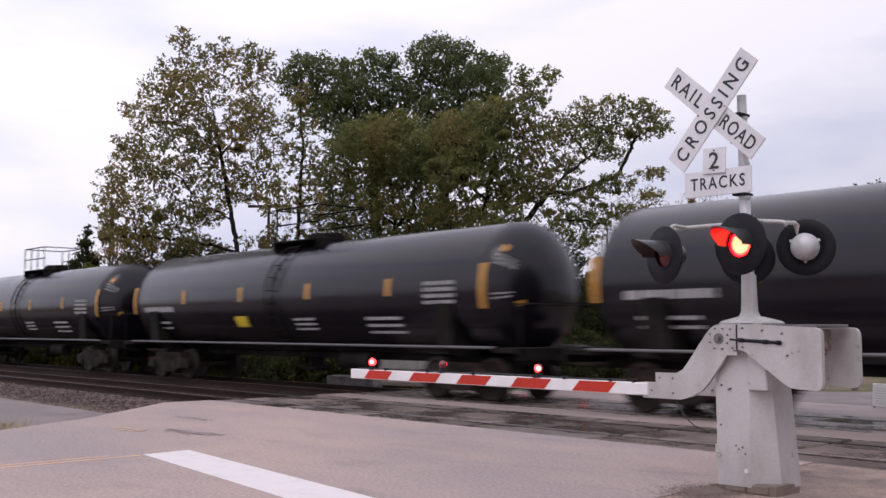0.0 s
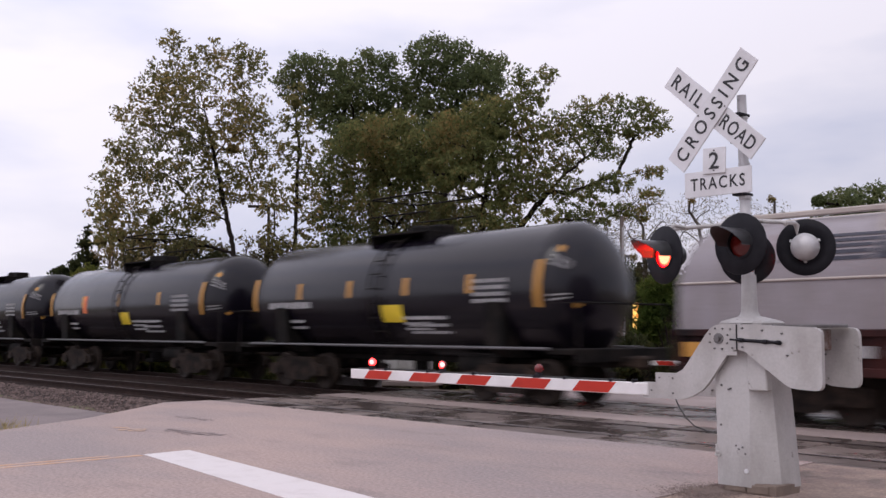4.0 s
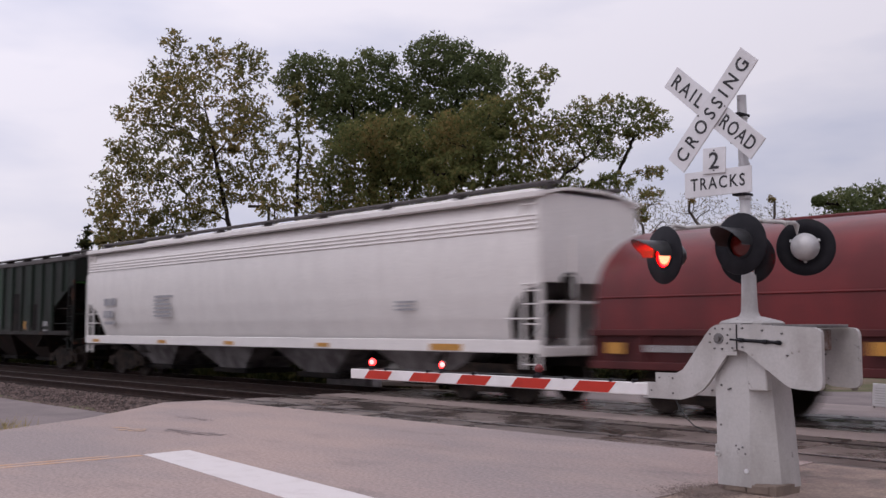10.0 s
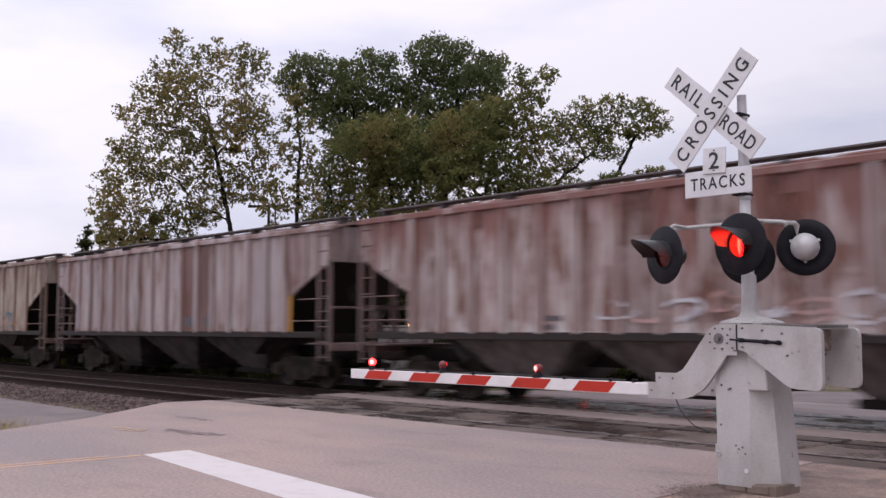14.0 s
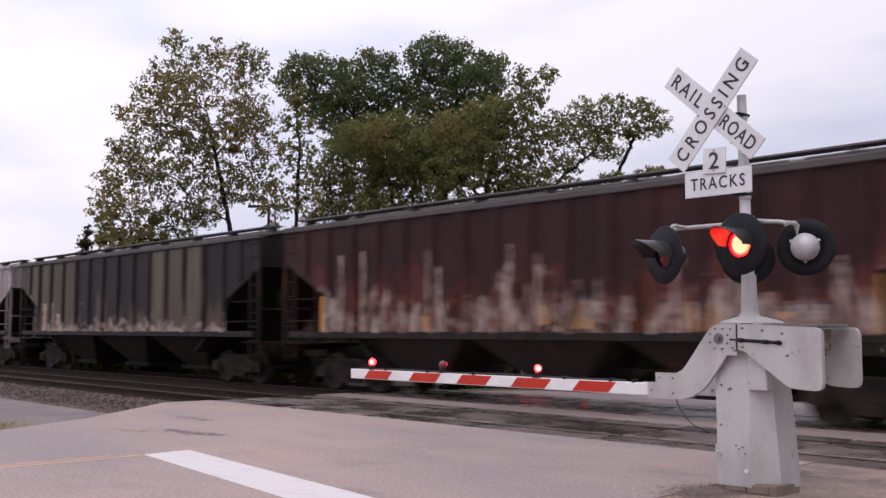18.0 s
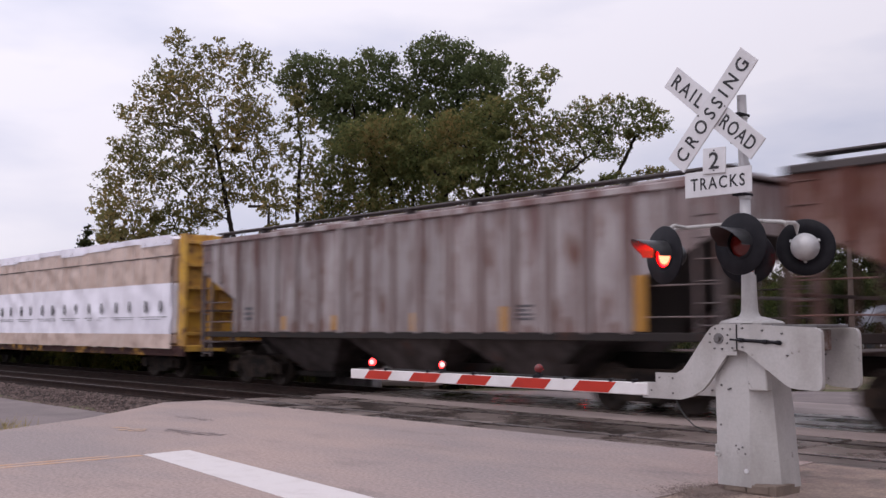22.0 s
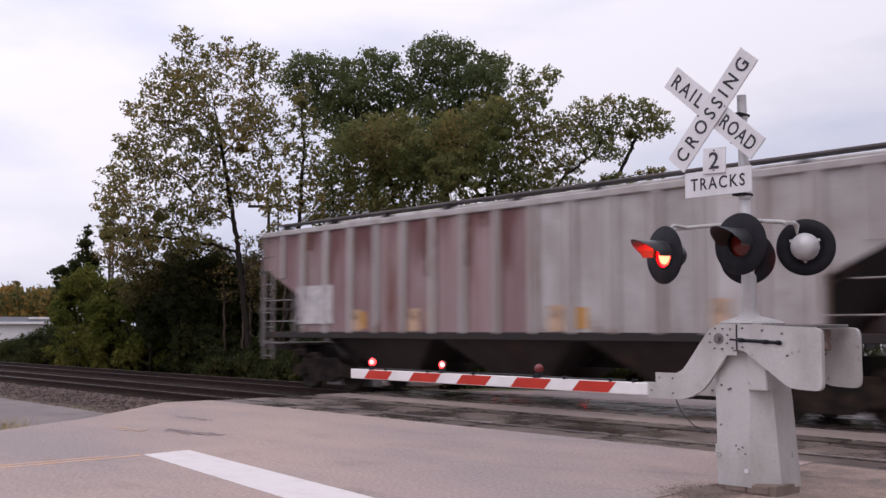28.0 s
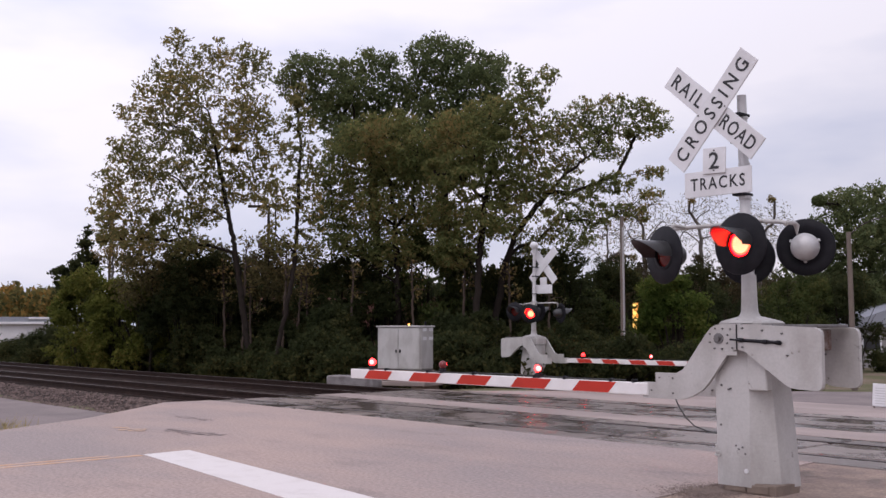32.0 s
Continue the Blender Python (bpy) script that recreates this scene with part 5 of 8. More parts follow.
            part("seam", Build().tube([(x0 + 0.1, -W - 0.004, 2.12), (x1 - 0.1, -W - 0.004, 2.12)], 0.022, 6), hood_paint, hood)
            part("ridge", Build().cbox(x0 + 0.4, x1 - 0.4, -0.08, 0.08, top - 0.02, top + 0.07, 0.02), hood_paint, hood)
    for s in (-1, 1):
        g = Build()
        for y in (-1.3, 1.3):
            g.tube([(half - 0.05, y, 0.8), (half - 0.05, y, 2.1), (half - 0.55, y, 2.1)], 0.022, 6)
        g.tube([(half - 0.05, -1.3, 2.1), (half - 0.05, 1.3, 2.1)], 0.022, 6)
        part("end_rail", g, M_RAILING, car, "", pose(0, 0, 0, 0, 0, 0 if s > 0 else 180))
    writing(car, text, -W - 0.108, M_LETTER, rng)
    writing(car, dark_text, -W - 0.012, M_DARKLETTER, rng)
    patches(car, stripes, -W - 0.108, M_ORANGE)
    running_gear(car, half, 2.0)
    return car


def wrap(car, x0, x1, z0, z1, y, material):
    """Creased sheet over the face of a bundle."""
    nx, nz = 24, 10
    vs = []
    for i in range(nx + 1):
        for j in range(nz + 1):
            x, z = x0 + (x1 - x0) * i / nx, z0 + (z1 - z0) * j / nz
            fold = noise.noise(Vector((x * 3.2, 7.0, z * 0.8))) * 0.06 + noise.noise(Vector((x * 1.1 + z * 1.3, 3.0, z * 1.1))) * 0.055 + noise.noise(Vector((x * 7, 1.0, z * 4))) * 0.024
            vs.append((x, y - 0.05 + fold, z - (0.03 * noise.noise(Vector((x * 2, 9, 0))) if j == 0 and z0 < 1.1 else 0)))
    part("wrap_sheet", Build().add(vs, [(i * (nz + 1) + j, (i + 1) * (nz + 1) + j, (i + 1) * (nz + 1) + j + 1, i * (nz + 1) + j + 1) for i in range(nx) for j in range(nz)], True), material, car, "creased plastic wrap")


M_WRAPSEAM = mat("wrap_fold", (0.12, 0.09, 0.085), 0.7, second=(0.2, 0.15, 0.13), scale=4)


def centerbeam(label, L):
    car = thing("centerbeam_car", label, "railway car", None, "freight cars")
    half, W = L / 2, 1.47
    rng = random.Random(5)
    yel = mat("car_yellow", (0.60, 0.34, 0.05), 0.6, second=(0.3, 0.15, 0.06), scale=1.5, amount=0.8, third=RUST, third_scale=3)
    sill_rust = mat("sill_rusty", (0.05, 0.022, 0.02), 0.8, second=(0.42, 0.22, 0.04), scale=1.6, amount=1.0, low=0.52, high=0.62, spec=0.2)
    tan = mat("lumber_wrap_tan", (0.57, 0.42, 0.355), 0.36, second=(0.49, 0.36, 0.3), scale=1.2, amount=0.8, stretch=(1, 1, 0.3), fine_amount=0.05, bump=0.5, bump_scale=2.5)
    white = mat("lumber_wrap_white", (0.86, 0.82, 0.90), 0.35, second=(0.76, 0.72, 0.79), scale=1.5, amount=0.6, fine_amount=0.03, bump=0.6, bump_scale=2.5)
    part("deck", Build().cbox(-half, half, -W, W, 0.86, 1.05, 0.02), yel, car, "yellow deck")
    for y in (-W, W):
        s = Build().cbox(-half, half, y - 0.05, y + 0.05, 0.72, 1.04, 0.015)
        for i in range(22):
            x = -half + 0.6 + (L - 1.2) * i / 21
            s.cbox(x - 0.12, x + 0.12, y - 0.08, y + 0.08, 0.84, 0.98, 0.015)
        part("side_sill", s, sill_rust, car, "rusty side sill with remains of yellow paint")
    part("centre_beam", Build().cbox(-half + 0.3, half - 0.3, -0.09, 0.09, 1.0, 4.35, 0.02), yel, car, "yellow centre beam")
    for s in (-1, 1):
        bh = part("bulkhead", Build().cbox(-0.05, 0.05, -W, W, 1.0, 4.45, 0.015), yel, car, "yellow end bulkhead", pose(s * (half - 0.4), 0, 0, 0, 0, 0 if s > 0 else 180))
        for y in (-W + 0.08, -0.5, 0.5, W - 0.08):
            part("post", Build().cbox(0.053, 0.3, y - 0.07, y + 0.07, 1.0, 4.45, 0.015), yel, bh)
        for z in (1.4, 2.1, 2.8, 3.5, 4.2):
            part("rib", Build().cbox(0.053, 0.2, -W, W, z - 0.05, z + 0.05, 0.01), yel, bh)
    n = 10
    run = L - 1.3
    for y0, y1 in ((-W - 0.05, -0.12), (0.12, W + 0.05)):
        for i in range(n):
            x0 = -run / 2 + run * i / n
            x1 = x0 + run / n - 0.025
            for z0, z1, material, name in ((1.07, 1.39, tan, "lumber_bundle"), (1.395, 2.96, white, "lumber_bundle"), (2.965, 3.79, tan, "lumber_bundle"), (3.795, 4.36 + rng.uniform(-0.03, 0.04), tan, "lumber_bundle")):
                d = rng.uniform(-0.015, 0.015)
                if y0 < 0:
                    wrap(car, x0, x1 + 0.02, z0 - (0.12 if z0 < 1.1 else 0), z1, y0 - 0.03, material)
                part(name, Build().cbox(x0, x1, y0 - d if y0 < 0 else y0, y1 if y0 < 0 else y1 + d, z0, z1, 0.05), material, car, "wrapped lumber bundle")
    for i in range(n):
        x0 = -run / 2 + run * i / n
        top = Build().cbox(x0 - 0.02, x0 + run / n + 0.02, -W - 0.07, W + 0.07, 4.2, 4.42 + rng.uniform(-0.02, 0.05), 0.1)
        part("wrap_sheet", top, white, car, "loose white wrap over the load")
        wrap(car, x0 - 0.01, x0 + run / n + 0.01, 4.2 + 0.06 * (i % 3 - 1), 4.44, -W - 0.11, white)
        for x in (x0 + 0.35, x0 + run / n * 0.5, x0 + run / n - 0.35):
            part("strap", Build().box(x - 0.012, x + 0.012, -W - 0.176, -W - 0.17, 2.97, 4.3), M_STRAP, car, "grey strap")
        for x in (x0 + 0.55, x0 + 1.55):
            part("mark", Build().plate([(x - 0.09, 2.1), (x + 0.02, 2.03), (x + 0.1, 2.15), (x + 0.06, 2.38), (x - 0.03, 2.46), (x - 0.1, 2.3)], -W - 0.176, -W - 0.17), M_DARKLETTER, car, "dark printed mark")
        seam = [(x0 + run / n * k / 6, -W - 0.15, 3.79 + 0.025 * noise.noise(Vector((x0 + k, 2.0, 0.0)))) for k in range(7)]
        part("seam", Build().tube(seam, 0.022, 5), M_WRAPSEAM, car, "dark fold between two bundles")
        b = Build()
        for zz, e in ((1.92, 0.15), (1.85, 0.4)):
            q = x0 + e
            while q < x0 + run / n - e - 0.2:
                b.box(q, q + 0.28, -W - 0.176, -W - 0.17, zz - 0.011, zz + 0.011)
                q += rng.uniform(0.31, 0.42)
        part("mark", b, M_DARKLETTER, car, "lines of fine print")
    running_gear(car, half, 2.4)
    return car


def paint(name, base, dirt, amount=0.6, rust=0.5, streak=0.22, rough=0.55, rust_color=RUST, scale=2.0, third_scale=1.6, vary=0.0, wear=()):
    return mat(name, base, rough, second=dirt, scale=scale, amount=amount, stretch=(1.6, 1.6, streak), low=0.41, high=0.6, spec=min(0.45, 0.12 + 0.8 * max(base)),
               third=rust_color, third_scale=third_scale, third_stretch=(1.3, 1.3, streak * 1.3), third_low=0.70 - 0.32 * rust, third_high=0.80 - 0.24 * rust, third_amount=0.92,
               fine=25, fine_amount=0.12, bump=0.06, per_object=vary, wear=wear)


def scrawl(car, x0, x1, z0, z1, y, colors, seed, n=9):
    """Spray-painted strokes side by side like big letters nobody can read."""
    rng = random.Random(seed)
    w = (x1 - x0) / n
    for i in range(n):
        c, hgt = x0 + w * (i + 0.5), (z1 - z0) * rng.uniform(0.75, 1.0)
        mid = (z0 + z1) / 2 + rng.uniform(-0.05, 0.05)
        b = Build()
        for j in range(3):
            a0, turn, rx, rz = rng.uniform(0, 6.28), rng.uniform(1.2, 4.2) * rng.choice((-1, 1)), w * rng.uniform(0.25, 0.62), hgt * rng.uniform(0.25, 0.5)
            ox, oz, wd = rng.uniform(-0.15, 0.15) * w, rng.uniform(-0.12, 0.12) * hgt, rng.uniform(0.02, 0.05)
            vs, m = [], 9
            for k in range(m + 1):
                a = a0 + turn * k / m
                for q in (-1, 1):
                    vs.append((c + ox + (rx + q * wd) * math.cos(a), -0.002 * j, mid + oz + (rz + q * wd) * math.sin(a)))
            b.add(vs, [(2 * k, 2 * k + 1, 2 * k + 3, 2 * k + 2) for k in range(m)])
        part("graffiti_stroke", b, colors[i % len(colors)], car, "spray-painted stroke", pose(0, y - 0.001 * (i % 3), 0))


def worn(car, x0, x1, y, n, z0, zlow, zhigh, material, seed, w, label):
    """Ragged worn streaks that rise from the sill."""
    rng = random.Random(seed)
    for i in range(n):
        c, top, hw = rng.uniform(x0, x1), rng.uniform(zlow, zhigh), w * rng.uniform(0.3, 0.75)
        bottom = z0 + (rng.uniform(0, 0.25) if zhigh < 2.2 else 0)
        m = 5
        left = [(c - hw * rng.uniform(0.55, 1.05) * (1 - 0.35 * k / m), bottom + (top - bottom) * k / m) for k in range(m + 1)]
        right = [(c + hw * rng.uniform(0.55, 1.05) * (1 - 0.35 * k / m), bottom + (top - bottom) * k / m) for k in range(m + 1)]
        part("worn_streak", Build().plate(left + right[::-1], -0.0015, 0.0015), material, car, label, pose(0, y - 0.0004 * i, 0))


M_WORNPALE = mat("worn_pale", (0.36, 0.29, 0.26), 0.7, second=(0.15, 0.07, 0.055), scale=3.5, amount=1.0, low=0.4, high=0.62, stretch=(1.5, 1.5, 0.5), spec=0.2, ragged=(3.4, (1.6, 1, 0.4), 0.1, 0.0))
M_RUSTSTREAK = mat("rust_streak", (0.15, 0.065, 0.05), 0.8, second=(0.27, 0.2, 0.185), scale=2.5, amount=1.0, low=0.42, high=0.6, stretch=(1.5, 1.5, 0.4), spec=0.15, ragged=(3.4, (1.6, 1, 0.4), 0.1, 0.0))
M_DRIP = mat("rust_drip", (0.12, 0.052, 0.042), 0.8, second=(0.2, 0.12, 0.105), scale=3, amount=1.0, low=0.42, high=0.62, stretch=(1.5, 1.5, 0.4), spec=0.15, ragged=(3.4, (1.6, 1, 0.4), 0.1, 0.0))
M_GRIMELINE = mat("grime_line", (0.12, 0.09, 0.075), 0.8, second=(0.2, 0.165, 0.15), scale=3, amount=1.0, stretch=(1.5, 1.5, 0.4), spec=0.15, ragged=(3.4, (1.6, 1, 0.4), 0.1, 0.0))
M_FLAKE = mat("peeled_brown", (0.045, 0.022, 0.02), 0.8, second=(0.11, 0.055, 0.046), scale=3, amount=1.0, spec=0.12, ragged=(3.4, (1.3, 1, 1.0), 0.05, 0.075))
M_PEACH = mat("peach_patch", (0.5, 0.33, 0.22), 0.7, second=(0.4, 0.27, 0.2), scale=3, ragged=(3, (1, 1, 0.8), 0.15, 0.0))
M_RUSTPATCH = mat("rust_patch", (0.095, 0.03, 0.019), 0.8, second=(0.03, 0.013, 0.012), scale=3, amount=1.0, stretch=(1.5, 1.5, 0.6), spec=0.12, ragged=(3.4, (1.6, 1, 0.4), 0.1, 0.0))


def tank_emblem(car, x, z, zc, r):
    """A pale swoosh ring with three plain blocks on the tank's flank, and pale spray paint on its end."""
    def on(px, pz, lift=0.012):
        a = math.asin(max(-0.98, min(0.98, (pz - zc) / r)))
        return (px, -(r + lift) * math.cos(a), zc + (r + lift) * math.sin(a))
    b = Build()
    vs, n = [], 26
    for k in range(n + 1):
        a = radians(150 + 265 * k / n)
        wd = 0.10 * math.sin(math.pi * (0.08 + 0.84 * k / n)) + 0.02
        for q in (1 - wd, 1 + wd):
            vs.append(on(x + 1.15 * q * math.cos(a), z + 0.5 * q * math.sin(a) - 0.05))
    b.add(vs, [(2 * k, 2 * k + 1, 2 * k + 3, 2 * k + 2) for k in range(n)])
    part("emblem_ring", b, M_PALESPRAY, car, "pale painted ring")
    for i in range(3):
        q = Build()
        x0 = x - 0.62 + 0.5 * i
        for zz in (0.02, 0.22, 0.42):
            q.add([on(x0, z + zz - 0.05), on(x0 + 0.36, z + zz - 0.05), on(x0 + 0.40, z + zz + 0.05), on(x0 + 0.04, z + zz + 0.05)], [(0, 1, 2, 3)])
        q.add([on(x0, z - 0.02), on(x0 + 0.12, z - 0.02), on(x0 + 0.2, z + 0.46), on(x0 + 0.08, z + 0.46)], [(0, 1, 2, 3)])
        part("emblem_block", q, M_PALESPRAY, car, "pale painted block")


def head_scrawl(car, cyl, zc, r, seed):
    """Pale sprayed strokes on the near quarter of a tank's dished end."""
    rng = random.Random(seed)

    def on(t, f):
        q = (r + 0.012) * math.cos(radians(t))
        return (cyl + 0.752 * math.sin(radians(t)), -q * math.cos(radians(f)), zc + q * math.sin(radians(f)))
    for i in range(9):
        ct, cf = 14 + 34 * (i % 3) / 2 + rng.uniform(-3, 3), -8 + 32 * (i // 3) / 2 + rng.uniform(-3, 3)
        a0, turn, rt, rf = rng.uniform(0, 6.28), rng.uniform(2.5, 5) * rng.choice((-1, 1)), rng.uniform(6, 10), rng.uniform(5, 9)
        vs = []
        for k in range(11):
            a = a0 + turn * k / 10
            for q in (-1.6, 1.6):
                vs.append(on(ct + (rt + q) * math.cos(a), cf + (rf + q) * math.sin(a)))
        part("graffiti_stroke", Build().add(vs, [(2 * k, 2 * k + 1, 2 * k + 3, 2 * k + 2) for k in range(10)]), M_WHITESPRAY, car, "pale sprayed stroke")


M_WHITESPRAY = mat("white_spray", (0.6, 0.58, 0.6), 0.6, second=(0.42, 0.4, 0.42), scale=5)
M_PALESPRAY = mat("pale_spray", (0.5, 0.49, 0.52), 0.6, second=(0.32, 0.31, 0.34), scale=4, amount=0.8)
M_BLUESPRAY = mat("blue_spray", (0.06, 0.13, 0.18), 0.6, second=(0.04, 0.08, 0.11), scale=4)
M_OCHRESPRAY = mat("ochre_spray", (0.42, 0.22, 0.09), 0.6, second=(0.28, 0.13, 0.06), scale=4)
M_PINKSPRAY = mat("pink_spray", (0.42, 0.26, 0.24), 0.6, second=(0.3, 0.18, 0.16), scale=4)
M_CREAMPATCH = mat("cream_patch", (0.5, 0.42, 0.36), 0.7, second=(0.27, 0.16, 0.11), scale=2.5, amount=0.9, third=RUST, third_scale=2.5, third_low=0.55, third_high=0.7, ragged=(2.6, (1, 1, 0.7), 0.16, 0.0))
M_WHITEPATCH = mat("white_patch", (0.6, 0.57, 0.57), 0.6, second=(0.4, 0.36, 0.36), scale=2, amount=0.7, ragged=(2.4, (1, 1, 0.8), 0.2, 0.0))


# where each car's rear end stands on the track at the start, from the first car to the last
ENDS = [7.2, -11.95, -31.07, -49.89, -63.0, -80.85, -94.24, -108.64, -121.82, -135.07, -154.16, -173.28, -188.31, -210.96, -228.58, -247.27, -265.72,
        -284.04, -302.16, -320.66, -339.35, -358.18, -377.1, -395.52, -414.05, -438.16, -460.18, -478.81, -497.53, -516.45]
SPEED = 17.605


def place(i, gap):
    """Length and centre of the i-th car, with that gap before it."""
    a, b = ENDS[i + 1], ENDS[i] - gap
    return b - a, (a + b) / 2


M_PINKRED = mat("pink_red_paint", (0.5, 0.07, 0.06), 0.5, second=(0.55, 0.25, 0.24), scale=6, amount=0.9)


def shell_panel(car, x, z, zc, r, w, h, material, name, label):
    """A painted patch that follows a tank's near side, from x along its length."""
    lift = r + 0.009
    vs = []
    for k in range(6):
        q = z - h / 2 + h * k / 5
        y = -math.sqrt(lift * lift - (q - zc) ** 2)
        vs += [(x, y, q), (x + w, y, q)]
    part(name, Build().add(vs, [(2 * k, 2 * k + 1, 2 * k + 3, 2 * k + 2) for k in range(5)]), material, car, label)


def train():
    black = mat("tank_black", (0.0045, 0.0032, 0.0065), 0.17, spec=0.36, second=(0.0085, 0.0075, 0.01), scale=0.8, amount=0.9, stretch=(1, 1, 0.4), fine=20, fine_amount=0.08, bump=0.04,
                third=(0.016, 0.014, 0.014), third_scale=1.5, third_stretch=(1.5, 1.5, 0.25), third_low=0.62, third_high=0.85, third_amount=0.6, rough2=0.27)

    def add(i, gap, make, tail=0.0):
        L, c = place(i, gap)
        L, c = L + tail, c - tail / 2
        car = make(L)
        car.matrix_basis = pose(c, FAR_Y, 0)
        car["at"] = c
        CARS.append(car)

    def tank_marks(L, n, sign=None, o=()):
        h = L / 2 - 0.35
        st = [(-h, 2.45, 0.85), (h - 0.15, 2.45, 0.95)] + [(-h + (2 * h) * k / (n + 1), 2.5, 0.4) for k in range(1, n + 1)]
        tx = [(-h + 0.7, 2.15, 1.9, 0.16, 1), (-h + 0.9, 1.75, 1.3, 0.09, 2), (0.9, 1.8, 0.9, 0.07, 3), (h - 2.0, 2.55, 1.0, 0.08, 4), (h - 4.2, 1.8, 1.3, 0.09, 3)]
        return dict(stripes=st, text=tx, placards=[sign] if sign else (), orange=o)

    tanks = {0: (4, None, False, ()), 1: (4, (-1.7, 1.75, 0.6, 0.3), True, ()), 2: (4, None, True, ()),
             3: (0, (0.6, 2.1, 0.7, 0.35), False, ()), 5: (4, (0.5, 1.9, 0.8, 0.4), True, ()), 6: (3, (0.4, 1.9, 0.7, 0.4), True, ((-2.7, 2.4, 0.3, 0.6),)),
             7: (2, (0.9, 2.3, 0.8, 0.38), False, ()), 8: (3, (1.2, 2.3, 0.8, 0.38), False, ()), 9: (4, None, True, ())}
    for i, (n, sign, high, o) in tanks.items():
        lab = "long black tank car with yellow reflective strips" if i in (0, 1, 2, 9) else "short black tank car with yellow reflective strips and a placard"
        add(i, 2.7, lambda L: tank(lab, L, black, 3.9 if i in (0, 1, 2, 9) else 3.78, 1.5 if i in (0, 1, 2, 9) else 1.45, rail_high=high, seed=i, **tank_marks(L, n, sign, o)), 0.55)
        if i == 3:
            L = place(3, 2.7)[0] + 0.55
            shell_panel(CARS[-1], -L / 2 + 1.1, 2.42, 2.33, 1.45, 2.1, 0.34, M_PINKRED, "graffiti_patch", "pinkish red painted band")
            shell_panel(CARS[-1], -L / 2 + 2.55, 2.36, 2.33, 1.45, 0.55, 0.62, M_HOTORANGE, "graffiti_patch", "orange painted patch")
        if i == 9:
            head_scrawl(CARS[-1], place(9, 2.7)[0] / 2 - 0.325, 2.4, 1.5, 12)
            tank_emblem(CARS[-1], 5.45, 2.85, 2.4, 1.5)
            scrawl(CARS[-1], -0.3, 5.5, 1.5, 2.1, -1.53, [M_BLUESPRAY, M_RAILING, M_RAILING], 4, 8)
    cream = paint("hood_cream", (0.40, 0.35, 0.315), (0.31, 0.265, 0.24), 0.7, 0.2, 0.4)
    deck_brown = paint("deck_brown", (0.007, 0.006, 0.0065), (0.05, 0.014, 0.012), 0.9, 0.2, 0.6)
    add(4, 1.5, lambda L: coil_car("coil car with two cream hoods on a rusty brown deck", L, cream, deck_brown, 2, text=[(-L / 2 + 1.4, 1.2, 2.2, 0.18, 1), (-2, 1.2, 1.2, 0.14, 1), (3, 1.2, 1.4, 0.14, 1)],
                                    stripes=[(-L / 2 + 0.5, 1.2, 0.5, 0.25), (L / 2 - 2.6, 1.2, 0.5, 0.25), (-L / 4 + 0.6, 1.85, 0.3, 0.14)], seed=4, back=0.0, lead=1.95, second_paint=paint("hood_grey", (0.25, 0.225, 0.24), (0.2, 0.175, 0.175), 0.7, 0.2, 0.4)))
    maroon = paint("hood_maroon", (0.145, 0.021, 0.022), (0.085, 0.015, 0.016), 0.8, 0.2, 0.5, rough=0.3)
    maroon_deck = paint("deck_maroon", (0.085, 0.02, 0.02), (0.05, 0.014, 0.014), 0.8, 0.2, 0.5)
    add(11, 1.5, lambda L: coil_car("coil car with one long maroon hood", L, maroon, maroon_deck, 1, 3.4, text=[(1.0, 1.95, 2.2, 0.28, 1), (-0.4, 1.75, 0.6, 0.12, 1), (-5.5, 1.2, 1.6, 0.12, 1), (4.5, 1.2, 1.2, 0.12, 2)],
                                     stripes=[(-L / 2 + 0.6, 1.2, 0.4, 0.2), (-1.2, 1.25, 0.5, 0.2), (L / 2 - 1.0, 1.25, 0.5, 0.3), (L / 2 - 1.0, 1.9, 0.5, 0.3)], flat=False, seed=11))
    dull = (0.03, 0.023, 0.021)
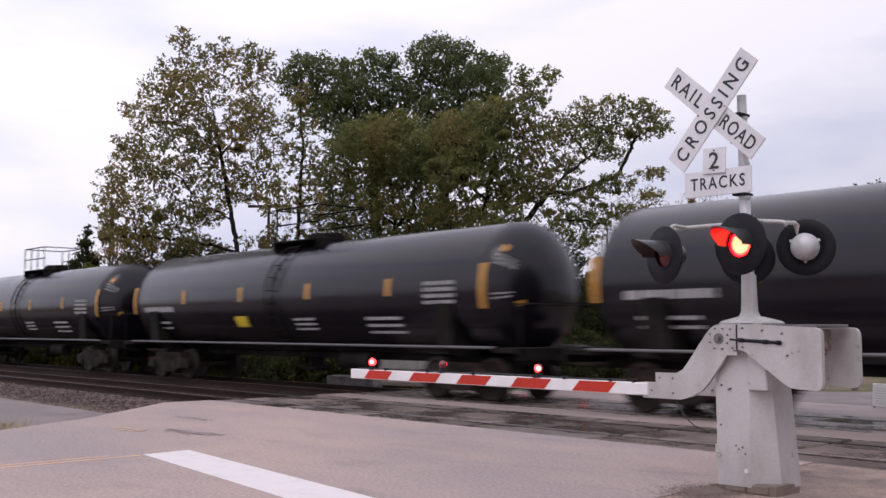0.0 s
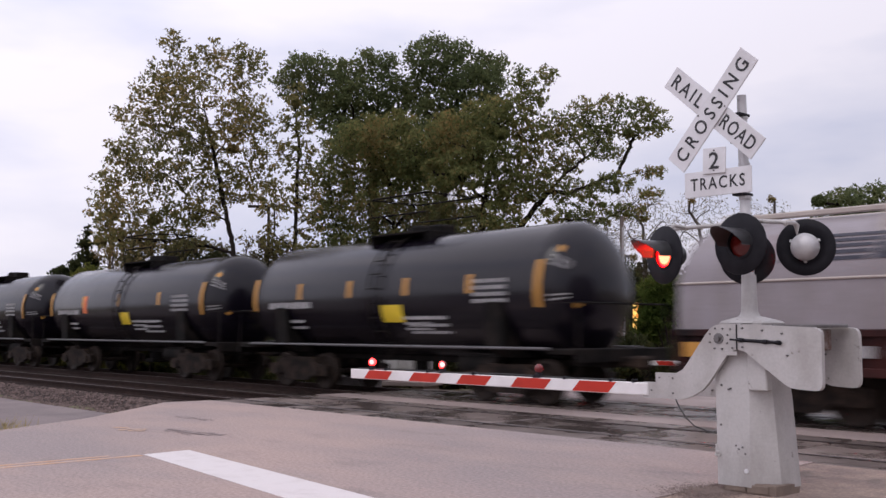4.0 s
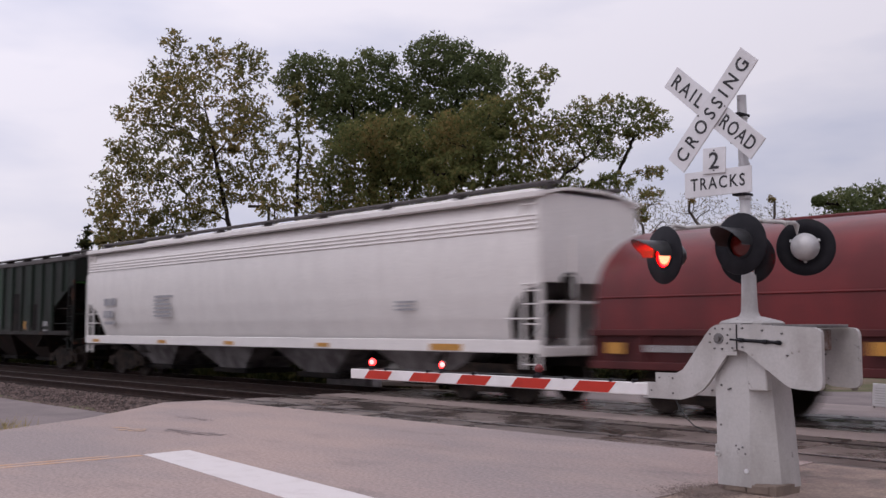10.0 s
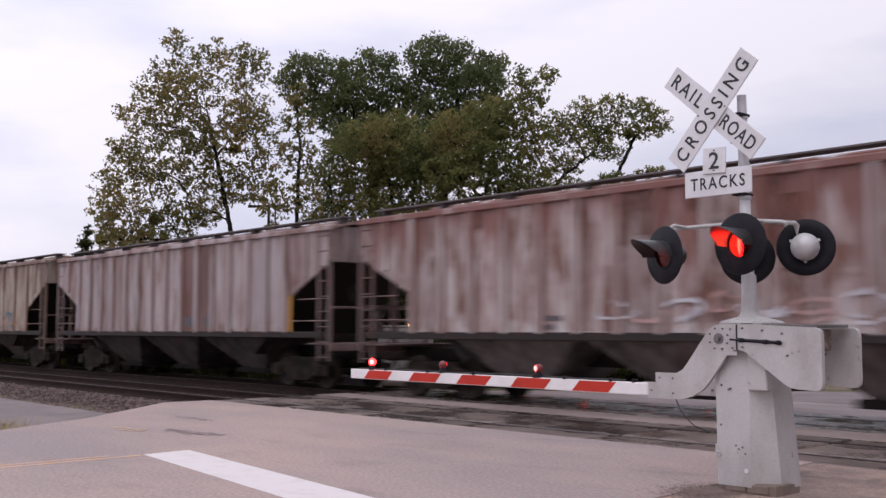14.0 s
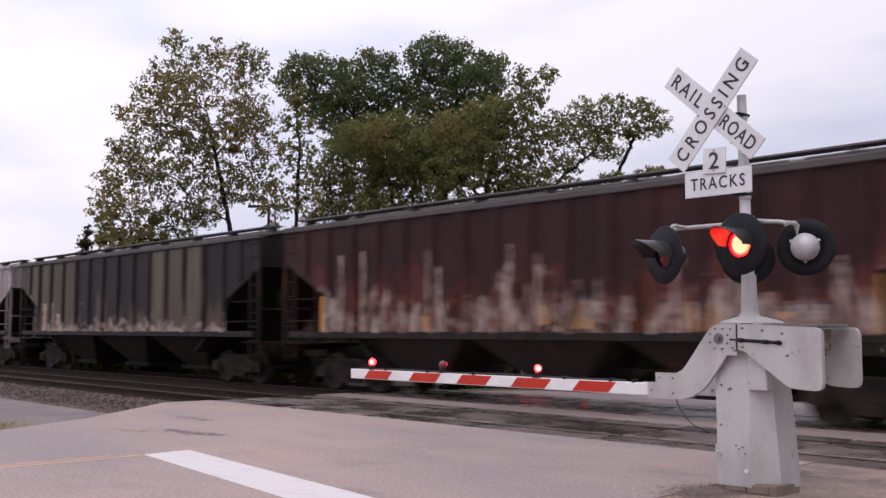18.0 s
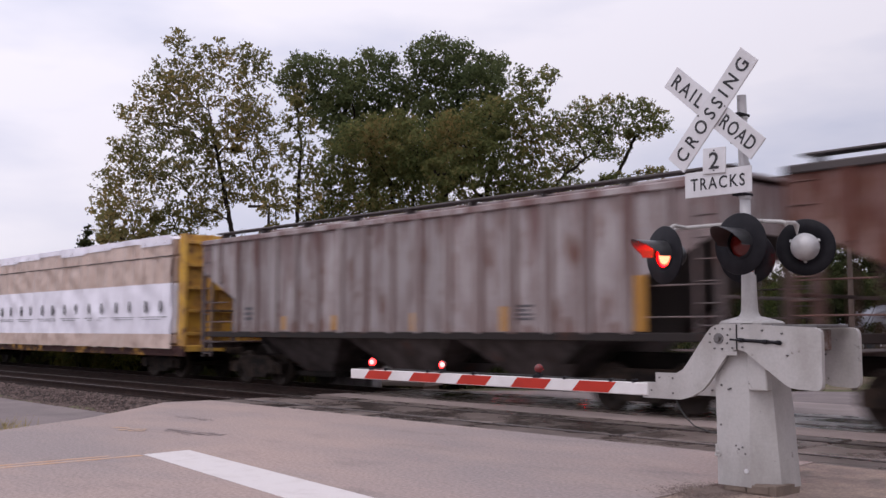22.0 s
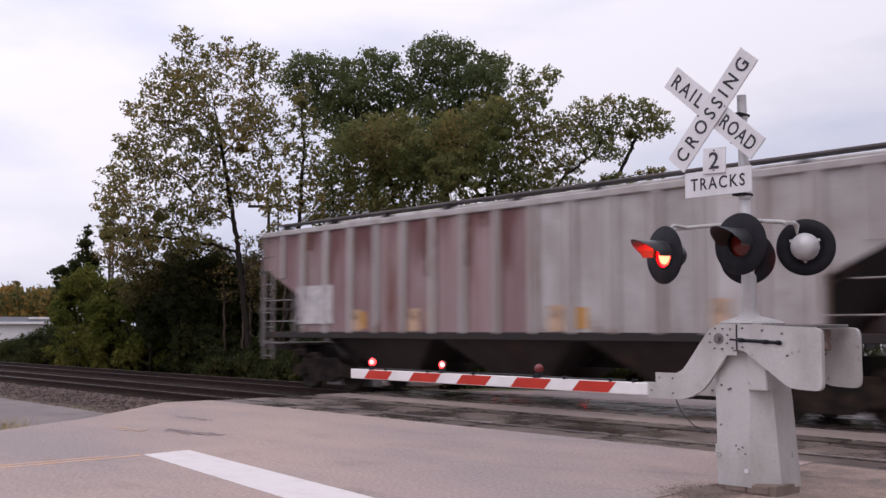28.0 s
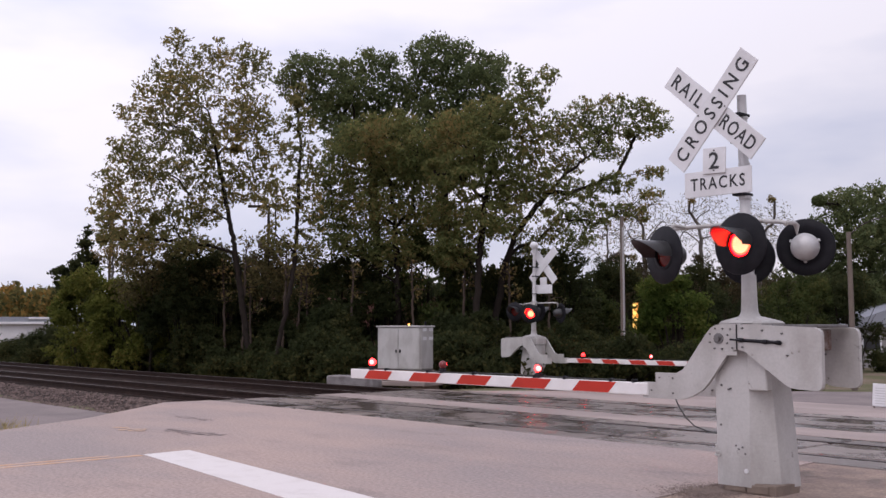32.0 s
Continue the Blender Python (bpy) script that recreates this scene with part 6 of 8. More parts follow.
    looks = {
        10: ("rusty brown covered hopper with faded cream paint patches", 4.1, (0.025, 0.0105, 0.0108), (0.05, 0.018, 0.015), 0.22, 16, 3),
        13: ("dark green covered hopper car, grimy", 4.12, (0.0085, 0.0165, 0.0105), (0.013, 0.012, 0.011), 0.2, 13, 3),
        14: ("pale grey covered hopper with brown grime", 4.08, (0.42, 0.385, 0.405), (0.26, 0.205, 0.21), 0.4, 15, 3),
        15: ("rust-streaked grey covered hopper", 4.08, (0.40, 0.345, 0.335), (0.19, 0.11, 0.1), 0.7, 15, 3),
        16: ("rust-streaked pinkish grey covered hopper", 4.06, (0.36, 0.31, 0.31), (0.24, 0.16, 0.15), 0.55, 15, 3),
        17: ("tan covered hopper with graffiti and brown stains", 4.14, (0.35, 0.29, 0.235), (0.2, 0.13, 0.105), 0.6, 11, 3),
        18: ("dirty cream covered hopper with blank patches", 4.05, (0.37, 0.33, 0.315), (0.25, 0.2, 0.185), 0.45, 15, 3),
        19: ("very rusty dark brown covered hopper with graffiti", 4.1, (0.025, 0.0105, 0.0115), (0.04, 0.014, 0.012), 0.15, 15, 3),
        20: ("grimy dark olive covered hopper", 4.07, (0.024, 0.018, 0.017), (0.014, 0.0115, 0.0115), 0.15, 13, 3),
        21: ("light grey-pink covered hopper car", 4.08, (0.38, 0.33, 0.325), (0.25, 0.2, 0.195), 0.4, 15, 3),
        22: ("brown rusted covered hopper with pale streaks", 4.05, (0.115, 0.044, 0.033), (0.21, 0.125, 0.108), 0.75, 15, 3),
        23: ("weathered grey covered hopper with brown streaks", 4.05, (0.34, 0.3, 0.3), (0.19, 0.14, 0.135), 0.5, 15, 3),
        26: ("grey-violet covered hopper with black grime at the ends", 4.1, (0.185, 0.175, 0.21), (0.085, 0.075, 0.09), 0.4, 15, 3),
        27: ("grey covered hopper streaked with red-brown rust", 4.05, (0.38, 0.33, 0.32), (0.2, 0.09, 0.08), 0.85, 15, 3),
        28: ("last covered hopper, half rusty brown and half grey", 4.05, (0.4, 0.375, 0.37), (0.29, 0.255, 0.245), 0.25, 15, 3),
    }
    pale, red, brown = (0.36, 0.295, 0.265), (0.13, 0.04, 0.026), (0.15, 0.08, 0.065)
    wears = {
        10: [((0.15, 0.05, 0.03), 1.4, 2.6, 1.6, 0.6, 0.16)],
        13: [((0.02, 0.017, 0.016), 1.4, 3.2, 0.9, 0.7, 0.24), ((0.09, 0.085, 0.08), 1.4, 2.3, 3.0, 0.5, 0.15)],
        14: [((0.05, 0.026, 0.024), 1.42, 3.8, 2.6, 0.8, 0.12), ((0.16, 0.085, 0.075), 4.1, 1.8, 2.2, 0.3, 0.1), (red, 4.1, 3.75, 3.0, 0.6, 0.24)],
        15: [((0.16, 0.062, 0.05), 4.1, 1.8, 1.3, 0.15, 0.3), ((0.45, 0.42, 0.41), 1.42, 2.1, 2.0, 0.8, 0.17)],
        16: [(brown, 4.1, 2.6, 1.8, 0.16, 0.22), (brown, 1.42, 1.9, 2.0, 0.6, 0.2)],
        17: [(brown, 4.1, 2.4, 1.4, 0.2, 0.24), (brown, 1.42, 2.4, 2.4, 0.5, 0.22)],
        18: [(brown, 1.42, 2.1, 2.4, 0.5, 0.22), (brown, 4.1, 3.4, 2.2, 0.3, 0.18)],
        19: [((0.09, 0.026, 0.02), 1.4, 4.1, 1.5, 0.4, 0.3), (pale, 1.42, 3.0, 2.6, 0.5, 0.3), ((0.16, 0.06, 0.035), 1.42, 2.8, 3.6, 0.7, 0.22), ((0.03, 0.014, 0.013), 1.42, 2.6, 2.2, 0.6, 0.17)],
        20: [((0.09, 0.06, 0.045), 1.42, 3.8, 1.2, 0.25, 0.22), (pale, 1.42, 2.15, 3.0, 0.8, 0.29), ((0.2, 0.08, 0.03), 1.42, 2.0, 3.4, 0.8, 0.16)],
        21: [(brown, 4.1, 3.5, 2.2, 0.3, 0.14), (brown, 1.42, 1.8, 2.6, 0.6, 0.17)],
        22: [((0.27, 0.19, 0.165), 1.42, 4.0, 1.6, 0.14, 0.22), (red, 4.1, 2.2, 1.8, 0.16, 0.2)],
        23: [((0.13, 0.065, 0.06), 4.1, 1.6, 2.0, 0.1, 0.2), (brown, 1.42, 1.9, 2.4, 0.6, 0.2)],
        26: [((0.09, 0.08, 0.085), 4.1, 2.4, 1.8, 0.14, 0.2), ((0.12, 0.085, 0.08), 1.42, 2.0, 2.4, 0.6, 0.2)],
        27: [((0.2, 0.09, 0.075), 4.1, 1.9, 1.4, 0.14, 0.24), (brown, 1.42, 2.0, 2.4, 0.6, 0.2)],
        28: [((0.2, 0.13, 0.12), 4.1, 2.4, 1.6, 0.14, 0.06), (brown, 1.42, 1.9, 2.4, 0.6, 0.18)],
    }
    for i, (lab, zt, base, dirt, rust, ribs, bays) in looks.items():
        worn_at = wears[i]
        pt = paint("hopper_paint", tuple(c * (1.0 if max(base) > 0.2 else 0.9) for c in base), dirt, 0.9, rust, rng_streak(i), vary=0.16, third_scale=2.5, wear=worn_at)
        light = max(base) > 0.2
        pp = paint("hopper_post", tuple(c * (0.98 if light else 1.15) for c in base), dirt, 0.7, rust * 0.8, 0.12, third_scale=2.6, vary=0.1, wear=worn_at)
        # dark rusty flange colour also carries the shadow beside each post
        fp = paint("hopper_flange_shade", tuple(d * 0.7 for d in dirt) if light else tuple(c * 0.8 for c in base), RUST if light else dirt, 0.8, min(1.0, rust + 0.1), 0.14, third_scale=2.6, vary=0.1, wear=worn_at)
        # side colour scaled down plus grime: shade below the sides is painted in
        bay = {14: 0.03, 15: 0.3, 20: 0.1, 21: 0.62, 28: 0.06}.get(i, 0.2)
        low = paint("hopper_bay_shade", tuple(bay * b + 0.5 * d for b, d in zip(base, (0.04, 0.026, 0.022))), dull, 0.8, 0.3, 0.4)
        deep = paint("hopper_hold_shade", tuple(0.05 * b + 0.3 * d for b, d in zip(base, dull)), dull, 0.8, 0.3, 0.4)
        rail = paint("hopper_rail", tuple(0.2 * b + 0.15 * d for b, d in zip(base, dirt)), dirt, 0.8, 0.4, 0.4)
        dk = mat("roof_grime", (0.05, 0.042, 0.042), 0.7, second=(0.09, 0.07, 0.065), scale=2)
        alt = lambda f: None
        if i == 10:
            deep = rail = paint("hopper_rust_end", (0.06, 0.022, 0.016), (0.04, 0.016, 0.013), 0.8, 0.2, 0.4, wear=[((0.36, 0.3, 0.28), 4.1, 3.4, 2.0, 0.8, 0.22)])
        if i == 28:
            red = paint("hopper_rusty", (0.2, 0.115, 0.12), (0.27, 0.2, 0.2), 0.8, 0.4, 0.16, vary=0.15, wear=[((0.11, 0.04, 0.04), 4.2, 1.9, 1.1, 0.14, 0.3)])
            alt = lambda f: red if f < 0.55 else None
        if i == 27:
            red = paint("hopper_rusty", (0.22, 0.11, 0.09), (0.34, 0.24, 0.22), 0.8, 0.5, 0.14, vary=0.15, wear=worn_at)
            alt = lambda f: red if f < 0.3 or 0.55 < f < 0.7 else None
        if i == 20:
            red = paint("hopper_olive", (0.1, 0.083, 0.056), (0.06, 0.047, 0.037), 0.9, 0.1, 0.14, vary=0.15, wear=worn_at)
            alt = lambda f: red if f < 0.25 or 0.68 < f < 0.88 else None
        if i == 13:
            red = paint("hopper_green", (0.012, 0.036, 0.017), (0.012, 0.016, 0.012), 0.7, 0.1, 0.3, vary=0.15, wear=worn_at[:1])
            alt = lambda f: red if 0.08 < f < 0.4 or 0.5 < f < 0.6 else None
        if i == 16:
            red = paint("hopper_streak", (0.2, 0.12, 0.11), (0.12, 0.06, 0.055), 0.9, 0.5, 0.14, vary=0.15, wear=worn_at)
            alt = lambda f: red if 0.58 < f < 0.7 else None
        h = lambda L: hopper(lab, L, zt, pt, low, ribs, bays, roof_paint=dk if i in (10, 13, 19, 20, 22, 26) else pt, stripes=STRIPES.get(i, ()), text=TEXTS.get(i, ()), dark_text=DARKS.get(i, ()), seed=i, post_paint=pp, alt=alt, flange_shade=fp, trim=rail, hold=deep)
        add(i, 1.15, h)
        car, y = CARS[-1], -1.54 - 0.05
        if i == 10:
            patches(car, [(-3.3, 3.55, 0.69, 0.5), (-2.6, 3.53, 0.39, 0.46), (-1.5, 3.54, 0.6, 0.5), (-0.5, 3.55, 0.85, 0.5), (1.3, 3.56, 0.7, 0.5), (2.2, 3.57, 0.58, 0.48), (-4.1, 2.86, 0.58, 0.49),
                          (-3.3, 2.86, 0.66, 0.5), (-2.4, 2.86, 0.68, 0.5), (-1.5, 2.87, 0.63, 0.5), (0.4, 2.88, 0.7, 0.5), (1.3, 2.88, 0.7, 0.5), (2.2, 2.9, 0.58, 0.5), (3.0, 2.9, 0.58, 0.5)], -1.54 - 0.028, M_CREAMPATCH, "paint_patch", "faded cream patch")
            patches(car, [(-6.5, 2.2, 0.5, 0.9), (-5.8, 2.2, 0.75, 0.9), (-4.9, 2.1, 0.69, 1.25), (-2.4, 1.75, 0.77, 0.6), (1.3, 1.78, 0.8, 0.6), (3.9, 1.8, 0.7, 0.7), (4.7, 1.8, 0.7, 0.7), (6.0, 1.8, 0.8, 0.7)], -1.54 - 0.028, M_CREAMPATCH, "paint_patch", "faded cream patch")
        if i == 10:
            worn(car, -6.5, 7.5, -1.54 - 0.027, 11, 4.02, 2.2, 3.6, M_RUSTPATCH, 51, 0.4, "red-brown rust stain")
            worn(car, 4.4, 7.4, -1.54 - 0.03, 5, 1.5, 2.2, 3.0, M_RUSTPATCH, 52, 0.4, "red-brown rust stain")
            tip = place(10, 1.15)[0] / 2
            patches(car, [(tip - 0.55, 3.72, 0.9, 0.5), (tip - 1.3, 3.68, 0.5, 0.3)], -1.54 - 0.026, M_CREAMPATCH, "paint_patch", "faded cream patch")
            for y, z, w, h in ((-0.9, 3.75, 1.1, 0.55), (0.6, 3.7, 1.0, 0.6)):
                part("paint_patch", Build().box(-0.004, 0.004, -w / 2, w / 2, -h / 2, h / 2), M_CREAMPATCH, car, "faded cream patch", pose(tip - 0.06, y, z))
            part("paint_patch", Build().box(-0.004, 0.004, -1.45, 1.45, -0.4, 0.4), M_RUSTPATCH, car, "rusty end", pose(tip - 0.064, 0, 3.66))
        if i == 13:
            mint = mat("mint_paint", (0.24, 0.42, 0.34), 0.6, second=(0.16, 0.29, 0.23), scale=3, amount=0.9, fine_amount=0.08)
            patches(car, [(-5.2, 2.5, 0.58, 0.36), (-4.55, 2.5, 0.58, 0.36), (-5.2, 2.1, 0.58, 0.36), (-4.55, 2.1, 0.58, 0.36)], -1.54 - 0.1, mint, "paint_patch", "pale green square")
            bright = paint("hopper_green_end", (0.03, 0.10, 0.02), (0.02, 0.05, 0.015), 0.6, 0.1, 0.3)
            part("end_cap", Build().cbox(-0.02, 0.02, -1.5, 1.5, 3.2, 4.1, 0.01), bright, car, "bright green end", pose(8.1, 0, 0))
            patches(car, [(-0.2, 1.9, 1.2, 0.9), (2.6, 2.2, 0.9, 1.5), (4.3, 2.0, 0.8, 1.0)], -1.54 - 0.026, M_UNDER, "grime_patch", "black grime patch")
        if i == 19:
            worn(car, -5.5, 5.5, -1.54 - 0.075, 9, 1.49, 1.6, 2.0, M_OCHRESPRAY, 42, 0.2, "ochre spray-painted scrap")
            worn(car, -6.5, 6.5, -1.54 - 0.052, 22, 1.48, 2.0, 3.0, M_RUSTPATCH, 31, 0.5, "red-brown rust stain")
            worn(car, -6.3, 6.5, -1.54 - 0.058, 19, 1.48, 1.9, 3.4, M_WORNPALE, 32, 0.26, "pale worn streak")
            worn(car, -6.3, 6.5, -1.54 - 0.064, 46, 1.48, 1.6, 2.18, M_WORNPALE, 33, 0.22, "pale worn scrap")
        if i == 17:
            scrawl(car, -8.0, -5.3, 1.55, 2.25, y, [M_PALESPRAY, M_BLACK], 5, 4)
            scrawl(car, 2.0, 6.5, 1.6, 2.3, y, [M_BLUESPRAY, M_OCHRESPRAY, M_PINKSPRAY], 6, 6)
        if i == 15:
            worn(car, -6.5, 7.5, -1.54 - 0.053, 9, 4.02, 2.3, 3.7, M_DRIP, 44, 0.3, "red-brown rust drip")
            worn(car, -2.5, 6.6, -1.54 - 0.024, 6, 1.5, 2.6, 4.05, M_RUSTSTREAK, 35, 0.5, "red-brown rust streak")
            scrawl(car, -1.5, 4.0, 1.65, 2.15, y, [M_PALESPRAY, M_PINKSPRAY], 7, 7)
        if i == 20:
            worn(car, -6.0, 6.3, -1.54 - 0.055, 14, 1.48, 1.62, 1.95, M_WORNPALE, 34, 0.35, "pale worn scrap")
            patches(car, [(-6.3, 2.0, 0.35, 1.0), (-5.7, 2.1, 0.4, 0.9), (-5.0, 1.8, 0.4, 0.6)], -1.54 - 0.028, M_CREAMPATCH, "paint_patch", "faded pale patch")
        if i == 27:
            worn(car, -6.5, 6.5, -1.54 - 0.024, 9, 1.5, 2.6, 4.0, M_RUSTSTREAK, 38, 0.4, "red-brown rust streak")
            patches(car, [(-4.6, 2.15, 2.6, 1.25)], -1.54 - 0.056, M_WHITEPATCH, "paint_patch", "large whitewashed patch")
            scrawl(car, -4.9, -3.6, 1.7, 2.4, y - 0.02, [M_PALESPRAY, M_DARKLETTER], 9, 3)
            patches(car, [(1.0, 1.7, 0.8, 0.45), (2.6, 1.7, 0.8, 0.4)], -1.54 - 0.028, M_PINKSPRAY, "paint_patch", "pale pink patch")
        if i == 28:
            worn(car, -8.2, 0.5, -1.54 - 0.053, 8, 4.0, 2.5, 3.7, M_DRIP, 43, 0.32, "red-brown rust drip")
            patches(car, [(-6.4, 2.15, 1.5, 0.95)], -1.54 - 0.056, M_WHITEPATCH, "paint_patch", "pale blank patch")
            patches(car, [(-4.7, 1.75, 0.35, 0.5), (-2.6, 1.75, 0.4, 0.5), (1.6, 1.75, 0.4, 0.5), (5.2, 1.8, 0.35, 0.5)], -1.54 - 0.03, M_PEACH, "paint_patch", "faded orange patch")
        if i == 18:
            patches(car, [(-6.3, 2.1, 0.9, 1.0), (3.6, 1.8, 1.0, 0.7), (4.9, 1.85, 0.9, 0.8)], -1.54 - 0.03, M_WHITEPATCH, "paint_patch", "pale blank patch")
            patches(car, [(-3.3, 1.72, 0.69, 0.55), (-1.4, 1.75, 0.69, 0.6), (0.4, 1.7, 0.69, 0.5), (1.4, 1.75, 0.69, 0.6), (6.2, 1.75, 0.69, 0.6)], -1.54 - 0.032, M_FLAKE, "paint_patch", "peeled dark brown patch")
            worn(car, -6.0, 3.4, -1.54 - 0.052, 16, 1.49, 1.58, 2.0, M_RUSTSTREAK, 39, 0.4, "brown grime stain")
            worn(car, -5.5, 4.5, -1.54 - 0.06, 6, 1.49, 1.7, 2.1, M_OCHRESPRAY, 40, 0.16, "orange stain")
        if i == 22:
            worn(car, -7.0, 7.5, -1.54 - 0.053, 9, 4.0, 1.9, 3.6, M_DRIP, 45, 0.3, "dark rust drip")
            worn(car, -6.5, 6.5, -1.54 - 0.024, 12, 1.5, 2.6, 4.0, M_WORNPALE, 37, 0.4, "pale worn streak")
            patches(car, [(-6.1, 1.95, 1.6, 0.75), (4.6, 1.75, 0.9, 0.5)], -1.54 - 0.03, M_WHITEPATCH, "paint_patch", "pale blank patch")
            patches(car, [(3.2, 1.75, 0.35, 0.4)], -1.54 - 0.03, M_DARKLETTER, "paint_patch", "dark patch")
        if i == 26:
            worn(car, -6.0, 6.5, -1.54 - 0.053, 9, 4.0, 3.0, 3.8, M_DRIP, 47, 0.34, "brown rust drip")
            patches(car, [(3.6, 2.2, 0.42, 1.5), (0.2, 1.65, 0.5, 0.28), (6.2, 1.7, 0.5, 0.3), (1.3, 1.7, 0.35, 0.35)], -1.54 - 0.028, M_WHITEPATCH, "paint_patch", "pale repainted patch")
        if i == 14:
            worn(car, -6.8, 6.8, -1.54 - 0.053, 12, 4.02, 2.8, 3.8, M_DRIP, 46, 0.24, "brown rust drip")
            worn(car, -6.5, 6.5, -1.54 - 0.024, 9, 1.5, 1.8, 3.4, M_RUSTSTREAK, 36, 0.3, "brown rust streak")
            patches(car, [(-5.3, 2.3, 0.9, 1.4), (-2.5, 2.35, 0.69, 1.1), (-1.55, 2.6, 0.69, 0.9), (-0.6, 2.2, 0.69, 1.3), (0.35, 1.9, 0.69, 0.8), (1.3, 2.15, 0.69, 0.5), (-1.55, 1.75, 0.69, 0.5), (3.3, 1.85, 1.2, 0.8), (5.2, 2.4, 0.9, 1.3), (-4.0, 1.7, 1.6, 0.5)], -1.54 - 0.03, M_FLAKE, "paint_patch", "peeled dark brown patch")
    white = paint("hopper_white", (0.69, 0.65, 0.63), (0.6, 0.56, 0.545), 0.5, 0.0, 0.4, rough=0.4)
    # bay colour far darker than the white sides, underside shade included
    wl = paint("hopper_white_bay_shade", (0.2, 0.185, 0.185), (0.07, 0.06, 0.06), 0.9, 0.1, 0.4)
    add(12, 1.15, lambda L: hopper("clean white smooth-sided covered hopper", L, 4.22, white, wl, 0, 4, sill=1.33, low=0.42, smooth_side=True, roof_paint=white, cut=1.0, trim=white, hold=M_HOLD,
                                   stripes=[(-L / 2 + 0.9, 1.16, 0.5, 0.1), (-5, 1.16, 0.5, 0.1), (-1, 1.16, 0.5, 0.1), (3.5, 1.16, 0.5, 0.1), (8, 1.16, 1.0, 0.14)],
                                   dark_text=[(-L / 2 + 1.5, 2.45, 0.9, 0.24, 2), (-L / 2 + 1.6, 1.75, 0.7, 0.1, 1), (-L / 2 + 5.2, 2.55, 1.2, 0.07, 6), (6.3, 2.15, 0.7, 0.05, 3)], seed=12))
    beige = paint("hopper_beige", (0.45, 0.4, 0.37), (0.35, 0.3, 0.28), 0.6, 0.05, 0.3, wear=[((0.2, 0.16, 0.145), 1.4, 2.0, 1.8, 0.5, 0.2)])
    # bay colour darker than the beige sides, underside shade included
    bl = paint("hopper_beige_bay_shade", (0.13, 0.11, 0.1), (0.05, 0.042, 0.04), 0.8, 0.1, 0.4)
    add(25, 1.15, lambda L: hopper("beige smooth-sided covered hopper with dark bays", L, 4.24, beige, bl, 0, 4, sill=1.46, sill_high=0.13, low=0.42, smooth_side=True, roof_paint=beige, cut=1.0, trim=beige, hold=M_HOLD, beads=(0.5,),
                                   
                                   dark_text=[(-L / 2 + 1.2, 2.2, 0.9, 0.14, 2), (1.0, 1.95, 1.2, 0.06, 3), (6.0, 1.9, 1.4, 0.06, 3)], seed=25))
    worn(CARS[-1], -9.0, 9.0, -1.54 - 0.004, 16, 1.5, 1.7, 2.05, M_GRIMELINE, 51, 0.22, "dark run-off stain")
    add(24, 1.2, lambda L: centerbeam("yellow centerbeam flat car loaded with wrapped lumber", L))


def rng_streak(i):
    return 0.6 if i in (22, 27, 28) else 0.16 + 0.07 * (i % 4)


STRIPES = {14: [(7.0, 1.75, 0.18, 0.5)], 16: [(6.8, 1.9, 0.2, 1.0), (2.8, 1.75, 0.15, 0.35)], 17: [(-8.0, 1.8, 0.2, 0.6)], 18: [(-7.0, 1.8, 0.16, 0.7), (6.9, 1.9, 0.2, 0.9), (3.0, 1.75, 0.15, 0.4)],
           19: [(-7.0, 1.9, 0.2, 0.9), (6.9, 1.9, 0.2, 0.9), (1.2, 1.8, 0.15, 0.5), (4.0, 1.75, 0.15, 0.4)], 21: [(6.5, 1.75, 0.3, 0.4)], 22: [(7.0, 1.75, 0.2, 0.5)],
           23: [(-6.8, 1.85, 0.2, 0.6), (-4.4, 1.7, 0.18, 0.35), (-2.2, 1.7, 0.18, 0.35), (0.8, 1.7, 0.18, 0.4), (3.6, 1.75, 0.18, 0.5), (7.0, 2.0, 0.22, 1.0)],
           28: [(-4.5, 1.75, 0.3, 0.4), (-2.0, 1.75, 0.3, 0.4), (2.2, 1.75, 0.3, 0.4), (5.0, 1.75, 0.25, 0.4)], 13: [(-6.6, 1.9, 0.2, 0.9), (-3.2, 1.75, 0.2, 0.45), (3.5, 1.7, 0.2, 0.3)],
           27: [(5.5, 1.8, 0.3, 0.6)]}
TEXTS = {13: [(-5.2, 1.75, 0.3, 0.3, 1), (5.2, 1.75, 0.6, 0.18, 2)], 19: [(5.6, 1.85, 0.6, 0.14, 1)],
         28: [(-7.0, 2.45, 1.2, 0.16, 3)], 17: [(-3, 1.9, 2.0, 0.12, 2)]}
DARKS = {14: [(-6.7, 1.85, 1.0, 0.12, 3), (5.0, 1.75, 0.4, 0.14, 2)], 16: [(1.2, 1.75, 0.5, 0.3, 1), (2.4, 1.75, 0.5, 0.3, 1)], 18: [(4.6, 1.85, 0.4, 0.16, 2)], 21: [(-6.5, 2.3, 1.0, 0.2, 3), (4.0, 2.05, 0.5, 0.42, 2)],
         23: [(3.9, 2.0, 0.5, 0.05, 4), (-6.3, 2.1, 0.6, 0.08, 3)], 26: [(3.8, 1.75, 0.4, 0.12, 2)], 17: [(-8.2, 1.7, 2.4, 0.5, 1)], 15: [(-3, 1.75, 0.7, 0.1, 3), (4.8, 1.75, 0.6, 0.12, 2)]}
train()


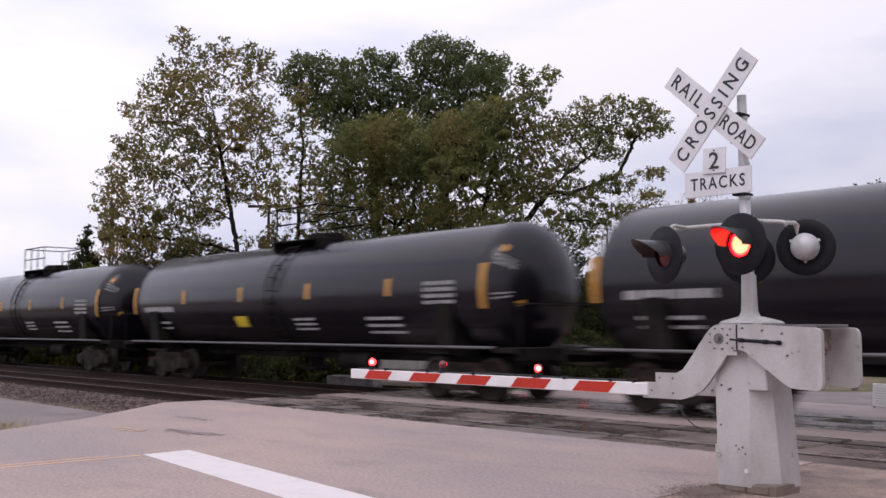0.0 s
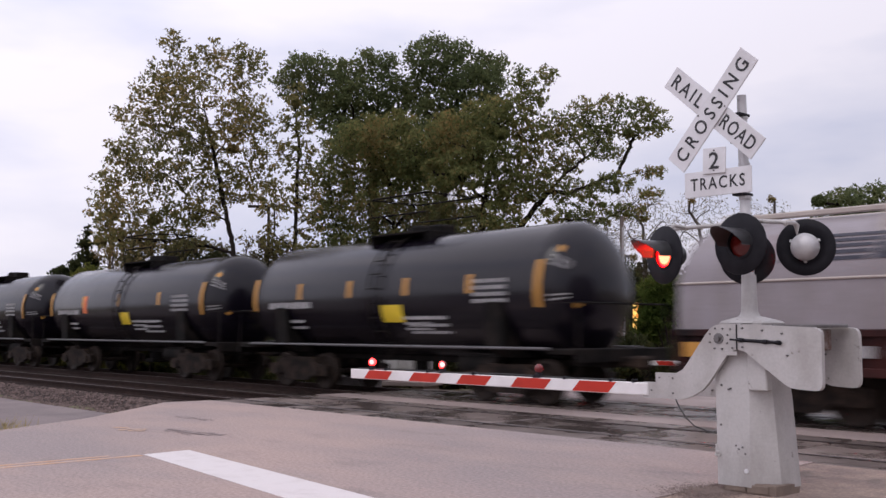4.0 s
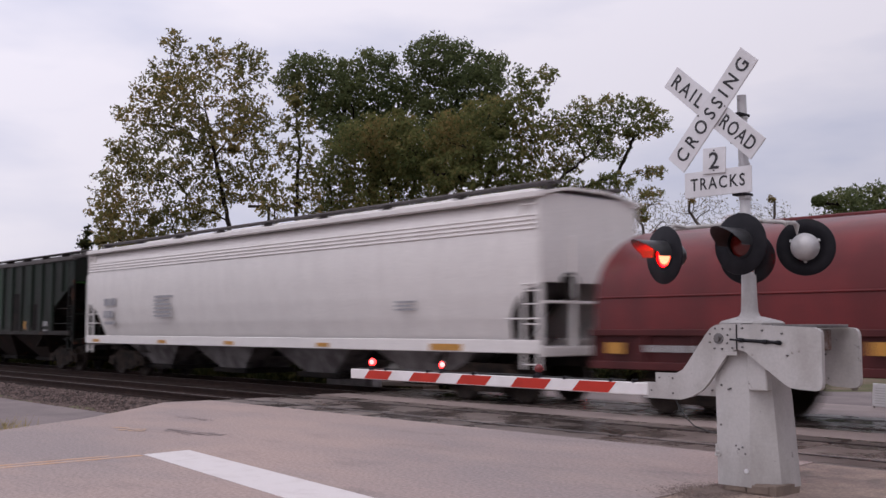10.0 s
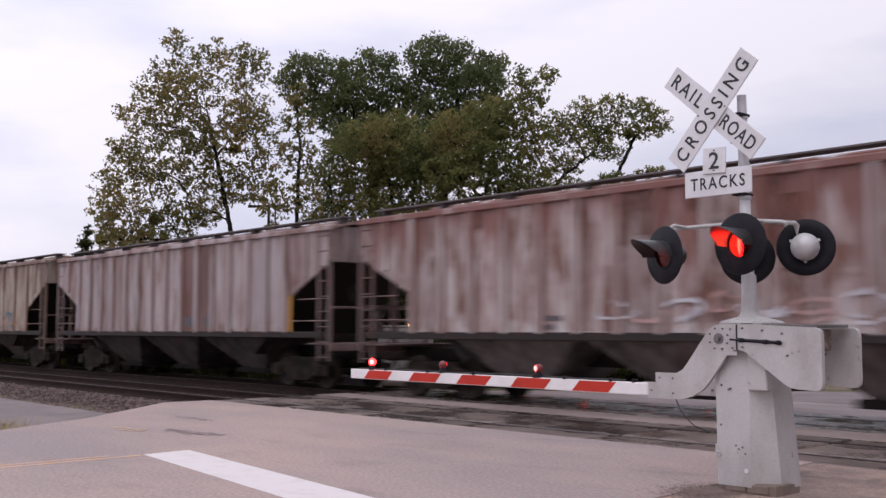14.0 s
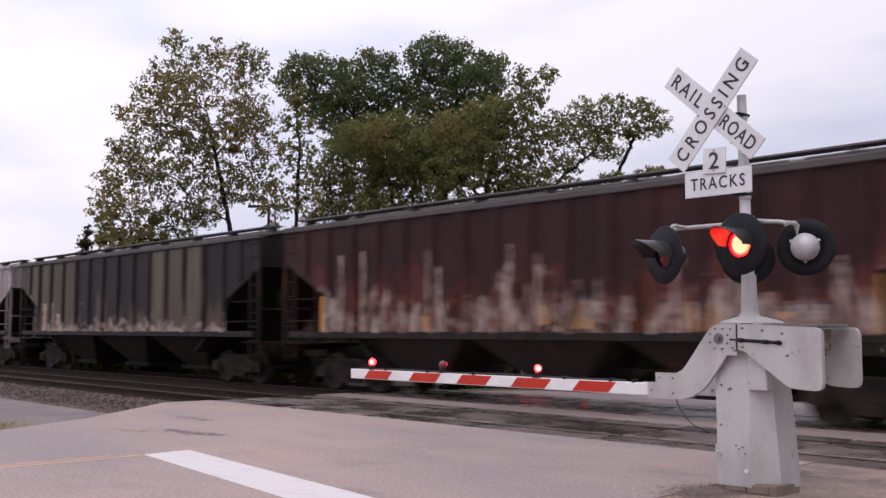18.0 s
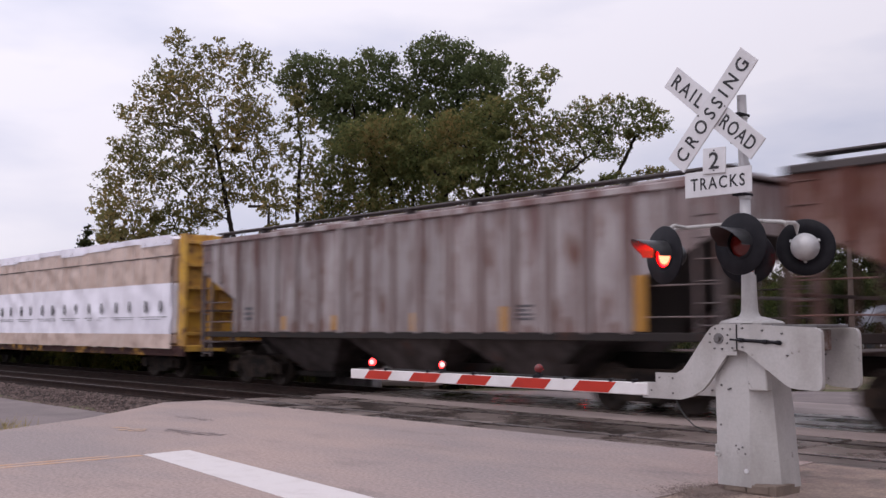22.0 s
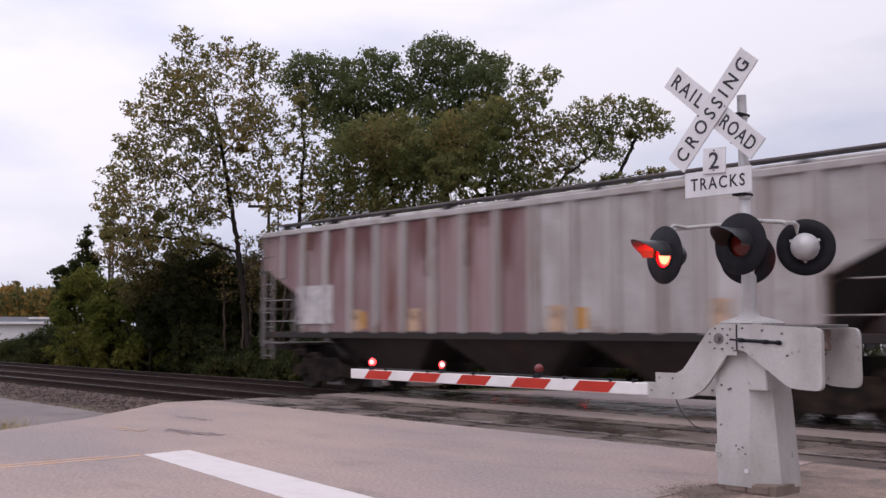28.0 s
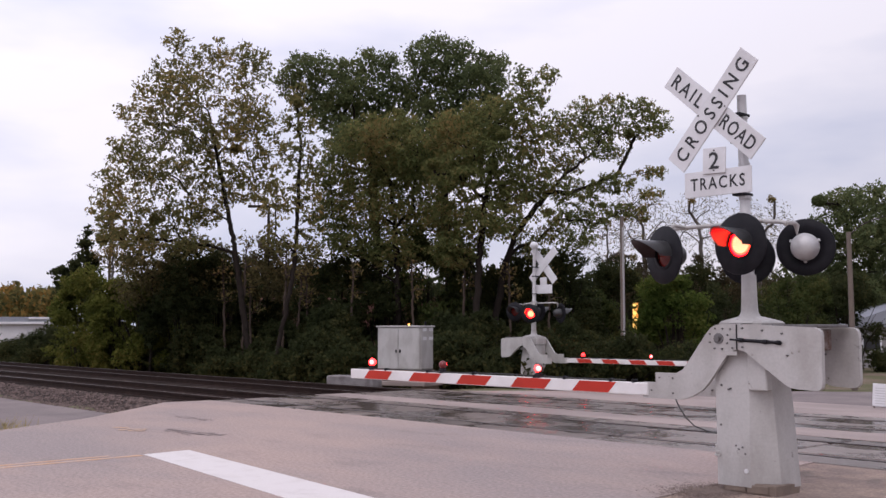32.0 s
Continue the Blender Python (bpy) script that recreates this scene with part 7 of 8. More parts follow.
# ------------------------------------------------ trees and background
L_YELLOWGREEN = leaf_mat("leaf_yellow_green", (0.115, 0.125, 0.05), (0.2, 0.175, 0.07), (0.36, 0.25, 0.1), 0.5)
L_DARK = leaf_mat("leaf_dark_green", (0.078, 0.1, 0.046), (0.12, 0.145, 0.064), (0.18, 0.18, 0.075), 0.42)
L_OLIVE = leaf_mat("leaf_olive", (0.105, 0.13, 0.05), (0.175, 0.18, 0.068), (0.3, 0.21, 0.085), 0.48)
L_BUSH = leaf_mat("leaf_bush", (0.07, 0.085, 0.02), (0.12, 0.13, 0.03), (0.2, 0.165, 0.045), 0.5)
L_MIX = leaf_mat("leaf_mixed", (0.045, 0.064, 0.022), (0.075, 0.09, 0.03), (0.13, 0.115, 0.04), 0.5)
# darkest leaf tones, with the thicket's inner shade put into the colour
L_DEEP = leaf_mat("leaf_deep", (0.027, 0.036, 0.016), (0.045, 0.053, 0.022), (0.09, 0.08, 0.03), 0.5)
L_THICKET = leaf_mat("leaf_thicket", (0.04, 0.036, 0.022), (0.07, 0.055, 0.032), (0.12, 0.085, 0.04), 0.3)
L_MID = leaf_mat("leaf_mid", (0.05, 0.08, 0.018), (0.09, 0.12, 0.028), (0.15, 0.15, 0.04), 0.5)
L_FAR = leaf_mat("leaf_far", (0.06, 0.075, 0.035), (0.17, 0.14, 0.05), (0.36, 0.19, 0.055), 0.4)
L_UNDERSTOREY = leaf_mat("leaf_understorey", (0.07, 0.066, 0.032), (0.115, 0.1, 0.045), (0.19, 0.135, 0.06), 0.42)
L_AUTUMN = leaf_mat("leaf_autumn", (0.11, 0.11, 0.045), (0.2, 0.15, 0.06), (0.3, 0.18, 0.07), 0.4)


def leaf_mesh(name, centres, size, material, rng, spread, per, droop=0.5):
    """Folded leaves scattered round the twig points."""
    c = np.repeat(np.asarray(centres, float), per, axis=0)
    n = len(c)
    d = rng.normal(size=(n, 3))
    d /= np.linalg.norm(d, axis=1)[:, None]
    c = c + d * (rng.random(n) ** 0.5)[:, None] * spread * np.array([1, 1, 0.75])
    a = rng.normal(size=(n, 3))
    a[:, 2] -= droop
    a /= np.linalg.norm(a, axis=1)[:, None]
    b = np.cross(a, rng.normal(size=(n, 3)))
    b /= np.linalg.norm(b, axis=1)[:, None]
    s = size * rng.uniform(0.6, 1.35, n)[:, None]
    nrm = np.cross(a, b)
    v = np.empty((n, 4, 3))
    v[:, 0] = c - a * s * 0.75
    v[:, 1] = c + b * s * 0.42 + nrm * s * 0.15
    v[:, 2] = c + a * s * 0.75
    v[:, 3] = c - b * s * 0.42 + nrm * s * 0.15
    me = bpy.data.meshes.new(name)
    me.vertices.add(n * 4)
    me.vertices.foreach_set("co", v.reshape(-1))
    me.loops.add(n * 4)
    me.loops.foreach_set("vertex_index", np.arange(n * 4, dtype=np.int32))
    me.polygons.add(n)
    me.polygons.foreach_set("loop_start", np.arange(0, n * 4, 4, dtype=np.int32))
    me.polygons.foreach_set("loop_total", np.full(n, 4, dtype=np.int32))
    me.materials.append(material)
    me.update(calc_edges=True)
    return me


M_SAPLING = mat("sapling_bark", (0.085, 0.062, 0.05), 0.95, spec=0.1, second=(0.045, 0.034, 0.03), scale=5, stretch=(1, 1, 0.2), bump=0.4)


def ahead(px, dist):
    """A place on the plan: that far ahead of the viewer, in the direction px."""
    k = (px - 784) / 1800 * dist
    return (-0.7415 * dist + 0.671 * k, 0.671 * dist + 0.7415 * k)


def grow(nodes, parent, first, marks, rng, step, reach, kill):
    """Adds twigs that grow from a trunk and its limbs towards marks in the crown: node places and the parent of each."""
    marks = np.array(marks, float)
    P = np.array(nodes)
    d2 = ((marks[:, None, :] - P[None, first:, :]) ** 2).sum(2)
    near, dist = d2.argmin(1) + first, d2.min(1)
    live = np.ones(len(marks), bool)
    for turn in range(260):
        pull = live & (dist < reach ** 2)
        if not pull.any():
            break
        ids = np.nonzero(pull)[0]
        sums = {}
        for k in ids:
            v = marks[k] - nodes[near[k]]
            v = v / (np.linalg.norm(v) + 1e-9)
            sums[near[k]] = sums.get(near[k], 0) + v
        fresh = []
        for q, v in sums.items():
            back = nodes[q] - nodes[parent[q]] if parent[q] >= 0 else np.array([0, 0, 1.0])
            back = back / (np.linalg.norm(back) + 1e-9)
            v = v / (np.linalg.norm(v) + 1e-9) + 0.45 * back + rng.normal(0, 0.12, 3)
            v = v / (np.linalg.norm(v) + 1e-9)
            nodes.append(nodes[q] + v * step)
            parent.append(q)
            fresh.append(len(nodes) - 1)
        F = np.array([nodes[q] for q in fresh])
        d2 = ((marks[:, None, :] - F[None, :, :]) ** 2).sum(2)
        m = d2.min(1)
        better = m < dist
        near = np.where(better, np.array(fresh)[d2.argmin(1)], near)
        dist = np.minimum(dist, m)
        live &= dist > kill ** 2
        if len(nodes) > 9000:
            break
    return nodes, parent


def tree(label, dist, spine, lobes, leaf, bark, seed, trunk=0.18, fill=180, leaves=10, size=0.17, spread=0.45, name="tree", z=-0.5, deep=1.0, step=0.16, kill=0.2, bare=0.0, droop=0.5, tip=0.005, gaps=0.0, rise=0.6, soft=1.3):
    """A tree from the line of its trunk and the lobes of its crown, both as seen from the road at that distance:
    spine of (across, up), lobes of (across, up, half width, half height). Its branches grow towards the lobes."""
    rng = np.random.default_rng(seed)
    s = dist / 1800
    x, y = ahead(spine[0][0], dist)
    t = thing(name, label, "tree", pose(x, y, z))
    side, away = Vector((0.671, 0.7415, 0)), Vector((-0.7415, 0.671, 0))

    def local(px, py, dep=0.0):
        return side * ((px - spine[0][0]) * s) + away * dep + Vector((0, 0, (583 - py) * s + 1.54 - z))

    line = [local(px, py, rng.normal(0, 0.1) if i else 0) for i, (px, py) in enumerate(spine)]
    line[0].z = -0.25
    fine = []
    for i in range(len(line) - 1):
        n = max(2, int((line[i + 1] - line[i]).length / step))
        fine += [line[i].lerp(line[i + 1], k / n) + Vector(rng.normal(0, 0.02, 3)) for k in range(n)]
    fine.append(line[-1])
    marks, centres = [], []
    for px, py, rx, ry in lobes:
        c = local(px, py, rng.normal(0, 0.5 * rx * s * deep))
        centres.append(c)
        n = int(fill * (rx * ry / 1400) * (s * 1800 / 43) ** 2) + 6
        for k in range(n):
            u = Vector(rng.normal(0, 1, 3)).normalized() * (rng.random() ** 0.5 * soft)
            p = c + side * (u.x * rx * s) + away * (u.y * rx * s * deep) + Vector((0, 0, u.z * ry * s))
            if noise.noise(p * 1.7 + Vector((seed, 0, 0))) > -0.5 + gaps:
                marks.append(tuple(p))
    nodes = [np.array(p, float) for p in fine]
    parent = [-1] + list(range(len(fine) - 1))
    top = fine[-1].z
    first = next(k for k, p in enumerate(fine) if p.z > 0.42 * top)
    # limbs, the nearest lobes first, each from where it can rise
    extra = [c + Vector(rng.normal(0, 0.28, 3)) * rx * s for c, (px, py, rx, ry) in zip(list(centres), lobes) for k in range(2)]
    centres += extra
    for c in sorted(centres, key=lambda c: min((c - p).length for p in fine)):
        P = np.array(nodes[first:])
        v = np.array(c) - P
        dd = np.linalg.norm(v, axis=1) + 1e-6
        cost = dd * (1 + 1.6 * np.maximum(0, rise - v[:, 2] / dd)) + 0.25
        q = int(cost.argmin()) + first
        a, length = Vector(nodes[q]), dd[q - first]
        back = Vector(nodes[q]) - Vector(nodes[parent[q]])
        mid = a.lerp(c, 0.5) + back.normalized() * 0.12 * length + Vector(rng.normal(0, 0.05 * length, 3))
        m = max(2, int(length / step))
        for k in range(1, m + 1):
            u = k / m
            p = a * (1 - u) ** 2 + mid * 2 * u * (1 - u) + c * u * u + Vector(rng.normal(0, 0.025, 3))
            nodes.append(np.array(p, float))
            parent.append(q if k == 1 else len(nodes) - 2)
    nodes, parent = grow(nodes, parent, first, marks, rng, step, 1.2, kill)
    n = len(nodes)
    kids = [[] for _ in range(n)]
    for k in range(1, n):
        kids[parent[k]].append(k)
    w = np.zeros(n)
    for k in range(n - 1, -1, -1):
        w[k] = sum(w[c] for c in kids[k]) if kids[k] else 1.0
    low = w[0]
    rad = tip + (trunk - tip) * (w / low) ** 0.62
    rad[:len(fine)] = np.maximum(rad[:len(fine)], trunk * (1 - 0.92 * np.arange(len(fine)) / len(fine)))
    rad[0] *= 1.35
    wood = Build()
    starts = [(0, None)]
    while starts:
        k, base = starts.pop()
        run = [] if base is None else [base]
        while True:
            run.append(k)
            if not kids[k]:
                break
            order = sorted(kids[k], key=lambda c: -w[c])
            starts += [(c, k) for c in order[1:]]
            k = order[0]
        if len(run) > 1:
            rr = [float(rad[q]) for q in run]
            if base is not None:
                rr[0] = rr[1]
            thick = rr[1]
            wood.tube([nodes[q] for q in run], rr, 9 if thick > 0.06 else 6 if thick > 0.02 else 4 if thick > 0.01 else 3, caps=False)
    part("trunk", wood, bark, t, "dark bark trunk and limbs")
    ends = [nodes[k] for k in range(len(fine), n) if w[k] <= 4 and rng.random() >= bare]
    if ends:
        part("crown", leaf_mesh("crown", np.array(ends), size, leaf, rng, spread, leaves, droop), None, t, "leafy crown with gaps")
    return t


def bush(label, x, y, w, h, leaf, seed, n=900, leaves=16, size=0.12, depth=None, z=-0.45, name="bush"):
    """Stems that fan out, with leaves all over an uneven dome."""
    rng = np.random.default_rng(seed)
    t = thing(name, label, "bush", pose(x, y, z))
    wood = Build()
    pts = []
    depth = depth or w
    for k in range(22):
        a, r = rng.uniform(0, 6.28), rng.uniform(0.1, 0.9)
        top = Vector((math.cos(a) * w * 0.5 * r, math.sin(a) * depth * 0.5 * r, h * (1 - 0.55 * r * r) * rng.uniform(0.6, 0.95)))
        wood.tube([(top.x * 0.3, top.y * 0.3, -0.15), tuple(top * 0.55), tuple(top)], [0.04, 0.025, 0.008], 5, caps=False)
    clumps = []
    for k in range(26):
        a, u = rng.uniform(0, 6.28), rng.random() ** 0.8
        rr = math.sqrt(max(0.0, 1 - u * u * 0.9)) * rng.uniform(0.55, 1.0)
        clumps.append((math.cos(a) * w * 0.5 * rr, math.sin(a) * depth * 0.5 * rr, h * u * rng.uniform(0.8, 1.0), rng.uniform(0.1, 0.24) * min(w, 3.4), rng.uniform(0.6, 1.5)))
    for k in range(n):
        cx, cy, cz, cr, tall = clumps[k % 26]
        v = rng.normal(0, 1, 3)
        v *= rng.random() ** 0.4 / np.linalg.norm(v)
        pts.append((cx + v[0] * cr, cy + v[1] * cr, max(0.02, cz + v[2] * cr * tall)))
    part("stem_clump", wood, M_BARK, t)
    part("foliage", leaf_mesh("foliage", pts, size * 0.82, leaf, rng, 0.24, leaves, 0.2), None, t)
    return t


SWAY = []


def woods():
    def at(px, d):
        return ahead(px, d)
    a = tree("tall thin-crowned tree with yellowing green leaves", 41.5, [(450, 680), (436, 590), (412, 440), (392, 340), (372, 240), (352, 150)],
             [(300, 72, 20, 26), (345, 100, 26, 34), (378, 82, 14, 26), (430, 112, 36, 34), (290, 130, 34, 30), (255, 165, 26, 26), (215, 190, 26, 16), (330, 175, 46, 40), (420, 185, 44, 42), (270, 220, 44, 34), (360, 250, 50, 40),
              (450, 235, 36, 40), (215, 260, 26, 20), (235, 300, 40, 34), (300, 310, 48, 36), (200, 335, 30, 28), (390, 320, 40, 34), (445, 320, 34, 36), (225, 375, 44, 34), (300, 385, 48, 32), (355, 375, 34, 26), (240, 425, 54, 24), (330, 430, 40, 20), (190, 400, 24, 20)],
             L_YELLOWGREEN, M_BARK, 11, trunk=0.125, fill=470, leaves=5, size=0.11, spread=0.22, gaps=0.33, droop=0.35)
    b = tree("slim tree with a sparse yellow-green crown", 40, [(480, 675), (508, 540), (520, 470), (524, 380), (528, 250)],
             [(520, 170, 18, 24), (525, 215, 26, 30), (500, 270, 30, 34), (545, 290, 22, 36), (535, 350, 30, 36), (485, 360, 26, 34), (545, 400, 24, 26), (490, 420, 30, 24), (540, 440, 24, 18)],
             L_YELLOWGREEN, M_BARK, 12, trunk=0.09, fill=360, leaves=5, size=0.11, spread=0.21, gaps=0.36, droop=0.35)
    c = tree("large dark green tree with a dense crown", 50, [(672, 680), (668, 460), (660, 330), (650, 230)],
             [(545, 122, 40, 24), (510, 145, 24, 20), (600, 118, 34, 22), (650, 100, 26, 20), (685, 110, 20, 24), (560, 165, 44, 26), (625, 160, 48, 32), (685, 160, 34, 34), (600, 205, 44, 26), (665, 215, 46, 34), (630, 260, 46, 26), (700, 270, 46, 40)],
             L_DARK, M_BARK, 13, trunk=0.2, fill=300, leaves=13, size=0.12, spread=0.38, gaps=0.1, kill=0.28, step=0.2)
    d = tree("large dark green tree with a dense crown", 50, [(800, 680), (792, 440), (785, 320), (775, 200)],
             [(775, 78, 26, 20), (810, 85, 26, 22), (745, 105, 26, 24), (845, 105, 28, 22), (875, 120, 22, 30), (790, 125, 44, 30), (850, 150, 40, 30), (735, 155, 32, 32), (800, 185, 44, 28), (870, 185, 28, 30), (760, 220, 50, 34), (830, 235, 50, 36), (780, 290, 60, 36)],
             L_DARK, M_BARK, 14, trunk=0.2, fill=300, leaves=13, size=0.12, spread=0.38, gaps=0.1, kill=0.28, step=0.2)
    e = tree("olive green tree with reddish twigs", 43, [(700, 680), (705, 520), (700, 420), (690, 330)],
             [(605, 275, 30, 26), (650, 245, 40, 30), (700, 230, 40, 30), (620, 325, 44, 30), (690, 300, 56, 40), (575, 315, 22, 24), (585, 375, 34, 28), (660, 375, 50, 34), (735, 370, 50, 36), (745, 275, 44, 40), (610, 425, 34, 26), (690, 440, 50, 26)],
             L_OLIVE, M_BARK, 15, fill=380, leaves=8, size=0.11, spread=0.28, trunk=0.14, gaps=0.1)
    f = tree("olive tree with browning leaves", 41, [(830, 680), (842, 560), (850, 440), (862, 330), (880, 230)],
             [(925, 130, 18, 18), (965, 135, 20, 14), (940, 165, 28, 22), (870, 205, 44, 30), (915, 205, 34, 32), (800, 240, 44, 34), (860, 270, 54, 36), (940, 245, 34, 32), (815, 310, 50, 36), (900, 330, 46, 36), (790, 380, 46, 30), (870, 395, 50, 30), (945, 320, 34, 34), (810, 440, 44, 30)],
             L_OLIVE, M_BARK, 16, fill=420, leaves=8, size=0.11, spread=0.26, trunk=0.14, gaps=0.16)
    g = tree("leaning tree with a spreading olive crown", 42, [(870, 680), (878, 560), (892, 480), (910, 420), (950, 365), (1000, 310), (1050, 270)],
             [(985, 215, 24, 20), (1040, 195, 30, 18), (1090, 185, 30, 18), (1140, 195, 30, 18), (1172, 220, 20, 14), (1010, 240, 34, 20), (1070, 225, 40, 20), (1130, 225, 36, 18), (1000, 285, 34, 22), (1060, 265, 34, 16), (1160, 300, 26, 12), (1090, 320, 34, 16), (1020, 340, 36, 22), (985, 390, 28, 24), (1050, 385, 34, 18), (1110, 375, 34, 14), (1150, 345, 26, 12), (1010, 425, 36, 18), (950, 430, 30, 24)],
             L_OLIVE, M_BARK, 17, fill=760, leaves=6, size=0.1, spread=0.2, trunk=0.14, gaps=0.3, droop=0.8)
    SWAY.extend([(a, 1.0), (b, 0.6), (c, 0.25), (d, 0.25), (e, 0.25), (f, 0.3), (g, 0.2)])
    # young trees that close the gap between the crowns and the undergrowth
    for i, (px, dist, tip) in enumerate(((268, 45, 415), (335, 44.5, 425), (395, 46, 440), (475, 46, 430), (560, 45, 440))):
        y = tip
        tree("young tree with olive-brown leaves under the taller crowns", dist, [(px, 680), (px + 3, 560), (px, y + 30)],
             [(px - 4, y + 12, 22, 18), (px - 28, y + 45, 26, 22), (px + 26, y + 40, 26, 22), (px, y + 75, 40, 26), (px - 30, y + 105, 30, 22), (px + 30, y + 105, 30, 22)],
             L_UNDERSTOREY, M_BARK, 150 + i, trunk=0.06, fill=240, leaves=7, size=0.11, spread=0.3, gaps=0.15)
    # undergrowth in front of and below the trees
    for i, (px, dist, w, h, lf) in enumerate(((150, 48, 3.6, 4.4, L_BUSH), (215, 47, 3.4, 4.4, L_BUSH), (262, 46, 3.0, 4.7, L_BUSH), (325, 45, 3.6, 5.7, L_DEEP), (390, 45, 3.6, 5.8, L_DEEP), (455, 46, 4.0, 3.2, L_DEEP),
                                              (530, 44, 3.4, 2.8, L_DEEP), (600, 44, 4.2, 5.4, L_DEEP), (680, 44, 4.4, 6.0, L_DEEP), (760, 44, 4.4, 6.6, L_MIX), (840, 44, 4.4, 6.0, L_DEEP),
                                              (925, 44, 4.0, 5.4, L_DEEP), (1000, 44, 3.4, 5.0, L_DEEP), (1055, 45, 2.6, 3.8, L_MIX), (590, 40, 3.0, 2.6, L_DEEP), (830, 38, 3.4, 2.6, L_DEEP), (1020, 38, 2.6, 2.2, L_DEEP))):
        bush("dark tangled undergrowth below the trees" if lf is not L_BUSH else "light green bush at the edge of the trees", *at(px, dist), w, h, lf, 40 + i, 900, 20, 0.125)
    # low growth that closes the foot of the thicket along the far track
    rng = np.random.default_rng(77)
    for i in range(24):
        x = -66 + 1.95 * i + rng.uniform(-0.4, 0.4)
        y = 21.9 + rng.uniform(-0.3, 0.5) + (1.2 if i > 20 else 0)
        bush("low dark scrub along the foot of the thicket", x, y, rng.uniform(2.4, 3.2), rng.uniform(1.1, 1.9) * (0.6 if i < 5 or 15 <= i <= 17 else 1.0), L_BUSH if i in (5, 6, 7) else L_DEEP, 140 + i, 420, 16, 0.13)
    for i, px in enumerate((415, 470, 530)):
        bush("brown-green thicket behind the brick building", *at(px, 69), 4.6, 7.0 + 0.4 * (i % 2), L_THICKET, 120 + i, 900, 16, 0.14)
    for i, (px, dist, w, h) in enumerate(((-10, 55, 4.5, 1.2), (45, 54, 4.0, 1.35), (100, 52, 3.4, 2.0))):
        bush("low green scrub beside the track", *at(px, dist), w, h, L_DEEP, 60 + i, 500, 24, 0.1)
    bush("rounded green bush behind the crossing", *at(1195, 37), 3.2, 3.9, L_MID, 70, 900, 24, 0.105)
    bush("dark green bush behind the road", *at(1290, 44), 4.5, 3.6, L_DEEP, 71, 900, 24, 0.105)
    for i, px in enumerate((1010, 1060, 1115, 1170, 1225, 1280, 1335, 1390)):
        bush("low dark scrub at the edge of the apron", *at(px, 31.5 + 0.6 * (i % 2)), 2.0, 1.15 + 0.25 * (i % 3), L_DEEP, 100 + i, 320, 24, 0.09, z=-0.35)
    for i, px in enumerate((1080, 1165, 1255, 1335)):
        bush("brown thicket behind the crossing", *at(px, 56), 4.6, 6.0, L_THICKET, 110 + i, 800, 12, 0.1)
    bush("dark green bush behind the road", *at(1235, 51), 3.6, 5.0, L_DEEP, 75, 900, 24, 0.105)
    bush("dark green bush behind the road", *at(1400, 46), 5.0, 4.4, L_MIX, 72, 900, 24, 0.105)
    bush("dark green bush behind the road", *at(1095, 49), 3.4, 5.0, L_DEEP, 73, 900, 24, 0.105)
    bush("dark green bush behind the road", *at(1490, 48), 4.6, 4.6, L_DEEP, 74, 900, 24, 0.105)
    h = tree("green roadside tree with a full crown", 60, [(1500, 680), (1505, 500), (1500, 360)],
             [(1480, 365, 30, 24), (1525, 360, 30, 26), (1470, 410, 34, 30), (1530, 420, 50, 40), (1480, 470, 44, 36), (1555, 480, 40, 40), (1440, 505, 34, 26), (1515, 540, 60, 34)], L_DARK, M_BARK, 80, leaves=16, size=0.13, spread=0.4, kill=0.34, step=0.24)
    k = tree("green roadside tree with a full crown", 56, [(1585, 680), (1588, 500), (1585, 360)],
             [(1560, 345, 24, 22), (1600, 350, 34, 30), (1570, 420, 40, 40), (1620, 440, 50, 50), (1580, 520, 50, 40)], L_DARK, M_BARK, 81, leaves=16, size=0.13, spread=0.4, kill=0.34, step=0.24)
    SWAY.extend([(h, 0.15), (k, 0.15)])
    # thin stems in the undergrowth
    for i, (px, dist, tip, lean) in enumerate(((402, 43, 470, -8), (428, 42, 420, 6), (446, 43, 500, -4), (498, 42, 430, 10), (520, 43, 470, 14), (548, 43, 480, -6), (620, 41.5, 470, 5), (735, 41.5, 460, -7), (815, 41.5, 450, 8), (905, 41.5, 470, -5), (965, 42, 480, 9))):
        tree("thin bare sapling in the undergrowth", dist, [(px, 680), (px + lean * 0.5, 590), (px + lean, tip)], [(px + lean, tip + 10, 16, 18), (px + lean * 0.7 + 8, tip + 50, 18, 16)], L_AUTUMN, M_SAPLING, 130 + i,
             trunk=0.055, leaves=2, size=0.1, spread=0.3, name="sapling")
    # bare trees
    for i, (px, dist, tops) in enumerate(((1075, 55, ((1060, 380), (1085, 370), (1045, 420), (1100, 420), (1070, 450))), (1140, 58, ((1120, 355), (1155, 350), (1175, 380), (1110, 400), (1150, 410))),
                                          (1240, 60, ((1225, 365), (1265, 360), (1215, 400), (1250, 410), (1280, 400))), (1345, 62, ((1335, 370), (1360, 380), (1320, 410), (1375, 415))))):
        tree("nearly bare tree with thin grey branches", dist, [(px, 680), (px + 2, 500), (px, 400)], [(q, v + 12, 26, 30) for q, v in tops], L_AUTUMN, M_PALEBARK, 90 + i, trunk=0.12, fill=420, leaves=1, size=0.085, spread=0.3, bare=0.35, tip=0.006, kill=0.24, step=0.26)
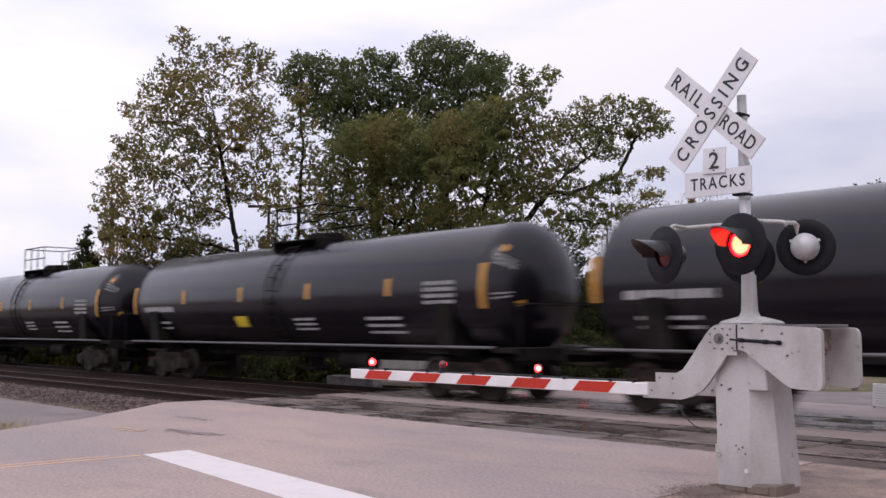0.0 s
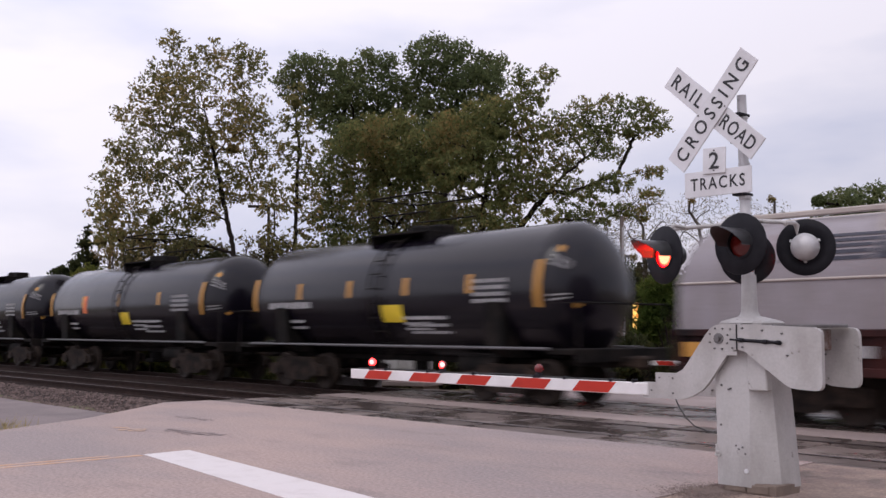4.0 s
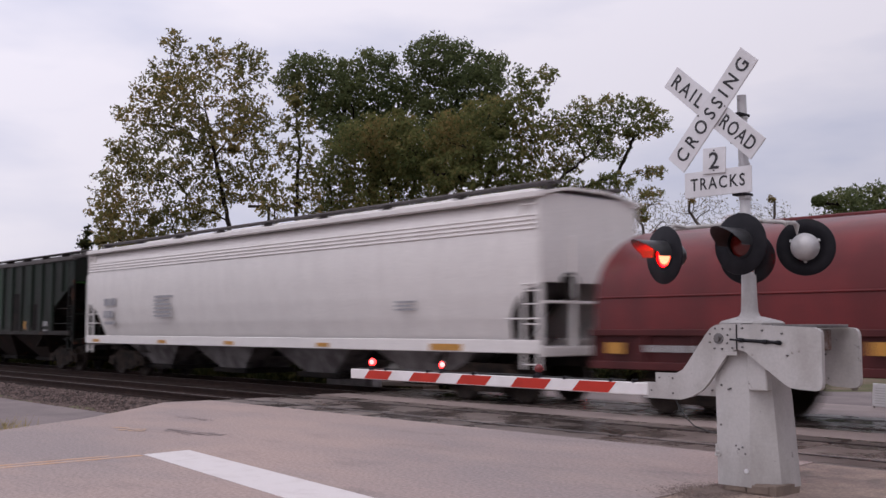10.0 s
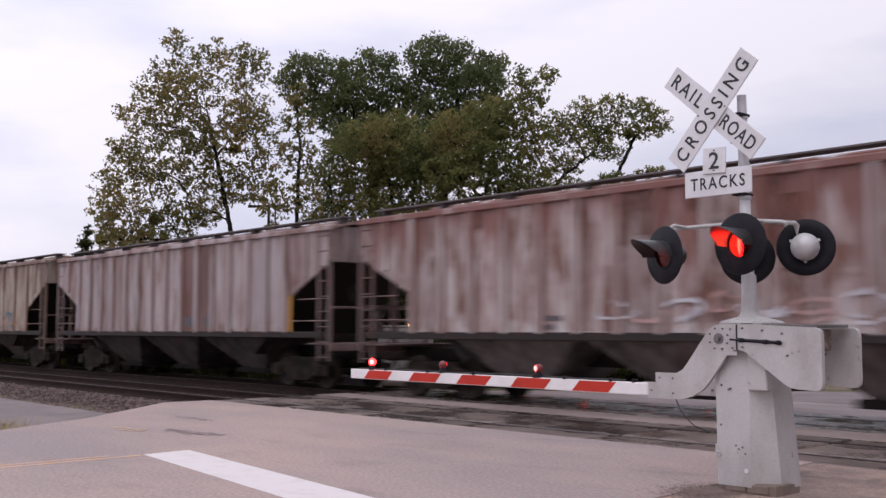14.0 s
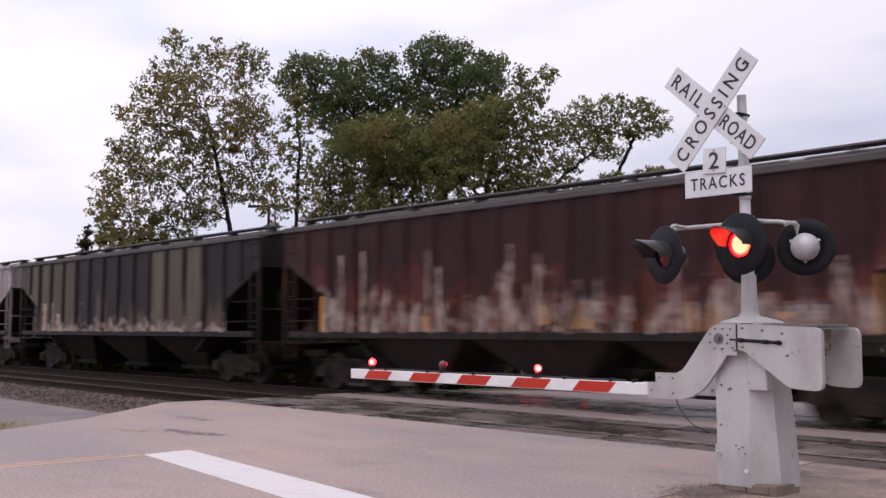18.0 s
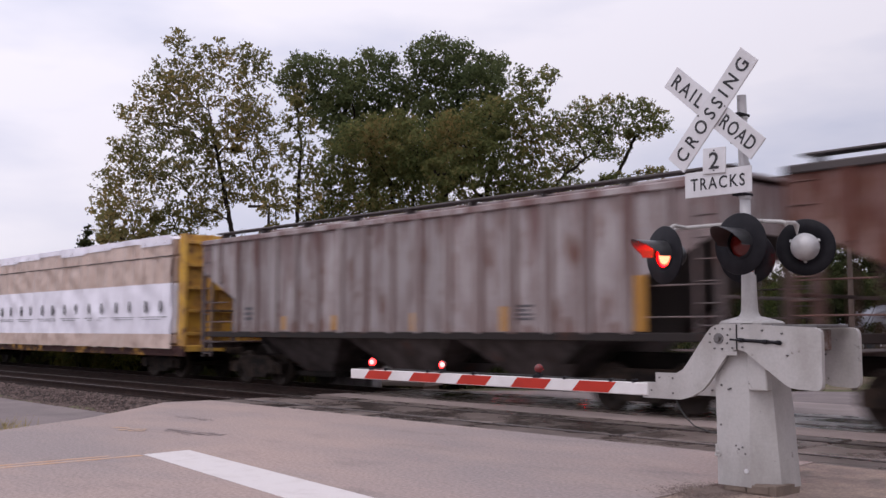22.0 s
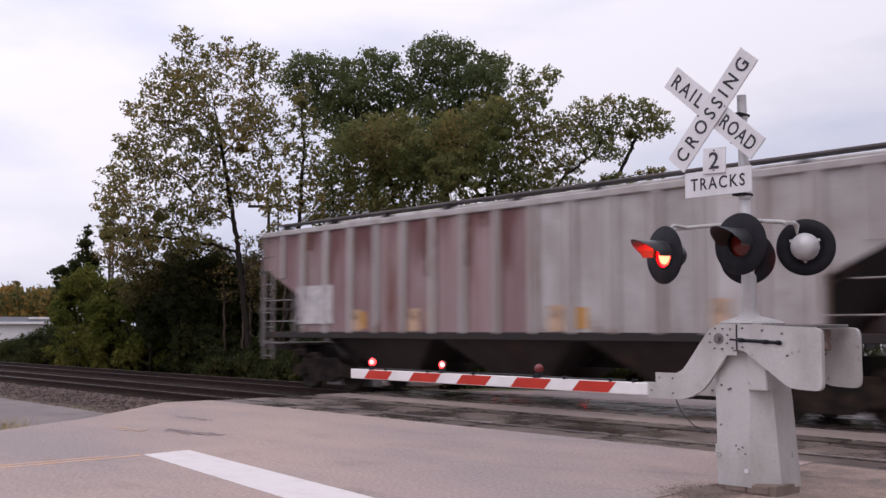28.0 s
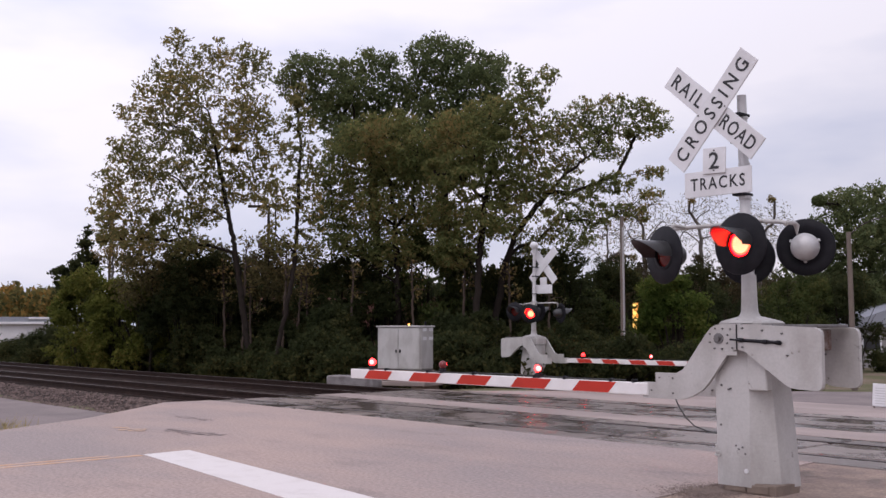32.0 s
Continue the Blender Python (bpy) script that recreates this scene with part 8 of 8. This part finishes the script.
    tree("narrow dark evergreen tree", 62, [(152, 660), (152, 520), (152, 405)], [(152, 412, 5, 12), (150, 435, 12, 14), (146, 462, 20, 16), (132, 485, 34, 20), (120, 505, 28, 24), (150, 520, 40, 24)], L_DEEP, M_BARK, 95, trunk=0.1, leaves=9, size=0.16, spread=0.26)
    tree("thin half-bare tree beside the evergreen", 62, [(205, 660), (200, 500), (196, 390)], [(190, 400, 14, 18), (210, 430, 20, 22), (185, 455, 22, 20), (220, 470, 20, 20)], L_AUTUMN, M_PALEBARK, 96, trunk=0.08, leaves=3, size=0.14, spread=0.35, tip=0.008)
    # far woods, masses of leaves
    rng = np.random.default_rng(7)
    pts = []
    for k in range(2600):
        px = rng.uniform(-200, 125)
        dist = rng.uniform(170, 215)
        xx, yy = ahead(px, dist)
        pts.append((xx, yy, rng.uniform(0, 8.4 + 1.8 * noise.noise(Vector((px * 0.03, 0, 0)))) * (1 if rng.random() < 0.8 else 0.6)))
    tagged(part("far_woods", leaf_mesh("far_woods", pts, 0.8, L_FAR, rng, 1.6, 7), None), "distant autumn woods", "woods", kind="stuff")
    pts = []
    for k in range(3000):
        px = rng.uniform(250, 1750)
        dist = rng.uniform(66, 84)
        xx, yy = ahead(px, dist)
        pts.append((xx, yy, rng.uniform(-0.5, 5.0 + 1.6 * noise.noise(Vector((px * 0.02, 3, 0))))))
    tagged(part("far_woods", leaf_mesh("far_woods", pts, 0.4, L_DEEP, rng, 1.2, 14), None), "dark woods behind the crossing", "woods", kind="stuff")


woods()


M_DARKPOLE = mat("dark_pole_wood", (0.05, 0.04, 0.036), 0.9, spec=0.1, second=(0.03, 0.025, 0.022), scale=4, stretch=(1, 1, 0.1), bump=0.4)


def pole(label, px, dist, h, r, material, arms=(), lean=0.0, z=-0.45, turn=0.0):
    x, y = ahead(px, dist)
    p = thing("utility_pole", label, "utility pole", pose(x, y, z, 0, 0, turn))
    part("shaft", Build().tube([(0, 0, -0.2), (lean * h * 0.671, lean * h * 0.7415, h)], [r, r * 0.75], 10), material, p)
    for zz, w in arms:
        a = part("cross_arm", Build().cbox(-w / 2, w / 2, -0.05, 0.05, zz - 0.06, zz + 0.06, 0.01), material, p)
        for k in (-0.45, -0.25, 0.25, 0.45):
            part("insulator", Build().lathe([(0.0, 0.14), (0.035, 0.13), (0.05, 0.08), (0.03, 0.05), (0.03, 0.0)], pose(k * w, 0, zz + 0.06), 10), M_GALV, a)
    return p


up = pole("wooden utility pole with a cross arm and a transformer", 474, 47.3, 7.8, 0.085, M_DARKPOLE, ((7.72, 1.95),), turn=47.9)
part("transformer", Build().lathe([(0.0, 0.4), (0.14, 0.39), (0.17, 0.35), (0.17, 0.04), (0.14, 0.0), (0.0, 0.0)], pose(-0.3, -0.1, 5.75), 16), M_POLE, up, "pale grey transformer can")
pole("thin weathered grey wooden pole", 193, 64, 8.9, 0.1, M_POLE)
mp = pole("weathered grey pole with a small white box behind the far signal", 1102, 36, 6.0, 0.1, M_POLE)
part("meter_box", Build().cbox(-0.1, 0.1, -0.2, -0.06, 0.9, 1.22, 0.01), M_SIGNWHITE, mp, "small white box", pose(-0.05, 0, 0, 0, 0, 30))
part("conduit", Build().tube([(0.09, -0.06, 0.0), (0.09, -0.06, 5.6)], 0.035, 8), M_METALPOLE, mp, "pale metal conduit")
lp = pole("wooden pole with a curved lamp arm beside the far road", 1507, 33, 5.15, 0.1, M_POLE, lean=-0.008)
part("lamp_arm", Build().tube([(0.671 * q, 0.7415 * q, 4.75 + h) for q, h in ((-0.04, 0.0), (0.0, 0.3), (0.25, 0.55), (0.7, 0.78), (1.3, 0.95), (2.0, 1.0))], 0.02, 8), M_DARKPOLE, lp, "thin curved arm")


M_GREYBLOCK = mat("grey_block", (0.22, 0.2, 0.2), 0.9, second=(0.12, 0.1, 0.1), scale=3, amount=0.9, bump=0.4)


def equipment_cabinet():
    x, y = ahead(718, 31.6)
    c = thing("equipment_cabinet", "silver railway equipment cabinet on a concrete base", "cabinet", pose(x, y, -0.42, 0, 0, 20))
    part("body", Build().cbox(-0.75, 0.75, -0.42, 0.42, 0.72, 2.02, 0.02), M_SILVER, c)
    part("roof", Build().cbox(-0.79, 0.79, -0.47, 0.47, 2.02, 2.07, 0.015), M_SILVER, c)
    for s in (-1, 1):
        d = part("door", Build().cbox(s * 0.37 - 0.36, s * 0.37 + 0.36, -0.45, -0.42, 0.76, 1.99, 0.01), M_SILVER, c)
        part("handle", Build().cbox(s * 0.07 - 0.02, s * 0.07 + 0.02, -0.48, -0.45, 1.24, 1.34, 0.008), M_HEADBLACK, d)
    part("side_door", Build().cbox(0.75, 0.775, -0.36, 0.36, 0.76, 1.99, 0.01), M_SILVER, c)
    b = Build()
    for y in (-0.3, 0.1):
        for z in (1.95, 1.68):
            b.box(0.776, 0.782, y, y + 0.24, z - 0.05, z + 0.05)
    part("label", b, M_SIGNWHITE, c, "small white labels")
    part("finial", Build().tube([(0.7, 0, 2.05), (0.7, 0, 2.2)], 0.03, 8), M_HEADBLACK, c)
    part("side_lamp", Build().lathe([(0.0, 0.035), (0.03, 0.02), (0.03, -0.02), (0.0, -0.035)], pose(0.12, 0.0, 2.1), 12), M_AMBER, c, "small amber lamp")
    part("plinth", Build().cbox(-0.8, 0.8, -0.44, 0.44, 0.38, 0.72, 0.02), M_BROWNCONC, c)
    part("base", Build().cbox(-1.0, 1.0, -0.6, 0.6, 0.24, 0.38, 0.02), M_STRIP, c)
    for x in (-0.75, 0.7):
        part("pier", Build().cbox(x - 0.22, x + 0.22, -0.5, 0.5, -0.1, 0.24, 0.02), M_BROWNCONC, c, "concrete pier")
    x, y = ahead(628, 29.5)
    w = thing("concrete_block", "weathered concrete block beside the track", "concrete block", pose(x, y, -0.45, 0, 0, 25))
    part("block", Build().cbox(-0.75, 0.75, -0.3, 0.3, 0.0, 0.66, 0.03), M_GREYBLOCK, w)


equipment_cabinet()


def warehouse():
    m1 = mat("warehouse_white", (0.62, 0.6, 0.62), 0.7, second=(0.5, 0.48, 0.5), scale=0.3)
    m2 = mat("warehouse_roof", (0.22, 0.23, 0.27), 0.6, second=(0.3, 0.3, 0.34), scale=0.3)
    x, y = ahead(-30, 125)
    h = thing("warehouse", "long low white warehouse with a grey roof", "building", pose(x, y, -0.6, 0, 0, 48))
    part("wall", Build().cbox(-30, 10.2, 0, 20, 0, 2.8, 0.05), m1, h)
    part("roof", Build().plate([(-30.5, 3.0), (10.8, 3.0), (10.8, 3.6), (-30.5, 3.9)], -0.6, 20.5), m2, h)
    part("fascia", Build().cbox(-30.5, 10.8, -0.7, -0.6, 2.75, 3.05, 0.03), m1, h, "white fascia")
    for k in range(6):
        part("skylight", Build().cbox(-24 + 6 * k, -21.5 + 6 * k, -0.75, -0.55, 3.35, 3.6, 0.02), m1, h, "pale roof light")
    m3 = mat("brick_brown", (0.16, 0.07, 0.055), 0.85, second=(0.1, 0.05, 0.04), scale=3)
    x, y = ahead(520, 58)
    b = thing("brick_building", "brown brick building behind the trees", "building", pose(x, y, -0.5, 0, 0, 40))
    part("wall", Build().cbox(-4, 10, 0, 8, 0, 3.6, 0.04), m3, b)
    part("roof", Build().cbox(-4.3, 10.3, -0.3, 8.3, 3.6, 3.8, 0.04), m3, b)
    m4 = glow("sign_lit_yellow", (1.0, 0.62, 0.16), 1.5, (0.55, 0.2, 0.03), 5.0)
    x, y = ahead(1124, 43)
    s = thing("yellow_panel", "lit mottled yellow panel seen between the trees", "sign", pose(x, y, -0.5, 0, 0, 45))
    part("panel", Build().cbox(-0.11, 0.11, -0.03, 0.03, 2.05, 3.15, 0.01), m4, s)
    part("post", Build().cbox(-0.05, 0.05, 0.03, 0.1, -0.2, 3.0, 0.01), M_POLE, s)
    x, y = ahead(1590, 52)
    g = thing("house", "small grey house with a low roof beside the far road", "house", pose(x, y, -0.5, 0, 0, 40))
    part("wall", Build().cbox(-2.6, 4.5, 0, 5, 0, 2.2, 0.03), mat("house_wall", (0.3, 0.28, 0.28), 0.8, second=(0.22, 0.2, 0.2), scale=1), g)
    part("roof", Build().plate([(-3.1, 2.15), (0.8, 3.6), (5.0, 2.15)], -0.4, 5.4), m2, g)
    w = part("window", Build().cbox(-1.9, -0.9, -0.06, 0.0, 0.9, 1.8, 0.02), M_SIGNWHITE, g, "white window frame")
    part("pane", Build().cbox(-1.8, -1.0, -0.075, -0.05, 1.0, 1.7, 0.01), M_BLACK, w, "dark pane")
    x, y = ahead(1556, 20.2)
    n = thing("notice_board", "white notice board on short posts on the apron", "sign", pose(x, y, -0.004, -8, 4, 30))
    part("board", Build().cbox(-0.2, 0.2, -0.02, 0.02, 0.02, 0.47, 0.008), M_SIGNWHITE, n)
    lines = Build()
    for i in range(7):
        lines.box(-0.16, 0.16 - 0.05 * (i % 3), -0.024, -0.02, 0.07 + 0.05 * i, 0.085 + 0.05 * i)
    part("print", lines, M_GALV, n, "lines of small grey print")
    for xx in (-0.16, 0.16):
        part("post", Build().cbox(xx - 0.015, xx + 0.015, 0.02, 0.045, -0.06, 0.42, 0.005), M_POLE, n)


warehouse()


def marker_lamp():
    x, y = ahead(1110, 33)
    t = thing("marker_lamp", "small red lamp and white reflector on a short post", "lamp", pose(x, y, -0.42, 0, 0, 45))
    part("post", Build().cbox(-0.03, 0.03, -0.03, 0.03, -0.1, 0.42, 0.006), M_POLE, t)
    ball = [(0.09 * math.sin(radians(a)), -0.09 * math.cos(radians(a))) for a in range(0, 181, 20)]
    part("lamp", Build().lathe(ball, pose(0.09, -0.03, 0.48), 14), M_LITARM, t, "red lamp")
    part("reflector", Build().lathe([(0.0, 0.02), (0.085, 0.015), (0.085, 0.0), (0.0, 0.0)], pose(-0.1, -0.04, 0.48, 90, 0, 0), 14), M_SIGNWHITE, t, "white reflector")


marker_lamp()


# ------------------------------------------------ what moves
def beat_on(t):
    """True while the left light is lit."""
    return math.floor((t - 0.265) / 0.5942) % 2 == 0


def flips():
    out, state, k = [], beat_on(0), 0
    for k in range(1, 961):
        s = beat_on(k / 30)
        if s != state:
            out.append(k / 30)
            state = s
    return out


def motions():
    ticks = [0, 1 / 30, 2 / 30] + [float(t) for t in range(1, 32)] + [32 - 2 / 30, 32 - 1 / 30, 32]
    for car in CARS:
        c = car["at"]
        walk(car, [(t, pose(c + SPEED * t, FAR_Y, 0)) for t in ticks])
        del car["at"]
        # wheels turn while the car is near the crossing
        t0, t1 = max(0.0, (-62 - c) / SPEED), min(32.0, (16 - c) / SPEED)
        if t1 <= t0:
            continue
        beats = [k / 30 for k in range(math.ceil(t0 * 30), math.floor(t1 * 30) + 1)]
        for o in car.children_recursive:
            if o.get("rolls") is None:
                continue
            del o["rolls"]
            x, y, z = o.location
            rows = [(t, pose(x, y, z, 0, math.degrees(SPEED * (t - beats[0]) / 0.46), 0)) for t in beats]
            if beats[0] > 0:
                rows.insert(0, (0.0, pose(x, y, z)))
            if beats[-1] < 32:
                rows.append((32.0, rows[-1][1]))
            walk(o, rows)
    turns = flips()
    for sig in (SIGNAL, FAR_SIGNAL):
        for o in sig.children_recursive:
            key = o.get("beat")
            if key is None:
                continue
            del o["beat"]
            if key == "steady":
                continue
            place_at = o.matrix_basis.translation.copy()
            lit = beat_on(0) == (key == "left")
            ang = 0.0 if lit else 180.0
            rows = [(0.0, pose(*place_at, 0, 0, ang))]
            for f in turns:
                if f < 0.1 or f > 31.8:
                    continue
                late = 0 if round(ang / 180) % 2 else -2
                rows += [(f + (late + k) / 30, pose(*place_at, 0, 0, ang + 60.0 * k)) for k in range(4)]
                ang += 180.0
            rows.append((32.0, pose(*place_at, 0, 0, ang)))
            walk(o, rows)
    wind = [(0, 300), (1, 300), (2, 291), (3, 289), (3.5, 287), (5.5, 269), (6, 272), (7, 285), (8, 279), (9, 278), (10, 284), (11, 283), (12, 287), (13, 285), (14.5, 290), (16.5, 298), (17.5, 290),
            (18, 286), (19, 283), (20, 290), (21, 291), (22, 291), (23, 291), (24.5, 297), (25.5, 297), (27.5, 308), (28, 305), (28.5, 310), (30, 300), (31, 292), (32, 290)]
    for ob, amount in SWAY:
        p = ob.matrix_basis.translation.copy()
        walk(ob, [(t, Matrix.Translation(p) @ Matrix.Rotation(radians((w - 288) / 10.5 * amount), 4, Vector((-0.7415, 0.671, 0)))) for t, w in wind])


motions()
